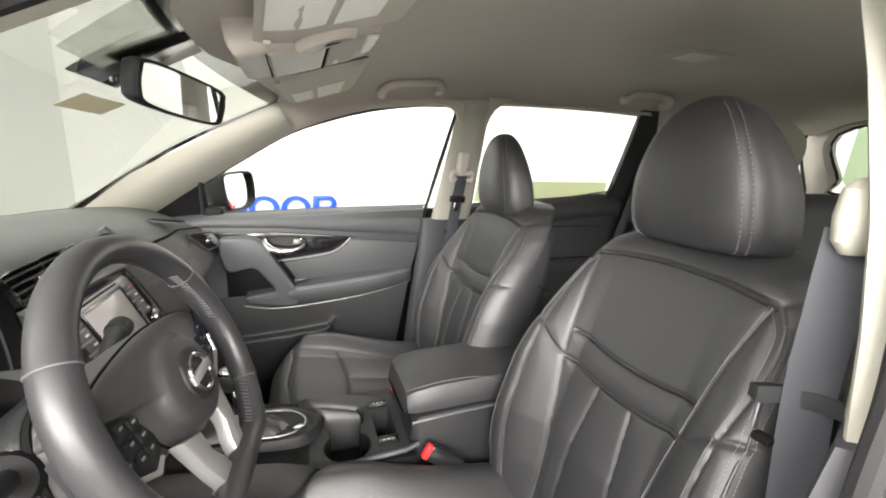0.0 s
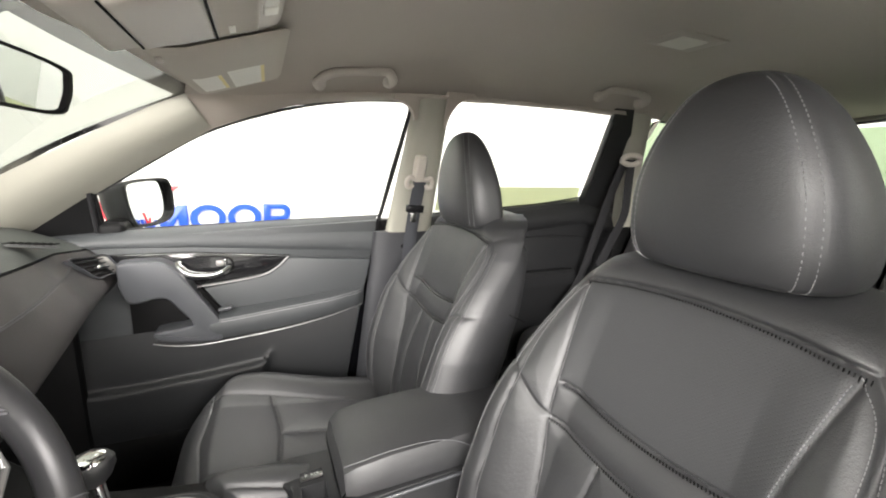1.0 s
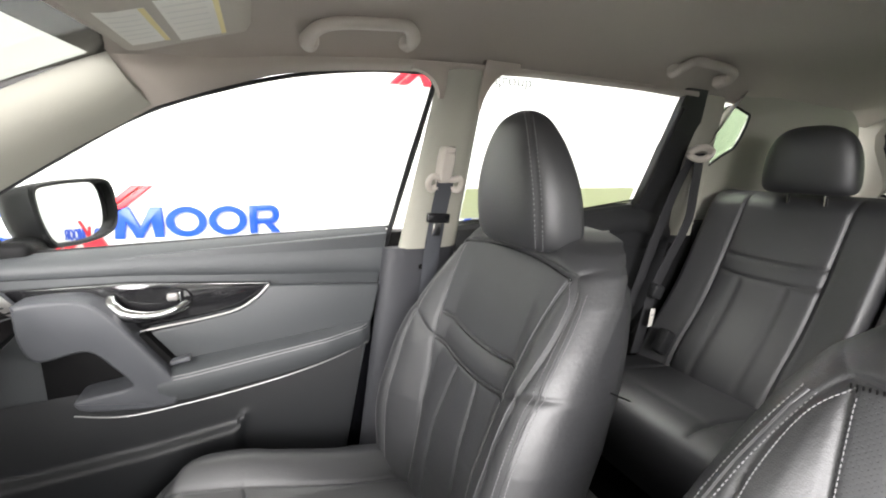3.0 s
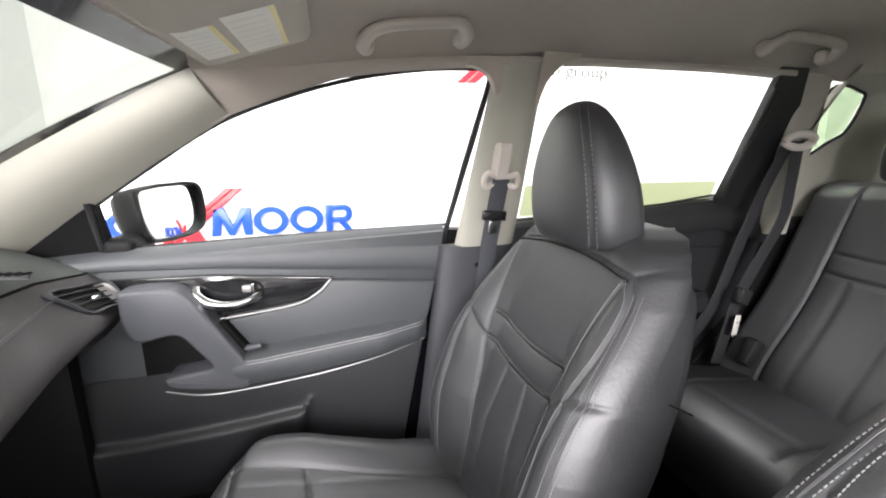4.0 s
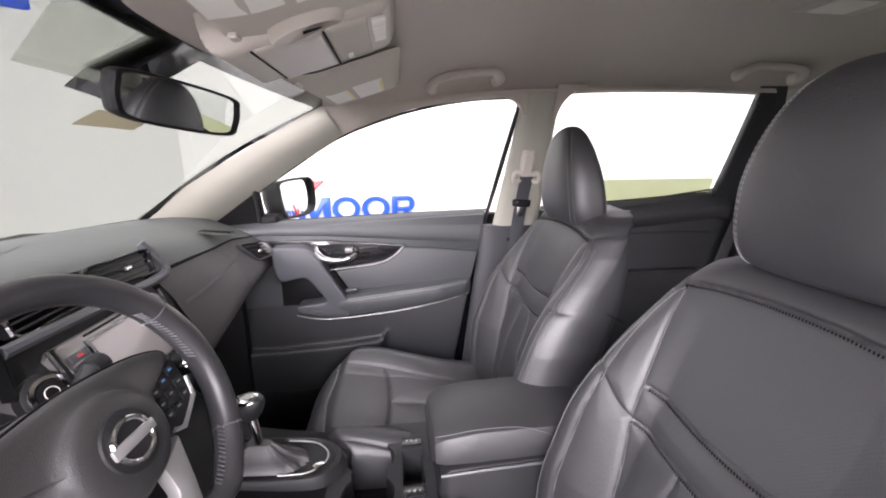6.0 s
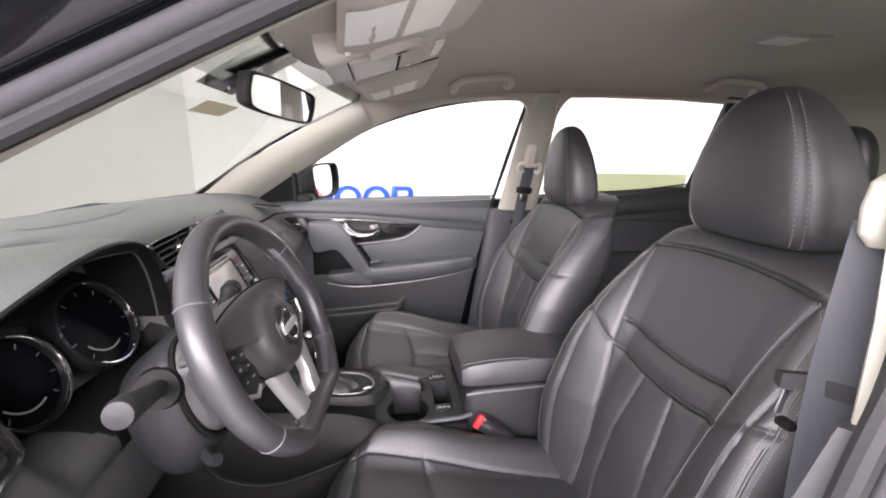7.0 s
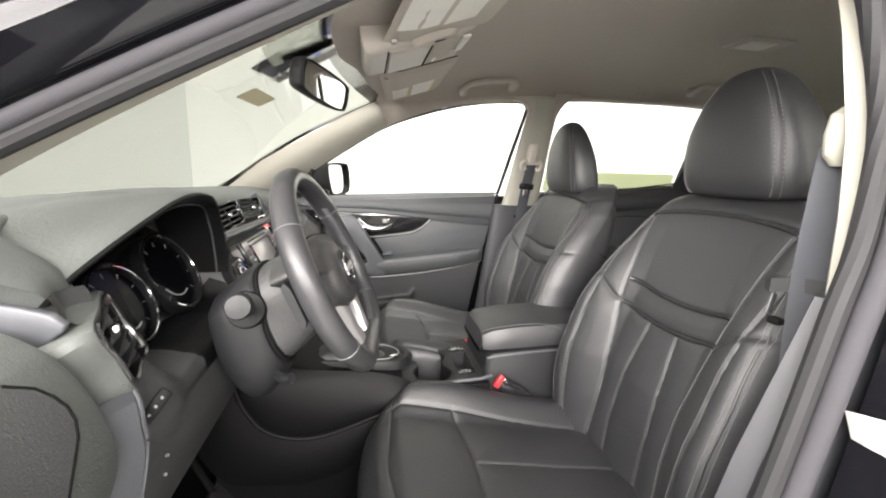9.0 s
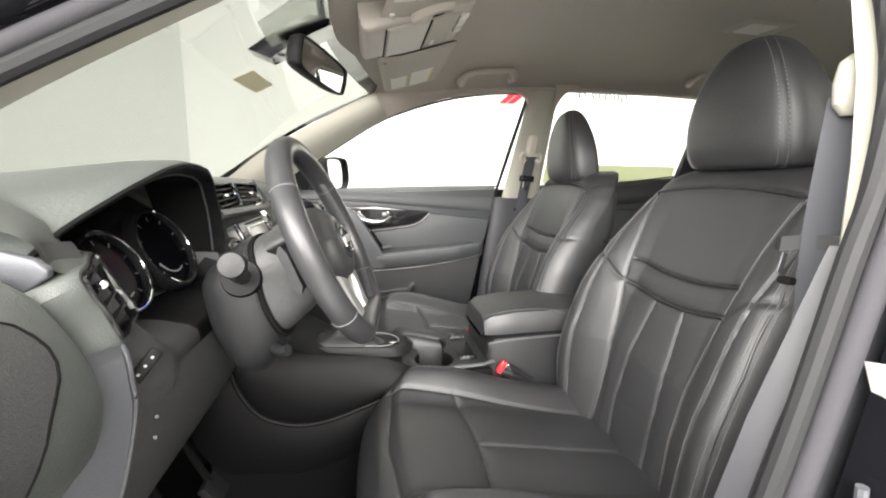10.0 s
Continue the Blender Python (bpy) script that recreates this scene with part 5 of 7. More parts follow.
# y, then (x, z) of: cowl, top, upper edge, face top, middle, lower edge, underside
DASH = [
    (-0.660, (-0.37, 1.150), (-0.27, 1.147), (-0.150, 1.124), (-0.108, 1.100), (-0.110, 1.04), (-0.058, 0.925), (-0.10, 0.80)),
    (-0.640, (-0.38, 1.152), (-0.275, 1.149), (-0.153, 1.125), (-0.114, 1.096), (-0.105, 1.02), (-0.054, 0.925), (-0.10, 0.80)),
    (-0.600, (-0.39, 1.156), (-0.28, 1.153), (-0.165, 1.127), (-0.140, 1.088), (-0.098, 1.00), (-0.050, 0.925), (-0.09, 0.80)),
    (-0.545, (-0.42, 1.160), (-0.29, 1.158), (-0.175, 1.128), (-0.130, 1.080), (-0.092, 1.00), (-0.048, 0.925), (-0.08, 0.80)),
    (-0.515, (-0.44, 1.162), (-0.32, 1.160), (-0.265, 1.148), (-0.250, 0.985), (-0.100, 0.960), (-0.055, 0.92), (-0.09, 0.80)),
    (-0.420, (-0.48, 1.165), (-0.34, 1.168), (-0.275, 1.150), (-0.260, 0.980), (-0.100, 0.955), (-0.060, 0.92), (-0.09, 0.80)),
    (-0.260, (-0.53, 1.165), (-0.36, 1.175), (-0.275, 1.160), (-0.260, 0.980), (-0.100, 0.955), (-0.060, 0.92), (-0.09, 0.80)),
    (-0.185, (-0.54, 1.165), (-0.36, 1.176), (-0.265, 1.160), (-0.230, 0.985), (-0.100, 0.965), (-0.055, 0.92), (-0.08, 0.80)),
    (-0.165, (-0.55, 1.165), (-0.35, 1.178), (-0.185, 1.160), (-0.130, 1.080), (-0.085, 1.01), (-0.045, 0.93), (-0.06, 0.80)),
    (0.030, (-0.56, 1.165), (-0.36, 1.180), (-0.185, 1.162), (-0.135, 1.085), (-0.095, 1.05), (-0.045, 0.93), (-0.03, 0.80)),
    (0.200, (-0.53, 1.165), (-0.34, 1.178), (-0.165, 1.155), (-0.110, 1.075), (-0.070, 1.01), (-0.017, 0.885), (-0.06, 0.83)),
    (0.330, (-0.49, 1.165), (-0.31, 1.175), (-0.140, 1.148), (-0.078, 1.088), (-0.026, 1.030), (0.012, 0.944), (-0.05, 0.89)),
    (0.450, (-0.45, 1.165), (-0.28, 1.172), (-0.120, 1.142), (-0.058, 1.094), (-0.012, 1.046), (0.020, 0.980), (-0.05, 0.93)),
    (0.600, (-0.40, 1.164), (-0.26, 1.166), (-0.120, 1.130), (-0.072, 1.088), (-0.034, 1.044), (0.008, 0.984), (-0.05, 0.93)),
    (0.720, (-0.36, 1.160), (-0.24, 1.160), (-0.105, 1.112), (-0.048, 1.075), (-0.015, 1.032), (0.008, 0.988), (-0.04, 0.93)),
]


def dash_pt(y, k):
    """The k-th line of the dashboard's section at y; k may lie between two lines."""
    row = lambda j: (lerp([(d[0], d[j + 1][0]) for d in DASH], y), lerp([(d[0], d[j + 1][1]) for d in DASH], y))
    p = [np.array(row(j)) for j in range(7)]
    a = min(int(k), 5)
    t = k - a
    w = [p[max(a - 1, 0)], p[a], p[a + 1], p[min(a + 2, 6)]]
    q = 0.5 * (2 * w[1] + (w[2] - w[0]) * t + (2 * w[0] - 5 * w[1] + 4 * w[2] - w[3]) * t * t + (3 * w[1] - w[0] - 3 * w[2] + w[3]) * t**3)
    return q


def dash_sheet(y0, y1, k0, k1, ny, nk, lift=0.0):
    ys, ks = np.linspace(y0, y1, ny), np.linspace(k0, k1, nk)
    P = np.array([[dash_pt(y, k) for k in ks] for y in ys])
    for _ in range(4):
        P[1:-1] = 0.25 * P[:-2] + 0.5 * P[1:-1] + 0.25 * P[2:]
    return [(P[i, j, 0] + lift, ys[i], P[i, j, 1] + 0.4 * lift) for i in range(ny) for j in range(nk)], [(i * nk + j, i * nk + j + 1, (i + 1) * nk + j + 1, (i + 1) * nk + j) for i in range(ny - 1) for j in range(nk - 1)]


part("top_pad", dash_sheet(-0.656, 0.735, 0, 2.75, 120, 24), DASHSOFT, dash, "soft grained dashboard top")
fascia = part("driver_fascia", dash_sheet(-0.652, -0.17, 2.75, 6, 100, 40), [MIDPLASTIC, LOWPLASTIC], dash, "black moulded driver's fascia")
for f in fascia.data.polygons:      # darker faces under the column: the knee panel's shade put into colour
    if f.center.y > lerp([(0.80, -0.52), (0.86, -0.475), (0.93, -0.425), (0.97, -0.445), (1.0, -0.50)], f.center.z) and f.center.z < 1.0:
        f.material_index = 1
part("centre_fascia", dash_sheet(-0.17, 0.20, 2.75, 6, 30, 30), PLASTIC, dash, "black moulded centre fascia")
part("leather_panel", dash_sheet(0.215, 0.735, 2.85, 5.0, 60, 30, 0.004), LEATHER_DASH, dash, "stitched brown-black leather panel")
part("lower_fascia", dash_sheet(0.20, 0.735, 5.0, 6, 40, 8), PLASTIC, dash, "black lower fascia")
for dk in (0.0, 0.05):
    line = [(dash_pt(y, k) + np.array([0.0075, 0.003]), y) for y, k in [(0.23, 3.95 + dk), (0.33, 3.85 + dk), (0.45, 3.7 + dk), (0.55, 3.58 + dk), (0.60, 3.52 + dk)]]
    part("double_stitching", tube(smooth([(p[0], y, p[1]) for p, y in line], 6), 0.0012, 5), DARKTHREAD, dash, "dark double stitching line")
part("pad_edge_shadow_gap", tube([(dash_pt(y, 2.80)[0] + 0.003, y, dash_pt(y, 2.80)[1] + 0.001) for y in np.linspace(0.2, 0.73, 40)], 0.0035, 6), DARK, dash, "dark joint below the pad")
demist = part("demister_grille", loft([[(-0.135, 0.512, dash_pt(0.51, 1.8)[1] + 0.0), (-0.050, 0.556, 1.128), (-0.034, 0.520, 1.126), (-0.108, 0.474, 1.142)], [(-0.133, 0.511, 1.146), (-0.052, 0.554, 1.132), (-0.036, 0.521, 1.130), (-0.107, 0.476, 1.146)]]), MIDPLASTIC, dash, "low demister grille")
for k in range(7):
    t = (k + 0.7) / 7.4
    part("demister_slot", box((-0.122 + 0.080 * t, 0.496 + 0.043 * t, 1.1475 - 0.0155 * t), (0.007, 0.024, 0.002), 0.0005, (0, 10, -28)), DARK, demist)
part("speaker_cover", grid(lambda u, v: (-0.36 + 0.055 * v * math.cos(u), 0.03 + 0.16 * v * math.sin(u), 1.1835 - 0.004 * v), np.linspace(0, 2 * math.pi, 33), np.linspace(0.02, 1, 6)), DASHSOFT, dash, "low speaker cover")


def patch(a, b, c, d, bulge=0.006, n=10):
    """A gently bulging four-cornered panel (corners in order round it)."""
    a, b, c, d = (np.array(p) for p in (a, b, c, d))
    return grid(lambda u, v: tuple((a * (1 - u) + b * u) * (1 - v) + (d * (1 - u) + c * u) * v + bulge * math.sin(math.pi * u) * math.sin(math.pi * v) * np.array([1, -0.3, 0.3])), np.linspace(0, 1, n), np.linspace(0, 1, n))


def vent(name, outline, mat_frame, n_slats, label, tab=(0, 0), depth=0.03, lean_=0.35, upright=False):
    """An air vent: a frame round an outline of four corners (x, y, z), blades and a tab."""
    p = [Vector(q) for q in outline]
    c = sum(p, Vector()) / 4
    normal = (p[1] - p[0]).cross(p[3] - p[0]).normalized()
    if normal.x < 0:
        normal = -normal
    v = part(name, loft([[q - normal * depth for q in p], [q * 0.86 + c * 0.14 - normal * depth * 0.9 for q in p]], True), DARK, dash, label)
    ring = []
    out = [q for q in smooth([p[0], p[0] * 0.5 + p[1] * 0.5, p[1], p[1] * 0.5 + p[2] * 0.5, p[2], p[2] * 0.5 + p[3] * 0.5, p[3], p[3] * 0.5 + p[0] * 0.5], 3, True)]
    out = [Vector(q) for q in out]
    rings = [[q * s + c * (1 - s) + normal * h for q in out] for s, h in ((1.02, -0.01), (1.03, 0.003), (1.0, 0.006), (0.93, 0.004), (0.90, -0.004), (0.90, -depth))]
    part("vent_frame", loft(rings, False), mat_frame, v)
    for k in range(n_slats):
        t = (k + 0.6) / (n_slats + 0.2)
        a, b = (p[0] * (1 - t) + p[3] * t, p[1] * (1 - t) + p[2] * t) if not upright else (p[0] * (1 - t) + p[1] * t, p[3] * (1 - t) + p[2] * t)
        a, b = a * 0.93 + c * 0.07, b * 0.93 + c * 0.07
        d = (b - a).normalized()
        w = normal.cross(d)
        hw = [(a + s * 0.009 * normal - 0.010 * normal + s2 * 0.0016 * w, b + s * 0.009 * normal - 0.010 * normal + s2 * 0.0016 * w) for s, s2 in ((-1, -1), (-1, 1), (1, 1), (1, -1))]
        part("slat", loft([[h[0] for h in hw], [h[1] for h in hw]]), PLASTIC, v)
    tp = p[0] * (1 - tab[0]) * (1 - tab[1]) + p[1] * tab[0] * (1 - tab[1]) + p[2] * tab[0] * tab[1] + p[3] * (1 - tab[0]) * tab[1]
    part("vent_tab", moved(box((0, 0, 0.002), (0.022, 0.009, 0.016), 0.003), facing(tp, normal)), CHROME, v, "chrome vent tab")
    return v


vent("air_vent", [(-0.046, 0.575, 1.084), (-0.004, 0.695, 1.072), (0.026, 0.716, 1.020), (-0.006, 0.625, 1.022)], GREYPLASTIC, 4, "black passenger air vent", (0.42, 0.55))
part("vent_wheel_panel", patch((-0.022, 0.672, 1.075), (0.000, 0.700, 1.071), (0.028, 0.716, 1.022), (0.012, 0.690, 1.022), 0.004), SILVERPAINT, dash, "satin panel with the vent wheel")
vent("air_vent", [(-0.132, -0.150, 1.152), (-0.135, 0.025, 1.155), (-0.115, 0.030, 1.105), (-0.108, -0.140, 1.100)], PIANO, 4, "black centre air vent", (0.45, 0.5))
vent("air_vent", [(-0.135, 0.045, 1.155), (-0.132, 0.240, 1.150), (-0.112, 0.225, 1.100), (-0.115, 0.045, 1.105)], PIANO, 4, "black centre air vent", (0.55, 0.5))
vent("air_vent", [(-0.142, -0.522, 1.072), (-0.092, -0.539, 1.005), (-0.062, -0.628, 0.999), (-0.081, -0.648, 1.069)], PIANO, 4, "black driver's air vent", (0.30, 0.55), upright=True)
pod_p = [Vector(q) for q in ((-0.142, -0.522, 1.072), (-0.092, -0.539, 1.005), (-0.062, -0.628, 0.999), (-0.081, -0.648, 1.069))]
pod_c = sum(pod_p, Vector()) / 4
pod_n = (pod_p[1] - pod_p[0]).cross(pod_p[3] - pod_p[0]).normalized()
pod_n = pod_n if pod_n.x > 0 else -pod_n
pod_o = [Vector(q) for q in smooth([pod_p[0], (pod_p[0] + pod_p[1]) / 2, pod_p[1], (pod_p[1] + pod_p[2]) / 2, pod_p[2], (pod_p[2] + pod_p[3]) / 2, pod_p[3], (pod_p[3] + pod_p[0]) / 2], 4, True)]
part("vent_pod", loft([[pod_c + (q - pod_c) * s + pod_n * h for q in pod_o] for s, h in ((1.0, -0.006), (1.03, 0.002), (1.10, 0.002), (1.19, -0.004), (1.26, -0.018), (1.32, -0.05), (1.36, -0.10))], False), DASHSOFT, dash, "rounded grey-black pod round the vent")
part("vent_cowl", patch((-0.155, -0.612, 1.084), (-0.083, -0.650, 1.073), (-0.145, -0.516, 1.076), (-0.20, -0.53, 1.080), 0.008), DASHSOFT, dash, "grey-black cowl between hood and vent")
part("vent_surround", tube(smooth([(-0.100, -0.18, 1.095), (-0.095, 0.03, 1.092), (-0.100, 0.245, 1.090), (-0.125, 0.262, 1.13), (-0.145, 0.25, 1.162)], 8), 0.010, 8), GREYPLASTIC, dash, "satin charcoal lip under the centre vents")

# end cap, driver's lower panels and switches
part("end_cap", prism([(-0.34, 1.130), (-0.20, 1.114), (-0.138, 1.103), (-0.108, 1.094), (-0.097, 1.083), (-0.099, 1.076), (-0.123, 1.058), (-0.146, 1.072), (-0.34, 1.06)], -0.664, -0.653, "y", 0.003, 3), GREYPLASTIC, dash, "blue-grey end cap of the dashboard")
part("corner_panel", join(patch((-0.121, -0.657, 1.056), (-0.092, -0.632, 1.062), (-0.066, -0.630, 1.001), (-0.096, -0.652, 1.012), 0.005, 16), patch((-0.14, -0.75, 1.04), (-0.121, -0.657, 1.056), (-0.096, -0.652, 1.012), (-0.11, -0.75, 1.0), 0, 4)), GREYPLASTIC, dash, "satin corner panel by the vent")
for a_, b_ in (((-0.123, -0.659, 1.056), (-0.092, -0.634, 1.063)), ((-0.096, -0.654, 1.010), (-0.066, -0.633, 0.999))):
    part("panel_joint", tube([tuple(np.array(a_) * (1 - t) + np.array(b_) * t + np.array([0.003, -0.001, 0.002]) * math.sin(math.pi * t)) for t in np.linspace(0, 1, 8)], 0.0022, 6), DARK, dash, "dark joint between panels")
SIDE = smooth([(-0.064, -0.628, 0.998), (-0.052, -0.640, 0.985), (-0.046, -0.648, 0.962), (-0.045, -0.650, 0.925), (-0.055, -0.668, 0.85), (-0.075, -0.695, 0.76)], 6)
part("side_panel", loft([SIDE, [p + np.array([0.004, -0.012, 0.0]) for p in SIDE], [p + np.array([-0.03, -0.10, 0.0]) for p in SIDE]], False, False), GREYPLASTIC, dash, "satin side panel at the door")
part("side_panel_edge", tube(SIDE, 0.0035, 8), GREYPLASTIC, dash, "rounded edge of the side panel")
sw = part("switch_panel", moved(box((0, 0, 0), (0.015, 0.042, 0.008), 0.003), facing((-0.052, -0.606, 0.958), (0.42, -0.85, 0.32), (0.8, 0.0, 1))), LOWPLASTIC, dash, "black switch panel")
for k in range(3):
    part("switch_mark", moved(box((0, -0.011 + 0.011 * k, 0.0043), (0.003, 0.003, 0.0006), 0), facing((-0.052, -0.606, 0.958), (0.42, -0.85, 0.32), (0.8, 0.0, 1))), SIGNGREY, sw)
for px_, pz_ in ((-0.036, 0.905), (-0.040, 0.880)):
    part("lower_knob", turned([(0.0022, 0), (0.002, 0.002), (0.001, 0.0022)], facing((px_, -0.625, pz_), (0.42, -0.85, 0.32)), 12), MIDPLASTIC, dash, "small grey stud")
part("knee_panel", loft([smooth([(x0, y, z) for x0, z in ((-0.052, 0.925), (-0.055, 0.86), (-0.09, 0.76), (-0.16, 0.66), (-0.26, 0.60))], 5) for y in (-0.66, -0.55, -0.40, -0.20, -0.15)], False, False), MIDPLASTIC, dash, "black knee panel")
part("bonnet_lever", box((0.005, -0.66, 0.66), (0.05, 0.02, 0.03), 0.006), GREYPLASTIC, dash, "grey bonnet release lever")

# hood over the dials
LIP = [(-0.598, 1.082), (-0.56, 1.108), (-0.50, 1.138), (-0.44, 1.164), (-0.385, 1.184), (-0.33, 1.190), (-0.275, 1.182), (-0.226, 1.158), (-0.196, 1.115), (-0.182, 1.06), (-0.178, 1.02)]
lip = [(p[0], p[1]) for p in smooth(LIP, 6)]


def lip_x(y):
    return lerp([(-0.60, -0.155), (-0.50, -0.125), (-0.38, -0.092), (-0.28, -0.082), (-0.205, -0.095)], y)


def hood_ring(dx, shrink, flatten):
    cy, cz = -0.40, 1.03
    out = []
    for y, z in lip:
        k = 1 + (shrink - 1) * lerp([(-0.6, 1.0), (-0.30, 1.0), (-0.26, 0.7), (-0.235, 0.25), (-0.205, 0.08)], y) if shrink < 1 else shrink
        out.append((lip_x(y) + dx, cy + (y - cy) * k, (cz + (z - cz) * k) * (1 - flatten) + flatten * min(1.168, z)))
    return out


part("dial_hood", loft([hood_ring(-0.26, 1.06, 1.0), hood_ring(-0.16, 1.07, 0.45), hood_ring(-0.08, 1.07, 0.12), hood_ring(-0.03, 1.06, 0.0), hood_ring(-0.012, 1.05, 0.0), hood_ring(-0.004, 1.035, 0.0)], False, False), DASHSOFT, dash, "soft grained hood over the dials")
part("hood_lip", loft([hood_ring(-0.004, 1.036, 0.0), hood_ring(0.001, 1.018, 0.0), hood_ring(0.0, 0.99, 0.0), hood_ring(-0.006, 0.955, 0.0), hood_ring(-0.016, 0.925, 0.0), hood_ring(-0.026, 0.91, 0.0)], False, False), LOWPLASTIC, dash, "rounded black lip of the hood")
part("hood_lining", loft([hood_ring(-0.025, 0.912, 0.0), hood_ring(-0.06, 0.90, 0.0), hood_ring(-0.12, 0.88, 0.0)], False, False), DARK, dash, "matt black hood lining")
part("hood_trim_line", tube(hood_ring(-0.022, 0.912, 0.0), 0.0018, 6), GREYPLASTIC, dash, "grey trim line inside the hood")
GN = Vector((0.90, -0.05, 0.42)).normalized()
dials = part("dial_panel", moved(prism([(-0.20, -0.075), (0.19, -0.085), (0.20, 0.05), (0.10, 0.11), (-0.02, 0.11), (-0.14, 0.07), (-0.21, 0.02)], -0.03, -0.012, "z", 0.003), facing((-0.185, -0.345, 1.045), GN)), PIANO, dash, "glossy black dial panel")
for name, y, z, r in (("dial", -0.257, 1.040, 0.071), ("dial", -0.424, 1.028, 0.062)):
    gm = facing((-0.172, y, z), GN)
    d = part(name, turned([(r * 1.16, -0.014), (r * 1.12, 0.006), (r * 1.08, 0.008), (r * 1.0, 0.004), (r * 0.96, -0.012)], gm, 48), PIANO, dash, "round black dial")
    part("dial_glass", turned([(0.001, -0.004), (r * 0.97, -0.004), (r * 0.97, -0.012)], gm, 48), GAUGE, d, "black dial face")
    part("dial_ring", tube([gm @ Vector((r * 1.02 * math.cos(t), r * 1.02 * math.sin(t), 0.0065)) for t in np.linspace(-2.3, 1.3, 60)], 0.0013, 6), CHROME, d, "bright half ring")
    part("inner_ring", tube([gm @ Vector((r * 0.66 * math.cos(t), r * 0.66 * math.sin(t), -0.002)) for t in np.linspace(-2.6, -1.1, 24)], 0.0014, 6), SILVER, d)
    for k in range(9):
        t = radians(225 - k * 33.75)
        part("tick", moved(box((0, 0, 0), (0.008, 0.0016, 0.0006), 0), gm @ Matrix.Translation((r * 0.84 * math.cos(t), r * 0.84 * math.sin(t), -0.0028)) @ Matrix.Rotation(t, 4, "Z")), SIGNGREY if k in (1, 5) else DARKTHREAD, d)

# centre stack
stack = thing("centre_stack", "silver-grey infotainment unit with a blank touch screen and chrome knobs", "infotainment unit")
SN = Vector((0.90, 0.0, 0.43)).normalized()
sm = facing((-0.060, 0.035, 1.005), SN)
part("bezel", moved(prism([(-0.150, -0.062), (0.150, -0.062), (0.150, 0.060), (0.135, 0.070), (-0.135, 0.070), (-0.150, 0.060)], -0.03, 0.0, "z", 0.005), sm), SILVERPAINT, stack, "silver-grey bezel")
part("touch_screen", moved(box((0.0, -0.002, 0.001), (0.165, 0.100, 0.004), 0.001), sm), SCREEN, stack, "blank touch screen, its pale reflection put into the colour")
part("screen_surround", moved(ring_frame(Matrix.Identity(4), [(-0.092, -0.060), (0.092, -0.060), (0.092, 0.056), (-0.092, 0.056)], 0.09, 0.004, 0.004), sm), PIANO, stack, "gloss black screen surround")
part("disc_slot", moved(box((0.0, 0.063, 0.0005), (0.17, 0.004, 0.002), 0.0005), sm), DARK, stack, "dark disc slot")
for s in (-1, 1):
    for k in range(4):
        part("button", moved(box((s * 0.118, 0.040 - 0.020 * k, 0.002), (0.040, 0.016, 0.006), 0.002), sm), GREYPLASTIC, stack, "grey button")
        part("button_mark", moved(box((s * 0.118 + 0.004 * k, 0.040 - 0.020 * k, 0.0055), (0.012, 0.004, 0.0006), 0), sm), LABEL if k else SIGNRED, stack)
    part("knob", turned([(0.019, 0.0), (0.019, 0.012), (0.017, 0.016), (0.014, 0.018), (0.001, 0.018)], sm @ Matrix.Translation((s * 0.126, -0.046, 0.0)), 28), PIANO, stack, "black knob with a chrome ring")
    part("knob_ring", turned([(0.0145, 0.017), (0.0160, 0.0185), (0.0185, 0.014), (0.0145, 0.0165)], sm @ Matrix.Translation((s * 0.126, -0.046, 0.0)), 28), CHROME, stack, "chrome ring")
cm = facing((-0.020, 0.035, 0.915), Vector((0.93, 0, 0.36)))
part("climate_panel", moved(box((0, 0, -0.012), (0.29, 0.085, 0.02), 0.006), cm), PIANO, stack, "gloss black climate panel")
part("climate_display", moved(box((0, 0.012, -0.001), (0.12, 0.03, 0.002), 0.001), cm), GAUGE, stack, "dark climate display")
for s in (-1, 1):
    part("climate_knob", turned([(0.026, -0.002), (0.025, 0.014), (0.022, 0.018), (0.001, 0.018)], cm @ Matrix.Translation((s * 0.098, 0, 0)), 28), PIANO, stack, "black climate knob")
    part("climate_knob_ring", turned([(0.0255, 0.002), (0.0275, 0.006), (0.0255, 0.012), (0.0245, 0.006)], cm @ Matrix.Translation((s * 0.098, 0, 0)), 28), CHROME, stack, "chrome knob ring")
for k in range(4):
    part("climate_button", moved(box((-0.045 + 0.03 * k, -0.022, 0.0), (0.024, 0.014, 0.004), 0.002), cm), GREYPLASTIC, stack, "grey button")
for s in (-1, 1):
    part("side_frame", tube([sm @ Vector((s * 0.155, 0.07, 0.002)), sm @ Vector((s * 0.157, -0.06, 0.004)), cm @ Vector((s * 0.150, -0.04, 0.006))], 0.006, 8), PIANO, stack, "gloss black side frame")
start = thing("start_button", "round chrome-ringed engine start button on the dashboard", "button")
bm_ = facing((-0.078, -0.147, 1.012), Vector((0.85, -0.25, 0.42)))
part("plate", turned([(0.036, -0.02), (0.036, 0.0), (0.031, 0.003), (0.001, 0.003)], bm_, 32), PLASTIC, start, "black plate")
part("ring", turned([(0.0215, 0.002), (0.0230, 0.007), (0.0285, 0.006), (0.0300, 0.001)], bm_, 32), CHROME, start, "chrome ring")
part("cap", turned([(0.0212, 0.001), (0.0200, 0.006), (0.001, 0.0065)], bm_, 32), PIANO, start, "black cap")
part("cap_mark", turned([(0.009, 0.006), (0.010, 0.0072), (0.011, 0.006)], bm_, 24), LABEL, start)

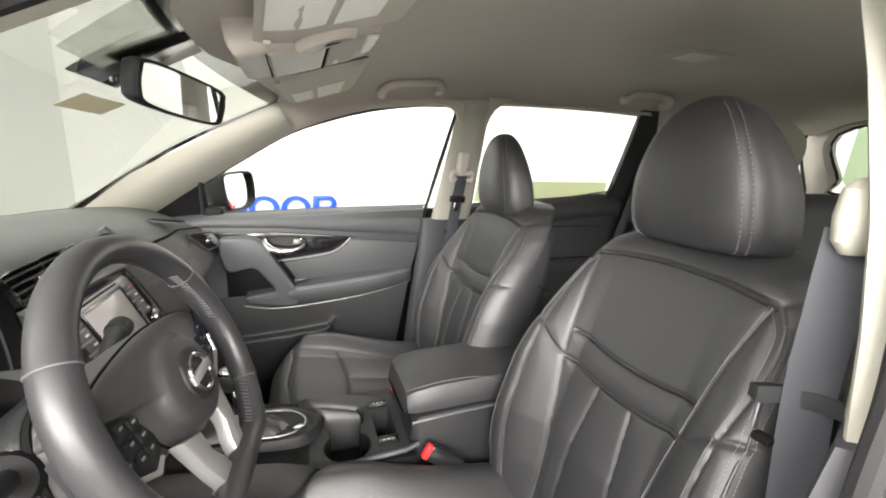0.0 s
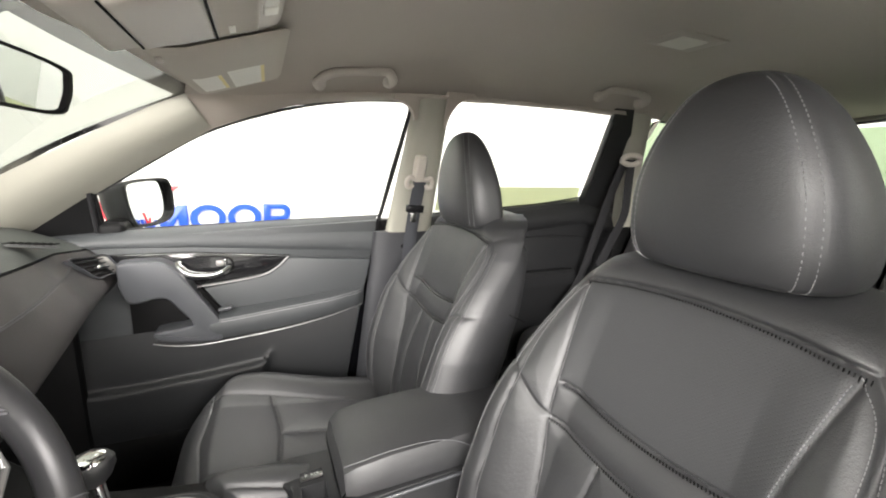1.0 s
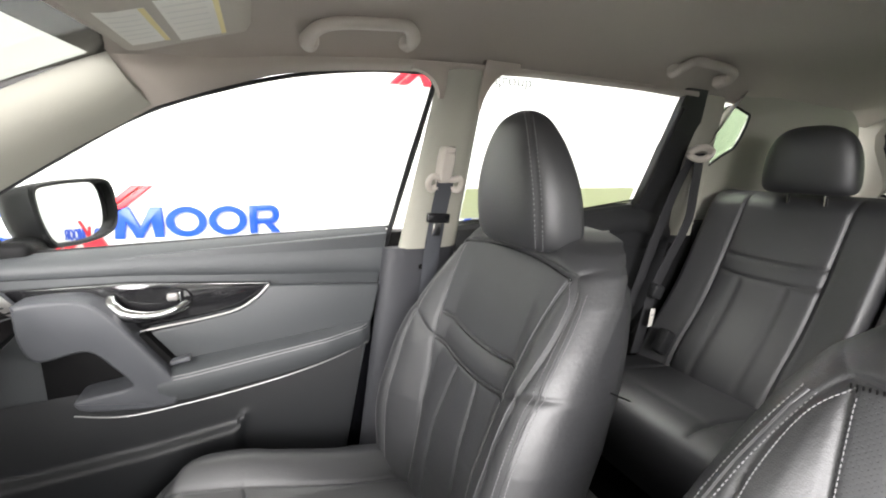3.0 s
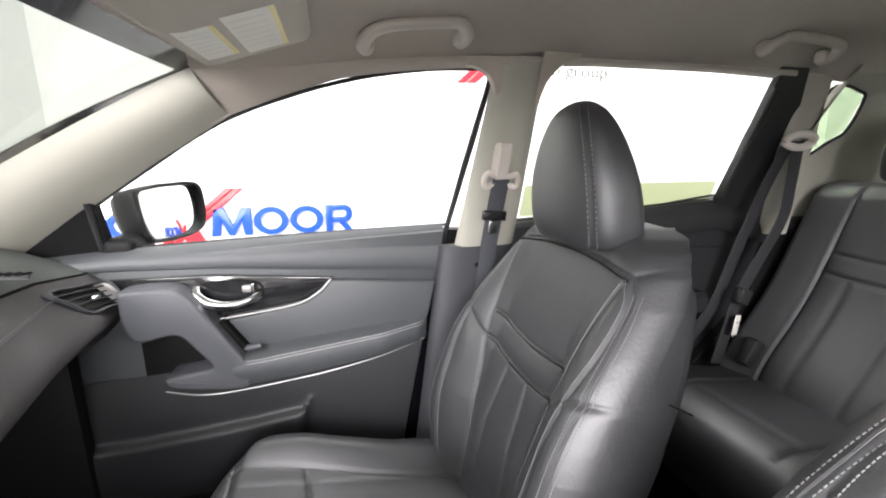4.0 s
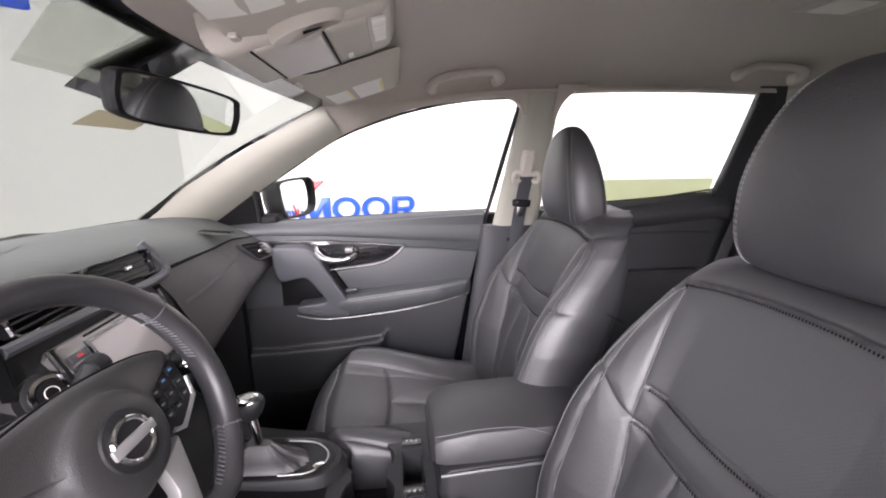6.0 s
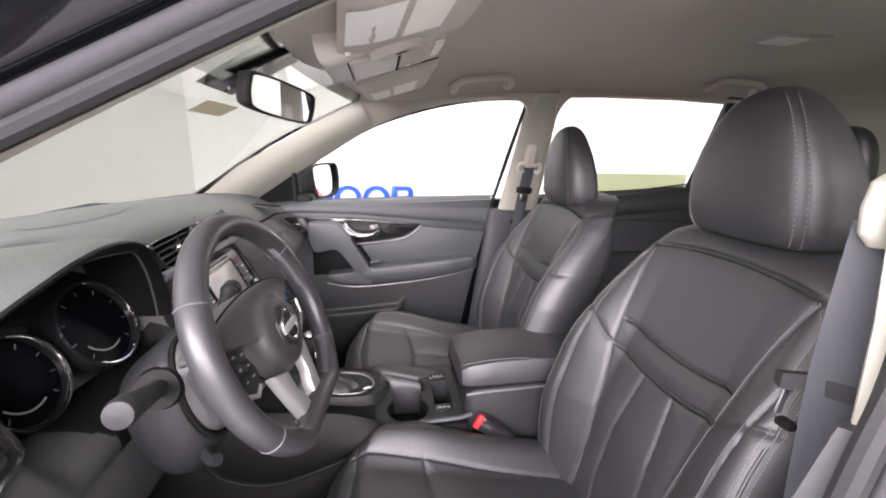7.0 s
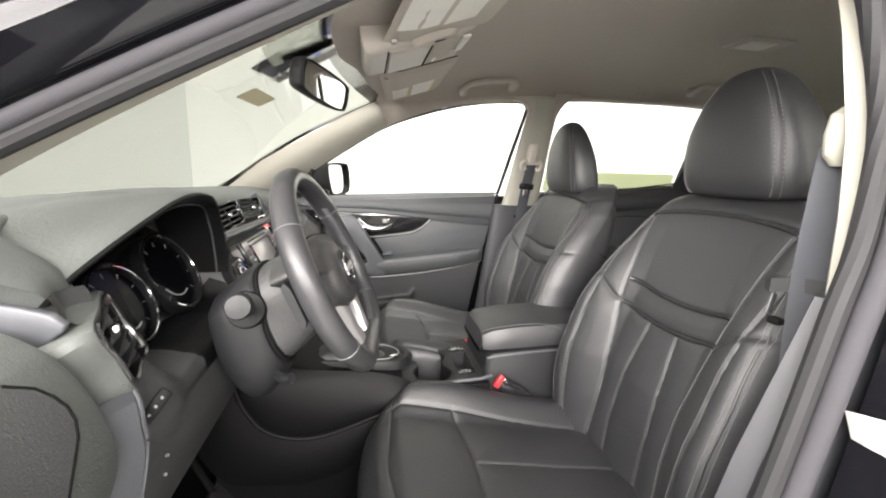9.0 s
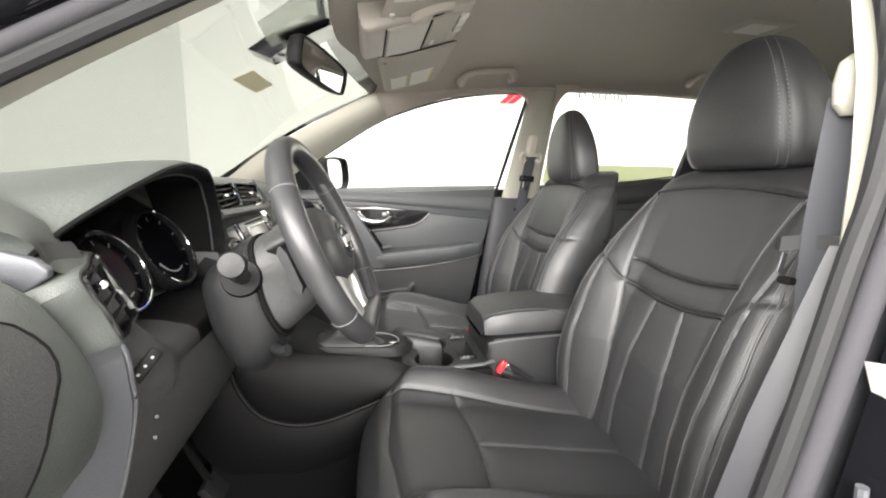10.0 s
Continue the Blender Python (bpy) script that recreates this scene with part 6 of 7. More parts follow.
# ---------------------------------------------------------------- steering wheel and column
wheel = thing("steering_wheel", "black leather steering wheel with silver lower spoke and buttons", "steering wheel")
WM = facing((0.140, -0.352, 1.064), Vector((math.cos(radians(23.8)), -0.08, math.sin(radians(23.8)))))


def rim_r(t):
    """The rim's middle line is round, flattened at the bottom."""
    c, s = math.cos(t), math.sin(t)
    r = 0.175 + 0.006 * c * c
    return r if s > -0.80 else min(r, 0.152 / -s if -s > 0 else r)


def rim_ring(t):
    c, s = math.cos(t), math.sin(t)
    r = rim_r(t)
    thumb = 0.0018 * math.exp(-((math.sin(t) - 0.35) / 0.25) ** 2)
    return [WM @ Vector(((r + (0.0175 + thumb) * math.cos(a)) * c, (r + (0.0175 + thumb) * math.cos(a)) * s, 0.0200 * math.sin(a))) for a in np.linspace(0, 2 * math.pi, 18, endpoint=False)]


ts = np.linspace(0, 2 * math.pi, 121)
part("rim", loft([rim_ring(t) for t in ts], False), RIMLEATHER, wheel, "black leather rim")
for t in (radians(33), radians(147), radians(-33), radians(213)):
    part("rim_seam", tube([p + (p - WM @ Vector((rim_r(t) * math.cos(t), rim_r(t) * math.sin(t), 0))) * 0.01 for p in rim_ring(t)], 0.0012, 5, True), DARKTHREAD, wheel, "seam across the rim")
part("rim_stitching", join(*[moved(box((0, 0, 0), (0.0030, 0.0022, 0.0120), 0.0008, (0, 0, 0), 1), WM @ Matrix.Rotation(t, 4, "Z") @ Matrix.Translation((rim_r(t) - 0.0178, 0, 0.003)) @ Matrix.Rotation(0.5, 4, "X")) for t in np.concatenate([np.linspace(radians(6), radians(40), 18), np.linspace(radians(140), radians(174), 18), np.linspace(radians(-33), radians(-60), 14), np.linspace(radians(213), radians(240), 14)])]), DARKTHREAD, wheel, "dark inner stitching", 30)
wheel.children[-1]["kind"] = "stuff"
HM = WM @ Matrix.Translation((0, 0, -0.018))
WING = [(0, 0.070), (0.05, 0.067), (0.10, 0.060), (0.138, 0.048), (0.147, 0.036), (0.122, 0.026), (0.096, 0.014), (0.083, -0.012), (0.070, -0.044), (0.045, -0.069)]
wing = [(p[0], p[1]) for p in smooth(WING + [(0, -0.080)] + [(-x, y) for x, y in WING[:0:-1]], 5, True)]
pad = [(0.064 * math.sin(a), -0.008 + 0.058 * math.cos(a)) for a in (math.atan2(x, y + 0.008) for x, y in wing)]


def cover_ring(h, mix, s=1.0):
    return [HM @ Vector((s * (a * (1 - mix) + c * mix), -0.008 + s * (b * (1 - mix) + d * mix + 0.008), h)) for (a, b), (c, d) in zip(wing, pad)]


part("airbag_cover", loft([cover_ring(-0.045, 0, 0.94), cover_ring(-0.006, 0, 1.0), cover_ring(0.001, 0, 0.995), cover_ring(0.005, 0, 0.975), cover_ring(0.010, 0.25), cover_ring(0.0145, 0.55), cover_ring(0.019, 0.85), cover_ring(0.024, 1.0, 1.02), cover_ring(0.030, 1.0, 0.96), cover_ring(0.034, 1.0, 0.86), cover_ring(0.0365, 1.0, 0.65), cover_ring(0.0375, 1.0, 0.3), cover_ring(0.0375, 1.0, 0.02)]), HUBSATIN, wheel, "black airbag cover with a raised round pad", 50)
part("cover_joint", tube([HM @ Vector((x * 1.004, y * 1.004, -0.001)) for x, y in wing], 0.0018, 6, True), DARK, wheel, "dark joint round the airbag cover")
part("emblem_disc", turned([(0.036, 0.034), (0.034, 0.0395), (0.031, 0.0400), (0.001, 0.0400)], HM @ Matrix.Translation((0, -0.006, 0)), 36), PLASTIC, wheel, "dark round emblem field")
emb = part("emblem_ring", tube([HM @ Vector((0.0245 * math.cos(t), -0.006 + 0.023 * math.sin(t), 0.0415)) for t in np.linspace(0, 2 * math.pi, 40, endpoint=False)], 0.0032, 8, True), CHROME, wheel, "chrome emblem ring")
part("emblem_bar", moved(box((0, -0.006, 0.0425), (0.060, 0.0125, 0.005), 0.002), HM), SILVER, wheel, "silver emblem bar")
for s in (-1, 1):
    part("spoke", loft([[HM @ Vector((s * x, y, h)) for y, h in ((w, -0.012 + dz), (w * 0.6, -0.007 + dz), (-w * 0.9, -0.008 + dz), (-w * 1.2, -0.014 + dz), (-w, -0.024), (w * 0.8, -0.024))] for x, w, dz in ((0.070, 0.036, 0.006), (0.11, 0.031, 0.004), (0.145, 0.030, 0.0), (0.166, 0.034, -0.004))]), PLASTIC, wheel, "black spoke")
    pod = part("button_pod", moved(prism([(p[0], p[1]) for p in smooth([(s * 0.082, 0.010), (s * 0.112, 0.024), (s * 0.144, 0.032), (s * 0.152, 0.004), (s * 0.144, -0.030), (s * 0.104, -0.052), (s * 0.076, -0.036)], 3, True)], -0.014, 0.004, "z", 0.003), HM), PLASTIC, wheel, "black button pod")
    for k, (bx, by) in enumerate((bx - 0.006, by) for bx, by in ((0.100, 0.006), (0.120, 0.012), (0.140, 0.018), (0.099, -0.012), (0.120, -0.008), (0.142, -0.002), (0.100, -0.029), (0.120, -0.028), (0.140, -0.020))):
        part("button", moved(box((s * bx, by, 0.0045), (0.0155, 0.013, 0.0040), 0.0016), HM), PLASTIC, pod)
        part("button_mark", moved(box((s * bx, by, 0.0066), (0.0065, 0.0028, 0.0005), 0), HM), BUTTONBLUE if (s > 0 and k in (1, 2)) else SIGNGREY, pod)
    part("pod_trim", tube([HM @ Vector(p) for p in ((s * 0.154, -0.004, 0.003), (s * 0.147, -0.032, 0.004), (s * 0.105, -0.055, 0.004), (s * 0.088, -0.048, 0.003))], 0.0036, 8), SILVER, wheel, "silver trim under the buttons")
    # lower spoke: two legs of satin silver
    leg = [(s * 0.030, -0.066), (s * 0.074, -0.050), (s * 0.060, -0.105), (s * 0.046, -0.150), (s * 0.010, -0.152), (s * 0.016, -0.120), (s * 0.030, -0.098)]
    part("lower_spoke", moved(prism(leg, 0.0, 0.020, "z", 0.005), HM), SILVER, wheel, "satin silver lower spoke leg")
part("lower_spoke_core", moved(prism([(-0.045, -0.145), (0.045, -0.145), (0.035, -0.166), (-0.035, -0.166)], -0.008, 0.016, "z", 0.005), HM), SILVERPAINT, wheel, "silver-grey foot of the lower spoke")

column = thing("steering_column", "black steering column shroud with a stalk on each side", "steering column")


def column_ring(t, w, hu, hd):
    c = np.array([0.105, -0.355, 1.043]) * (1 - t) + np.array([-0.045, -0.36, 0.985]) * t
    return [(c[0] - 0.3 * (hd if math.sin(a) < 0 else hu) * math.sin(a), c[1] + w * math.copysign(abs(math.cos(a)) ** 0.7, math.cos(a)), c[2] + (hu if math.sin(a) > 0 else hd) * math.copysign(abs(math.sin(a)) ** 0.7, math.sin(a))) for a in np.linspace(0, 2 * math.pi, 48, endpoint=False)]


part("shroud", loft([column_ring(*r) for r in ((0.50, 0.080, 0.052, 0.100), (0.50, 0.089, 0.060, 0.114), (0.53, 0.093, 0.062, 0.121), (0.65, 0.096, 0.059, 0.138), (0.8, 0.096, 0.050, 0.150), (0.94, 0.090, 0.042, 0.146), (1.0, 0.080, 0.032, 0.136))]), PLASTIC, column, "black moulded shroud")
part("wheel_boss", loft([column_ring(*r) for r in ((0.62, 0.078, 0.050, 0.096), (0.47, 0.082, 0.055, 0.098), (0.44, 0.086, 0.058, 0.102), (0.25, 0.084, 0.062, 0.090), (0.08, 0.078, 0.062, 0.078), (-0.04, 0.070, 0.058, 0.066), (-0.12, 0.055, 0.046, 0.052))]), MIDPLASTIC, column, "satin black boss behind the wheel")
part("shroud_gap", tube(column_ring(0.475, 0.086, 0.058, 0.108), 0.004, 6, True), DARK, column, "dark joint of the shroud")
for s, y0, y1, z1 in ((-1, -0.432, -0.566, 1.066), (1, -0.275, -0.190, 1.075)):
    part("stalk", tube([(0.012, y0, 1.020), (0.018, y0 + (y1 - y0) * 0.35, 1.034), (0.036 if s < 0 else 0.025, y1, z1)], [0.011, 0.012, 0.0165], 18), PLASTIC, column, "black control stalk")
    part("stalk_collar", tube([(0.010, y0, 1.018), (0.013, y0 + (y1 - y0) * 0.18, 1.025)], [0.034, 0.027], 24), LOWPLASTIC, column, "round stalk collar")
    part("stalk_end", turned([(0.0165, -0.012), (0.0170, 0.004), (0.0150, 0.010), (0.001, 0.012)], facing((0.036 if s < 0 else 0.025, y1, z1), (0.12, s * 0.97, 0.2)), 28), PLASTIC, column, "stalk end cap")
part("tilt_lever", tube(smooth([(0.03, -0.40, 0.905), (0.06, -0.44, 0.90), (0.075, -0.45, 0.905)], 5), 0.009, 8), PLASTIC, column, "black tilt lever")

# ---------------------------------------------------------------- centre console
console = thing("centre_console", "black centre console with cup holders and gear selector surround", "console")
rings = []
for x, y0, y1, zt in ((-0.16, -0.145, 0.215, 0.88), (-0.06, -0.140, 0.210, 0.83), (0.02, -0.130, 0.195, 0.765), (0.10, -0.120, 0.180, 0.722), (0.20, -0.115, 0.172, 0.708), (0.29, -0.112, 0.168, 0.696)):
    rings.append([(x, y0 - 0.01, 0.36), (x, y0 - 0.012, 0.52), (x, y0 - 0.004, zt - 0.05), (x, y0 + 0.008, zt - 0.015), (x, y0 + 0.025, zt), (x, y1 - 0.025, zt), (x, y1 - 0.008, zt - 0.015), (x, y1 + 0.004, zt - 0.05), (x, y1 + 0.012, 0.52), (x, y1 + 0.01, 0.36)])
# Console sides use the darkened black, so footwell shade is painted in.
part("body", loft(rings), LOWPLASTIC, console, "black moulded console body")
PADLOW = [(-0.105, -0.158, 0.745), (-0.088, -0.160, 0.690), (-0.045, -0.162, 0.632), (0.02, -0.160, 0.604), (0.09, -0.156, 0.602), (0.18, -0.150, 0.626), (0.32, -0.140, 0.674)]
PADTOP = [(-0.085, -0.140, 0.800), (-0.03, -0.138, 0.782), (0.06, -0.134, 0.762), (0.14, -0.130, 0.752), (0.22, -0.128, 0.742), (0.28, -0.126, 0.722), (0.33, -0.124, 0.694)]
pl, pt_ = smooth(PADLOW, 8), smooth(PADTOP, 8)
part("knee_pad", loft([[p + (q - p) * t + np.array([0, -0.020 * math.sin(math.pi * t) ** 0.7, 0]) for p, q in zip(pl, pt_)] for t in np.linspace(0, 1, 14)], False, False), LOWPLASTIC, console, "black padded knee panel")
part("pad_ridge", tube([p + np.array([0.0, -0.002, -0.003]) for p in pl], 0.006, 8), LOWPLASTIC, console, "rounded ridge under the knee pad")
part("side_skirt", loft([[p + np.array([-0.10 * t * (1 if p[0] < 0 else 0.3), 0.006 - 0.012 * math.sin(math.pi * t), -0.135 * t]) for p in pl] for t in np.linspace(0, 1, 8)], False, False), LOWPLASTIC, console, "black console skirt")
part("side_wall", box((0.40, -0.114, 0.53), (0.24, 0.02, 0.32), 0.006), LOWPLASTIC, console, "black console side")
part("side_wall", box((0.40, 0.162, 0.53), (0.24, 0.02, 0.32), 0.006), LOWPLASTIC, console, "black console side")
CX, CY = 0.374, -0.005


def ray_rect(t, x0, x1, y0, y1):
    c, d = math.cos(t), math.sin(t)
    kx = ((x1 if c > 0 else x0) - CX) / c if abs(c) > 1e-6 else 9
    ky = ((y1 if d > 0 else y0) - CY) / d if abs(d) > 1e-6 else 9
    return min(kx, ky)


def ray_eight(t):
    """The edge of two joined round cups, seen from the middle."""
    c, d = math.cos(t), math.sin(t)
    best = 0.037
    for yo in (-0.050, 0.050):
        q = d * yo
        disc = q * q - (yo * yo - 0.0515**2)
        if disc > 0:
            best = max(best, q + math.sqrt(disc))
    return best


turns = [2 * math.pi * k / 96 + 0.001 for k in range(96)]


def cup_ring(s, z):
    return [(CX + s * ray_eight(t) * math.cos(t), CY + s * ray_eight(t) * math.sin(t), z) for t in turns]


def tray_ring(g, z):
    return [(CX + ray_rect(t, 0.282 - g, 0.440 + g, -0.108 - g, 0.160 + g) * math.cos(t), CY + ray_rect(t, 0.282 - g, 0.440 + g, -0.108 - g, 0.160 + g) * math.sin(t), z) for t in turns]


part("cup_tray", loft([tray_ring(0.004, 0.60), tray_ring(0.003, 0.690), tray_ring(0, 0.695), cup_ring(1.05, 0.697), cup_ring(1.0, 0.692)], False), PLASTIC, console, "black cup holder tray")
part("cup_holder", loft([cup_ring(1.0, 0.6925), cup_ring(0.985, 0.66), cup_ring(0.95, 0.60), cup_ring(0.05, 0.598)], False), LOWPLASTIC, console, "deep double cup holder")
part("tray_edge", tube([(0.29, -0.109, 0.6905), (0.40, -0.110, 0.6915), (0.50, -0.106, 0.695), (0.53, -0.100, 0.70)], 0.0055, 8), GREYPLASTIC, console, "satin edge of the tray")
part("bin", loft([[(0.438, -0.110, 0.694), (0.512, -0.104, 0.699), (0.512, 0.155, 0.699), (0.438, 0.160, 0.694)], [(0.444, -0.044, 0.695), (0.491, -0.044, 0.698), (0.491, 0.062, 0.698), (0.444, 0.062, 0.695)], [(0.448, -0.040, 0.62), (0.488, -0.040, 0.62), (0.488, 0.058, 0.62), (0.448, 0.058, 0.62)], [(0.46, 0.0, 0.619), (0.48, 0.0, 0.619), (0.48, 0.02, 0.619), (0.46, 0.02, 0.619)]], False), PLASTIC, console, "small open bin")
for y in (-0.066, 0.086):
    port = part("port_plate", box((0.467, y, 0.6985), (0.046, 0.026, 0.004), 0.001, (0, -4, 0)), PIANO, console, "black port plate")
    for k in range(3):
        part("port_mark", box((0.456 + 0.011 * k, y, 0.7012), (0.005, 0.005, 0.0006), 0, (0, -4, 0)), SIGNGREY, port)
gear = thing("gear_selector", "automatic gear selector with chrome gate and boot", "gear lever")
gm = pose(0.165, 0.03, 0.728, 0, 4, 0)
go = [(p[0], p[1]) for p in smooth([(-0.125, -0.055), (-0.05, -0.062), (0.08, -0.060), (0.125, -0.035), (0.140, 0.0), (0.125, 0.035), (0.08, 0.060), (-0.05, 0.062), (-0.125, 0.055)], 5, True)]
part("plate", moved(loft([[(x * s, y * s, h) for x, y in go] for h, s in ((-0.04, 1.16), (-0.010, 1.13), (0.002, 1.06), (0.003, 0.99), (-0.006, 0.93))]), gm), PLASTIC, gear, "black moulded surround")
part("chrome_gate", moved(tube([(x * 0.86, y * 0.84, 0.003) for x, y in go if x > 0.03], 0.0018, 8, False, 0.7), gm), SILVER, gear, "chrome gate frame")
part("corner_chrome", moved(box((0.104, -0.026, 0.003), (0.024, 0.014, 0.006), 0.002, (0, 0, 40)), gm), CHROME, gear, "chrome corner")
part("boot", moved(loft([[(-0.02 + (x - 0.0) * s * (1 + 0.06 * math.sin(9 * k)), y * s, h) for k, (x, y) in enumerate(go)] for h, s in ((-0.004, 0.70), (0.006, 0.62), (0.012, 0.48), (0.022, 0.34), (0.04, 0.18))]), gm), LEATHER, gear, "pleated leather boot")
part("lever", tube([(0.145, 0.03, 0.77), (0.135, 0.035, 0.84)], 0.010, 12), CHROME, gear, "chrome lever")
part("knob", loft([[(0.13 + 0.002 * h * 50 - 0.0 + rx * math.cos(a), 0.038 + ry * math.sin(a), 0.825 + h) for a in np.linspace(0, 2 * math.pi, 28, endpoint=False)] for h, rx, ry in ((0.0, 0.018, 0.016), (0.012, 0.026, 0.021), (0.03, 0.031, 0.024), (0.042, 0.029, 0.023), (0.050, 0.021, 0.017), (0.053, 0.008, 0.007))]), LEATHER, gear, "black leather knob")
part("knob_cap", loft([[(0.1315 + rx * math.cos(a), 0.038 + ry * math.sin(a), 0.866 + h) for a in np.linspace(0, 2 * math.pi, 28, endpoint=False)] for h, rx, ry in ((0.0, 0.0295, 0.0235), (0.006, 0.0270, 0.0215), (0.011, 0.019, 0.015), (0.013, 0.007, 0.006))]), CHROME, gear, "chrome knob cap")
arm = thing("armrest_box", "black leather armrest box between the front seats", "armrest")


def arm_box_ring(x, z0, z1, y0, y1, r):
    return [(x, y0, z0), (x, y0, z1 - r), (x, y0 + 0.3 * r, z1 - 0.3 * r), (x, y0 + r, z1), (x, y1 - r, z1), (x, y1 - 0.3 * r, z1 - 0.3 * r), (x, y1, z1 - r), (x, y1, z0)]


part("box", loft([arm_box_ring(x, 0.36, z, -0.085 + d, 0.140 - d, 0.02) for x, z, d in ((0.512, 0.70, 0.012), (0.520, 0.742, 0.004), (0.54, 0.757, 0.0), (0.70, 0.765, 0.0), (0.90, 0.770, 0.0), (0.93, 0.75, 0.004))]), PLASTIC, arm, "black moulded box")
part("lid", loft([arm_box_ring(x, 0.762 + 0.03 * (x - 0.5), z, -0.078 + d, 0.135 - d, 0.035) for x, z, d in ((0.503, 0.785, 0.02), (0.510, 0.808, 0.008), (0.53, 0.822, 0.0), (0.60, 0.832, -0.002), (0.75, 0.836, -0.002), (0.88, 0.832, 0.0), (0.915, 0.82, 0.006), (0.925, 0.80, 0.014))]), LEATHER, arm, "padded leather lid")
part("lid_piping", tube(smooth([(0.512, -0.050, 0.806), (0.535, -0.062, 0.818), (0.60, -0.066, 0.828), (0.68, -0.070, 0.829), (0.735, -0.078, 0.815), (0.762, -0.082, 0.79), (0.768, -0.082, 0.772)], 6), 0.0012, 6), DARKTHREAD, arm, "pale piping line")
part("box_lip", tube(smooth([(0.520, -0.082, 0.742), (0.60, -0.0875, 0.752), (0.75, -0.0875, 0.758), (0.9, -0.0875, 0.762)], 6), 0.003, 6), GREYPLASTIC, arm, "satin lip")

# ---------------------------------------------------------------- overhead
oc = thing("overhead_console", "greige overhead console with glasses holder and map lamp", "overhead console")


def over(x, y, off=0.0):
    return (x, y, head_z(x, y) - off)


def over_plate(x0, x1, y0, y1, thick, r=0.02, n=8):
    """A rounded slab hung under the headliner."""
    def edge(u, v):
        return thick * (1 - max(abs(2 * u - 1) ** 8, abs(2 * v - 1) ** 8)) ** 0.5 if max(abs(2 * u - 1), abs(2 * v - 1)) < 1 else 0.0
    return grid(lambda u, v: over(x0 + (x1 - x0) * u, y0 + (y1 - y0) * v, -0.006 + edge(u, v)), np.linspace(0, 1, 25), np.linspace(0, 1, 21))


def con_z(x):
    return 1.505 + 0.30 * (x - 0.25)


def con_slab(x0, x1, y0, y1, drop, deep):
    """A slab with rounded rims, deep metres thick, its underside drop metres under the console's plane."""
    def f(u, v):
        e = max(abs(2 * u - 1) ** 14, abs(2 * v - 1) ** 14)
        x = x0 + (x1 - x0) * u
        return (x, y0 + (y1 - y0) * v, con_z(x) - drop + deep * (1 - math.sqrt(max(0.0, 1 - e))))
    ease = [0.5 - 0.5 * math.cos(math.pi * k / 36) for k in range(37)]
    return grid(f, ease, ease)


part("body", con_slab(0.185, 0.462, -0.122, 0.135, 0.0, 0.075), OVERHEAD, oc, "greige moulded console body")
part("glasses_holder", con_slab(0.252, 0.350, -0.100, 0.112, 0.006, 0.008), OVERHEAD, oc, "greige glasses holder lid")
part("lamp_panel", con_slab(0.355, 0.416, -0.100, 0.112, 0.004, 0.006), VISOR, oc, "darker greige lamp panel")
part("holder_joint", tube([(x, y, con_z(x) - 0.003) for x, y in ((0.3525, -0.10), (0.3525, 0.0), (0.3525, 0.112))], 0.002, 6), DARK, oc, "dark joint")
part("holder_joint", tube([(x, y, con_z(x) - 0.0005) for x, y in ((0.249, -0.10), (0.249, 0.0), (0.249, 0.112))], 0.0018, 6), DARK, oc, "dark joint")
part("panel_mark", box((0.377, 0.070, con_z(0.377) - 0.0045), (0.010, 0.036, 0.002), 0.0005, (0, -17, 0)), LABEL, oc, "small pale mark")
for k in range(3):
    part("lamp_switch", box((0.432, -0.075 + 0.040 * k, con_z(0.432) - 0.003), (0.022, 0.034, 0.008), 0.003, (0, -17, 0)), LABEL, oc, "pale lamp switch")

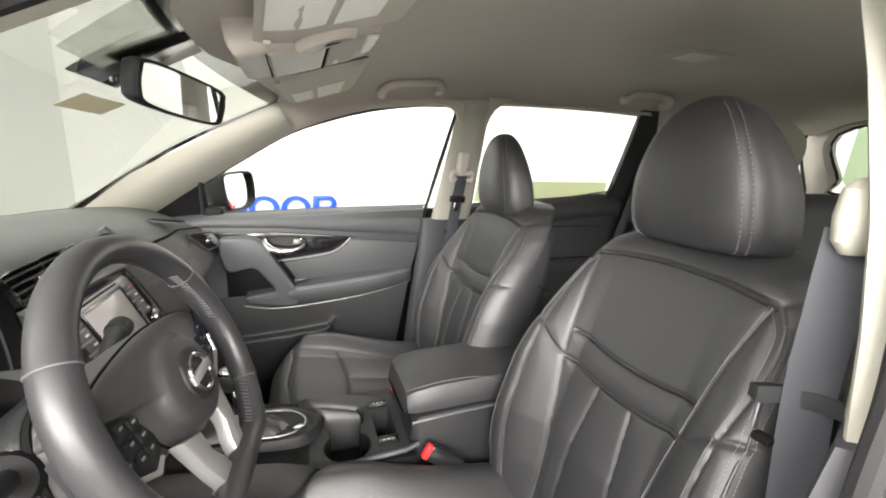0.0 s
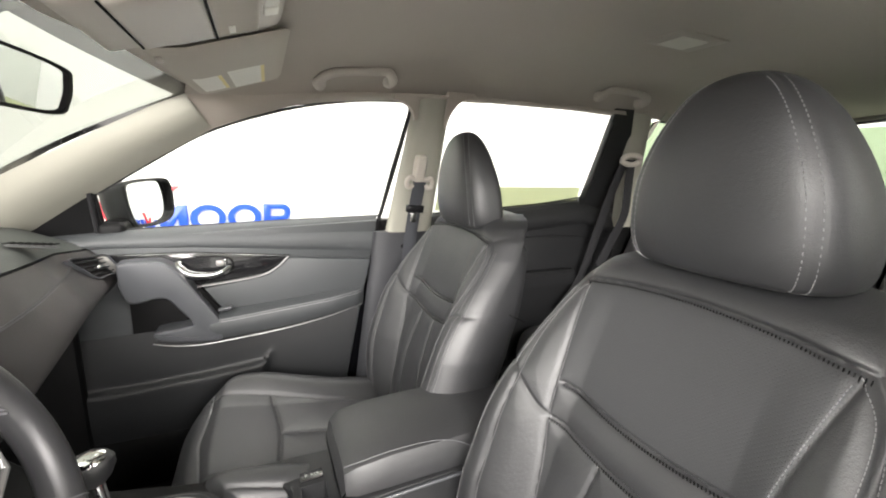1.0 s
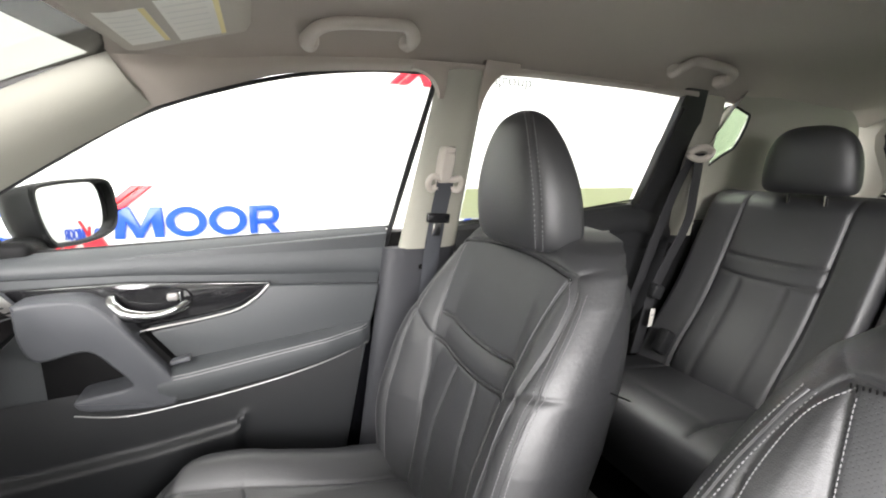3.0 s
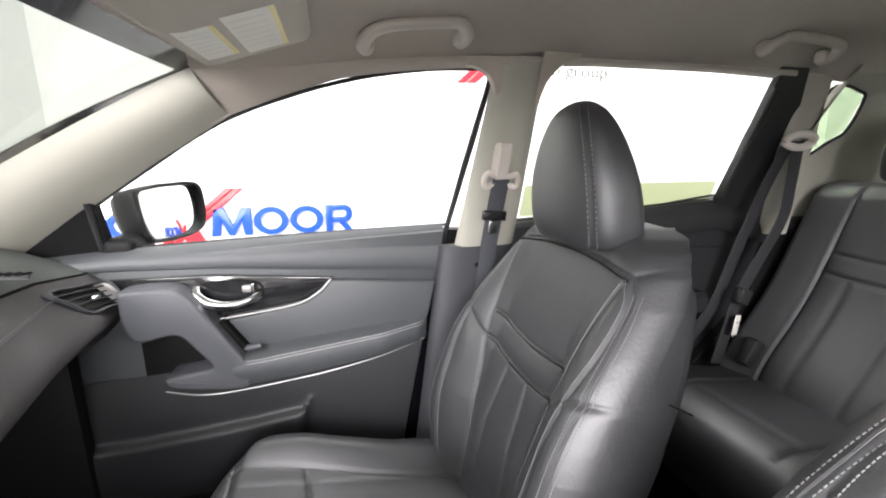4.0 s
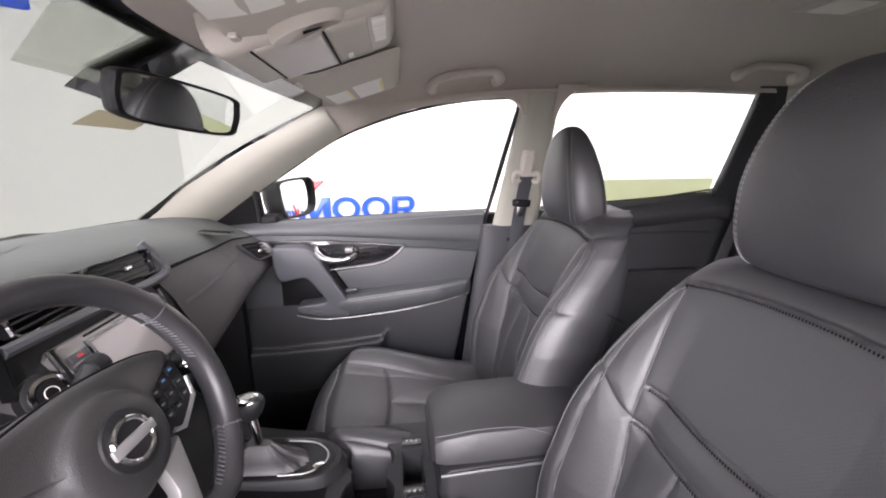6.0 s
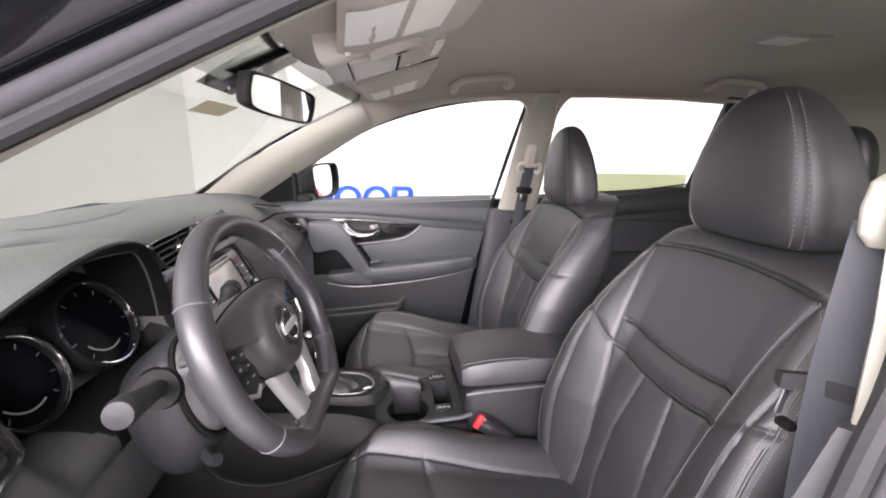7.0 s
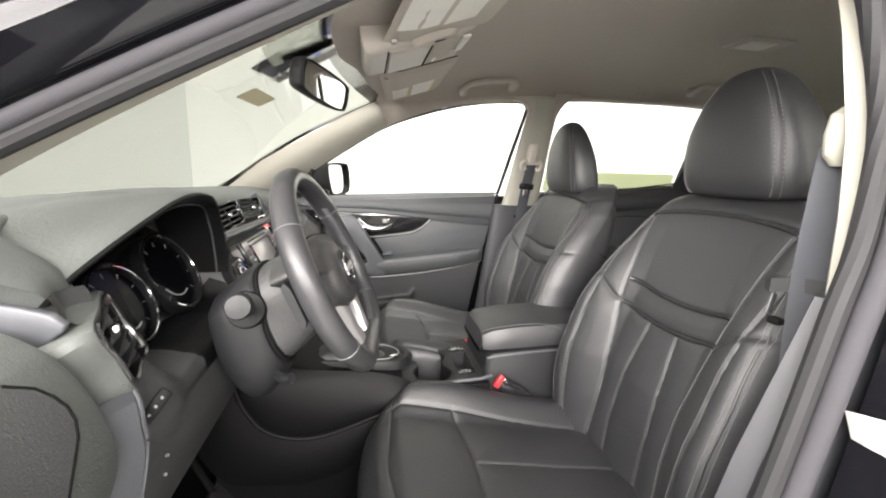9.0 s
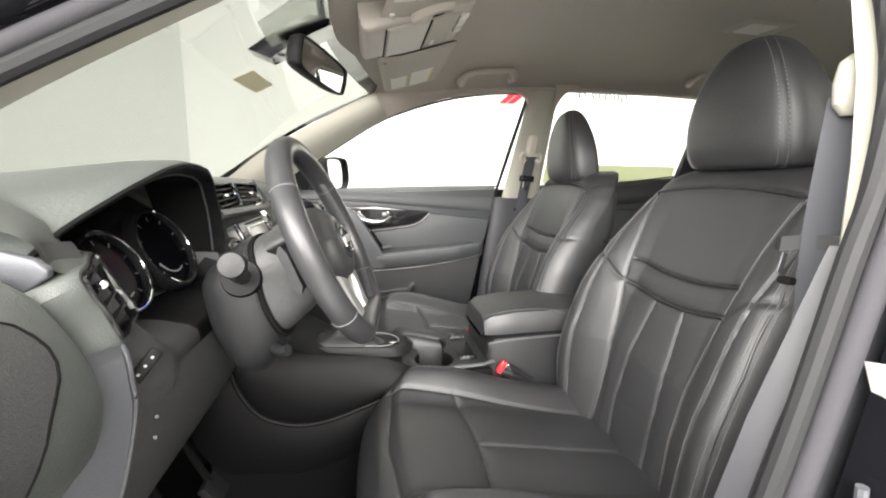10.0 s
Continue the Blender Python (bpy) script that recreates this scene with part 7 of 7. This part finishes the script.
for side, grp in ((1, "visor"), (-1, "visor")):
    my = (lambda y: y) if side > 0 else (lambda y: -y)
    vz = thing("sun_visor", "greige sun visor folded up against the headliner with white labels", "sun visor", "sun visors")

    def vis(u, v, d=0.0, side=side):
        x = 0.245 + 0.225 * u + 0.04 * (v - 0.3) * (1 - u)
        y = 0.150 + 0.415 * v
        z = min(lerp([(0.24, 1.508), (0.30, 1.516), (0.40, 1.548), (0.50, 1.580)], x), 2.0) - 0.012 * (v - 0.4) + d
        return (x, y if side > 0 else -y, z)

    def vis_geo(sgn):
        out = grid(lambda u, v: vis(u, v, sgn * 0.009 * (1 - max(abs(2 * u - 1) ** 6, abs(2 * v - 1) ** 10)) ** 0.5), np.linspace(0.0, 1, 26), np.linspace(0, 1, 30))
        return out
    part("visor_board", join(vis_geo(-1), vis_geo(1)), VISOR, vz, "greige cloth visor board")
    for k, (u0, u1, v0, v1) in enumerate(((0.14, 0.40, 0.50, 0.86), (0.46, 0.80, 0.46, 0.90)) if side > 0 else ((0.05, 0.41, 0.26, 0.72), (0.46, 0.74, 0.24, 0.72))):
        lab = part("warning_label", grid(lambda u, v: vis(u0 + (u1 - u0) * u, v0 + (v1 - v0) * v, -0.0098), np.linspace(0, 1, 4), np.linspace(0, 1, 4)), LABEL, vz, "white printed warning label")
        if side < 0:
            continue
        part("label_band", grid(lambda u, v: vis(u1 - 0.035 + 0.035 * u, v0 + (v1 - v0) * v, -0.0104), np.linspace(0, 1, 3), np.linspace(0, 1, 4)), LABELYELLOW, lab, "faded yellow band")
        for j in range(6):
            part("label_line", grid(lambda u, v: vis(u0 + (u1 - u0) * (0.08 + 0.70 * u), v0 + (v1 - v0) * (0.12 + 0.13 * j + 0.03 * v), -0.0104), np.linspace(0, 1, 3), np.linspace(0, 1, 2)), FAINTPRINT, lab)
    part("hinge_clip", box((0.256, my(0.185), 1.503), (0.012, 0.022, 0.008), 0.003, (0, -12, 0)), OVERHEAD, vz, "greige visor clip")
    if side < 0:
        half = [(0.343 + 0.047 * math.cos(t), -0.178 - 0.032 * math.sin(t)) for t in np.linspace(0, math.pi, 22)]
        mid_ = (0.343, -0.190)
        rise = lambda x, d: lerp([(0.24, 1.508), (0.30, 1.516), (0.40, 1.548), (0.50, 1.580)], x) - 0.009 - d
        part("finger_grip", loft([[(mid_[0] + (x - mid_[0]) * s_, mid_[1] + (y - mid_[1]) * s_, rise(x, d)) for x, y in half] for s_, d in ((1.04, -0.004), (1.0, 0.006), (0.9, 0.011), (0.5, 0.0115))]), OVERHEAD, vz, "pale half-round grip")
        part("grip_slot", loft([[(0.341 + 0.024 * s_ * math.cos(t), -0.192 - 0.006 * s_ * math.sin(t), rise(0.341 + 0.024 * s_ * math.cos(t), 0.0122)) for t in np.linspace(0, 2 * math.pi, 24, endpoint=False)] for s_ in (1.0, 0.1)]), DARK, vz, "dark slot")


def grip(x0, x1, y, z, label, rise=0.0):
    g = thing("grab_handle", label, "grab handle", "grab handles")
    up = lambda x: z + rise * (x - x0) / (x1 - x0)
    pts = smooth([(x0 + 0.012, y + 0.022, up(x0) - 0.022), (x0 + 0.006, y - 0.010, up(x0) - 0.014), (x0 + 0.026, y - 0.032, up(x0) + 0.002), (x0 + 0.07, y - 0.036, up(x0 + 0.07) + 0.007), (x1 - 0.07, y - 0.036, up(x1 - 0.07) + 0.007), (x1 - 0.026, y - 0.032, up(x1) + 0.002), (x1 - 0.006, y - 0.010, up(x1) - 0.014), (x1 - 0.012, y + 0.022, up(x1) - 0.022)], 8)
    part("bar", tube(pts, 0.0145, 14, False, 0.8), OVERHEAD, g, "greige moulded bar")
    for x in (x0 + 0.010, x1 - 0.010):
        part("foot", box((x, y + 0.012, up(x) - 0.012), (0.036, 0.034, 0.034), 0.011, (0, 0, 0), 4), OVERHEAD, g, "greige end foot")
    return g


grip(0.562, 0.785, 0.552, 1.570, "greige grab handle above the front passenger door", 0.024)
grip(1.545, 1.765, 0.515, 1.612, "greige grab handle above the rear door", -0.012)

dome = thing("dome_lamp", "flat pale roof lamp in the headliner", "lamp")
part("base", over_plate(1.30, 1.48, MID + 0.03, MID + 0.15, 0.012), OVERHEAD, dome, "greige lamp base")
part("lens", over_plate(1.33, 1.43, MID + 0.05, MID + 0.13, 0.017), LABEL, dome, "pale lamp lens")

# ---------------------------------------------------------------- inside mirror, stickers
rm = thing("rear_view_mirror", "black inside mirror on the windscreen", "mirror")
RN = Vector((0.925, -0.350, -0.140)).normalized()
rmm = facing((0.098, 0.011, 1.441), RN) @ Matrix.Rotation(radians(-4.5), 4, "Z")
ro = [(p[0], p[1]) for p in smooth([(-0.122, 0.016), (-0.108, 0.033), (0.0, 0.038), (0.108, 0.034), (0.123, 0.016), (0.121, -0.014), (0.102, -0.034), (0.0, -0.038), (-0.102, -0.033), (-0.121, -0.014)], 6, True)]
part("housing", loft([[rmm @ Vector((x * s, y * s, h)) for x, y in ro] for h, s in ((-0.048, 0.55), (-0.040, 0.80), (-0.024, 0.97), (-0.006, 1.04), (0.004, 1.045), (0.009, 1.01), (0.009, 0.95), (0.003, 0.90))]), LOWPLASTIC, rm, "black mirror housing")
part("glass", loft([[rmm @ Vector((x * s, y * s, h)) for x, y in ro] for h, s in ((0.003, 0.915), (0.0045, 0.91))]), MIRROR, rm, "silvered mirror glass")
part("stem", tube(smooth([(0.085, 0.018, 1.445), (0.05, 0.03, 1.470), (0.02, 0.03, 1.488)], 5), 0.012, 12), PLASTIC, rm, "black mirror stem")
part("sensor_cover", loft([[(x, 0.025 + s * w, z) for s, w, dz in ((-1, w, 0), (-0.8, w, 0.0), (0.8, w, 0), (1, w, 0))] + [(x - 0.05, 0.025 + w, z + 0.018), (x - 0.05, 0.025 - w, z + 0.018)] for x, z, w in ((-0.02, 1.452, 0.030), (0.02, 1.475, 0.042), (0.08, 1.51, 0.048), (0.125, 1.533, 0.046))]), PIANO, rm, "black sensor cover")
for k in range(7):
    part("cover_rib", box((-0.004 + 0.004 * k, -0.010 + 0.010 * k, 1.459 + 0.0025 * k), (0.004, 0.004, 0.008), 0.001), GREYPLASTIC, rm)


def on_screen(y0, y1, v0, v1, off):
    return grid(lambda y, v: screen_pt(y, v, off), np.linspace(y0, y1, 8), np.linspace(v0, v1, 8))


st = solid("windscreen_sticker", on_screen(0.083, 0.232, 0.285, 0.355, 0.006), STICKFILM, "yellowed sticker seen from behind on the windscreen", "sticker")
# Translucent grey-green patch, laid just inside the windscreen's upper edge.
fm = solid("windscreen_film", grid(lambda y, v: screen_pt(y * (1 - v) + (-0.18 + (y + 0.28) / 0.28 * 0.26) * v, 0.015 + 0.175 * v, 0.008), np.linspace(-0.28, 0.0, 8), np.linspace(0, 1, 8)), PATCHFILM, "translucent grey-green patch at the top of the windscreen", "film")

# ---------------------------------------------------------------- belts and buckles
pb = thing("seat_belt", "grey seat belt of the passenger on the middle pillar", "seat belt", "front seat belts")
part("height_adjuster", loft([[(0.897 + dx - w, y, z), (0.897 + dx - w * 0.7, y - 0.008, z), (0.897 + dx + w * 0.7, y - 0.008, z), (0.897 + dx + w, y, z), (0.897 + dx + w, 0.69, z), (0.897 + dx - w, 0.69, z)] for z, w, dx, y in ((1.280, 0.012, 0.000, 0.640), (1.292, 0.017, 0.001, 0.628), (1.33, 0.019, 0.004, 0.618), (1.352, 0.019, 0.006, 0.616), (1.3525, 0.0175, 0.006, 0.619), (1.355, 0.0175, 0.006, 0.619), (1.3555, 0.019, 0.006, 0.616), (1.366, 0.018, 0.008, 0.618), (1.370, 0.014, 0.008, 0.624))]), OVERHEAD, pb, "beige height adjuster")
part("guide_loop", tube(smooth([(0.868, 0.648, 1.262), (0.858, 0.640, 1.280), (0.868, 0.634, 1.296), (0.895, 0.632, 1.290), (0.925, 0.632, 1.288), (0.942, 0.634, 1.292), (0.950, 0.640, 1.274), (0.940, 0.648, 1.260), (0.905, 0.650, 1.276)], 5, True), 0.008, 10, True), OVERHEAD, pb, "beige belt guide")
part("webbing", strip([(0.905, 0.640, 1.282), (0.897, 0.656, 1.21), (0.885, 0.672, 1.10), (0.868, 0.684, 0.90), (0.85, 0.686, 0.60)], 0.046, 0.002), BELT, pb, "dark grey webbing")
part("tongue", box((0.892, 0.652, 1.188), (0.066, 0.010, 0.026), 0.004, (8, 4, 0)), PIANO, pb, "black belt tongue")
part("tongue_plate", box((0.888, 0.652, 1.158), (0.022, 0.004, 0.034), 0.002, (8, 4, 0)), CHROME, pb, "steel tongue plate")
part("belt_stop", turned([(0.007, 0), (0.006, 0.003), (0.001, 0.004)], facing((0.86, 0.690, 1.05), (0, -1, 0)), 12), DARK, pb)

rb = thing("seat_belt", "black rear seat belt with a white tag", "seat belt")
part("guide_loop", tube(smooth([(1.80, 0.625, 1.375), (1.815, 0.612, 1.395), (1.845, 0.600, 1.398), (1.872, 0.596, 1.388), (1.868, 0.604, 1.368), (1.83, 0.612, 1.360)], 5, True), 0.011, 10, True), OVERHEAD, rb, "beige belt guide")
part("webbing", strip(smooth([(1.845, 0.618, 1.38), (1.85, 0.625, 1.25), (1.86, 0.640, 1.14), (1.80, 0.652, 1.00), (1.745, 0.655, 0.88), (1.72, 0.655, 0.78), (1.70, 0.66, 0.66)], 6), 0.047, 0.0025), BELTBLACK, rb, "black webbing")
part("webbing_loop", strip(smooth([(1.82, 0.622, 1.38), (1.80, 0.66, 1.25), (1.76, 0.69, 1.05), (1.70, 0.70, 0.85), (1.60, 0.70, 0.72)], 6), 0.046, 0.0025), BELTBLACK, rb, "black webbing")
part("tongue", box((1.735, 0.635, 0.90), (0.05, 0.03, 0.05), 0.006, (0, 20, 0)), PLASTIC, rb, "black belt tongue")
tag = part("tag", box((1.722, 0.628, 0.805), (0.040, 0.003, 0.066), 0.001, (0, 12, 20)), LABEL, rb, "white belt tag")
part("tag_line", box((1.722, 0.626, 0.815), (0.026, 0.002, 0.003), 0, (0, 12, 20)), PRINT, tag)
part("rear_buckle", box((1.76, 0.60, 0.72), (0.05, 0.04, 0.09), 0.01, (0, 30, 0)), PLASTIC, rb, "black buckle")

db = thing("seat_belt", "grey seat belt of the driver hanging at the middle pillar", "seat belt", "front seat belts")
part("guide_loop", loft([[(0.800 + 0.030 * s * math.cos(a), -0.668 + 0.016 * s * math.sin(a), z) for a in np.linspace(0, 2 * math.pi, 24, endpoint=False)] for z, s in ((1.262, 0.6), (1.275, 1.0), (1.300, 1.1), (1.325, 0.95), (1.335, 0.5))]), TRIM, db, "beige belt guide cover")
part("webbing", strip(smooth([(0.800, -0.664, 1.285), (0.795, -0.664, 1.20), (0.795, -0.662, 1.10), (0.792, -0.672, 0.95), (0.785, -0.69, 0.78), (0.775, -0.70, 0.55)], 6), 0.047, 0.0024, (0.75, -0.66, 0)), BELT, db, "blue-grey webbing")
part("tongue", loft([[(x, y, z - 0.010), (x, y, z + 0.010), (x + 0.004, y + 0.012, z + 0.008), (x + 0.004, y + 0.012, z - 0.008)] for x, y, z in ((0.765, -0.630, 1.095), (0.780, -0.645, 1.100), (0.800, -0.675, 1.102), (0.81, -0.700, 1.098))]), PLASTIC, db, "black belt tongue")
part("tongue_plate", box((0.772, -0.630, 1.068), (0.016, 0.003, 0.030), 0.0015, (0, 20, 20)), GREYPLASTIC, db, "dull steel tongue plate")
part("lower_clip", box((0.773, -0.640, 1.045), (0.014, 0.02, 0.010), 0.003), DARK, db, "black belt stop")


def buckle(label, top, foot):
    b = thing("belt_buckle", label, "belt buckle", "belt buckles")
    a, c = Vector(top), Vector(foot)
    q = (a - c).normalized()
    m = facing(a, q, (0, 1, 0))
    part("case", moved(box((0, 0, -0.045), (0.038, 0.024, 0.09), 0.006), m), PIANO, b, "black buckle case")
    part("release_button", moved(box((-0.0, -0.003, 0.004), (0.036, 0.017, 0.016), 0.004), m), RED, b, "red release button")
    part("slot", moved(box((0.0, 0.0075, 0.001), (0.030, 0.003, 0.004), 0.0005), m), LABEL, b, "pale slot edge")
    part("strap", strip([a - q * 0.085, a - q * 0.12, c], 0.03, 0.01, (0, 1, 0)), PLASTIC, b, "black buckle strap")
    part("anchor", box(foot, (0.05, 0.03, 0.04), 0.01, (0, 30, 0)), GREYPLASTIC, b, "grey anchor cover")


buckle("seat belt buckle with red button beside the driver's cushion", (0.548, -0.119, 0.690), (0.690, -0.140, 0.600))
buckle("seat belt buckle with red button beside the passenger's cushion", (0.535, 0.150, 0.700), (0.66, 0.170, 0.58))

# ---------------------------------------------------------------- driver's middle pillar
mp = thing("middle_pillar", "beige and charcoal middle pillar with black painted jamb", "pillar")


def post(name, rows, mat, label):
    """rows: z, then x and y of the four corners."""
    part(name, loft([[(x, y, z) for x, y in smooth_quad(q)] for z, q in rows]), mat, mp, label)


def smooth_quad(q):
    out = []
    n = len(q)
    for i in range(n):
        p, c, r = np.array(q[i - 1]), np.array(q[i]), np.array(q[(i + 1) % n])
        for s in (0.25, 0.08):
            out.append(tuple(c + (p - c) * s))
        for s in (0.08, 0.25):
            out.append(tuple(c + (r - c) * s))
    return out


post("upper_trim", [(1.108, [(0.758, -0.738), (0.736, -0.722), (0.80, -0.690), (0.88, -0.70), (0.88, -0.78)]),
                    (1.20, [(0.774, -0.728), (0.750, -0.708), (0.82, -0.680), (0.88, -0.685), (0.88, -0.76)]),
                    (1.30, [(0.782, -0.706), (0.762, -0.690), (0.83, -0.665), (0.90, -0.66), (0.90, -0.74)]),
                    (1.42, [(0.768, -0.686), (0.757, -0.668), (0.83, -0.645), (0.92, -0.63), (0.92, -0.71)]),
                    (1.56, [(0.745, -0.655), (0.748, -0.635), (0.84, -0.620), (0.95, -0.61), (0.95, -0.68)])], TRIM, "beige upper pillar trim")
post("lower_trim", [(0.42, [(0.545, -0.745), (0.54, -0.70), (0.70, -0.690), (0.88, -0.70), (0.88, -0.78)]),
                    (0.70, [(0.612, -0.745), (0.598, -0.710), (0.74, -0.690), (0.88, -0.70), (0.88, -0.78)]),
                    (0.90, [(0.664, -0.745), (0.650, -0.715), (0.78, -0.690), (0.88, -0.70), (0.88, -0.78)]),
                    (1.108, [(0.735, -0.740), (0.718, -0.724), (0.802, -0.692), (0.88, -0.70), (0.88, -0.78)])], PILLARGREY, "charcoal lower pillar trim")
post("painted_jamb", [(0.36, [(0.62, -0.775), (0.63, -0.90), (0.80, -0.92), (0.95, -0.92), (0.95, -0.775)]),
                      (0.80, [(0.712, -0.770), (0.747, -0.83), (0.80, -0.90), (0.98, -0.90), (0.98, -0.775)]),
                      (1.05, [(0.757, -0.768), (0.787, -0.83), (0.84, -0.88), (0.98, -0.88), (0.98, -0.775)]),
                      (1.25, [(0.79, -0.760), (0.80, -0.80), (0.85, -0.84), (0.98, -0.84), (0.98, -0.75)]),
                      (1.50, [(0.775, -0.715), (0.78, -0.74), (0.84, -0.76), (0.98, -0.76), (0.98, -0.70)])], PAINT, "glossy black painted jamb")
stick = thing("service_sticker", "white service reminder sticker on the black door jamb", "sticker")
SM_ = facing((0.748, -0.794, 0.959), Vector((-0.878, -0.323, -0.353)), (-0.39, 0.05, 0.92))
part("paper", moved(box((0, 0, 0), (0.042, 0.072, 0.0012), 0.0003), SM_), PAPER, stick, "white sticker paper")


def words(text, m, size, parent, mat=None, deep=0.0002):
    cu = bpy.data.curves.new("words", "FONT")
    cu.body, cu.size, cu.extrude = text, size, deep
    tmp = bpy.data.objects.new("words_tmp", cu)
    scene.collection.objects.link(tmp)
    bpy.context.view_layer.update()
    me = bpy.data.meshes.new_from_object(tmp.evaluated_get(bpy.context.evaluated_depsgraph_get()))
    bpy.data.objects.remove(tmp)
    me.transform(m)
    me.materials.append(mat or PRINT)
    ob = new("printed_words", me)
    ob.parent = parent
    return ob


wall_word = thing("sign_word", "pale grey raised lettering on the white studio wall", "sign")
words("o group", Matrix.Translation((2.55, WALL_Y - 0.004, 2.112)) @ Matrix.Rotation(radians(90), 4, "X") @ Matrix.Diagonal((1.25, 1, 1, 1)), 0.155, wall_word, SIGNFAINT, 0.004)
words("NEXT", SM_ @ Matrix.Translation((-0.011, 0.024, 0.0009)), 0.0088, stick)
words("PM DUE", SM_ @ Matrix.Translation((-0.0165, 0.0145, 0.0009)), 0.0088, stick)
for k in range(3):
    part("print_bar", moved(box((-0.001, -0.004 - 0.011 * k, 0.0009), (0.030, 0.0016, 0.0004), 0), SM_), SIGNGREY, stick)
part("jamb_bracket", tube(smooth([(0.715, -0.80, 0.86), (0.72, -0.80, 0.78), (0.70, -0.80, 0.70)], 5), 0.006, 8), GREYPLASTIC, mp, "grey jamb bracket")
pedal = thing("pedal", "black rubber pedal in the dark driver's footwell", "pedal", "pedals")
part("pad", box((-0.17, -0.30, 0.47), (0.02, 0.075, 0.06), 0.006, (0, -35, 0)), RUBBER, pedal, "ribbed black pad")
part("lever", tube([(-0.18, -0.30, 0.49), (-0.24, -0.30, 0.62), (-0.30, -0.30, 0.72)], 0.008, 8), DARK, pedal, "dark steel lever")
copy_thing(pedal, Matrix.Translation((0.02, 0.12, 0.0)))
for y in (DRIVER, PASSENGER):
    solid("floor_mat", box((0.02, y, 0.338), (0.62, 0.46, 0.012), 0.004), CARPET, "black carpet mat in the footwell", "floor mat", "floor mats")
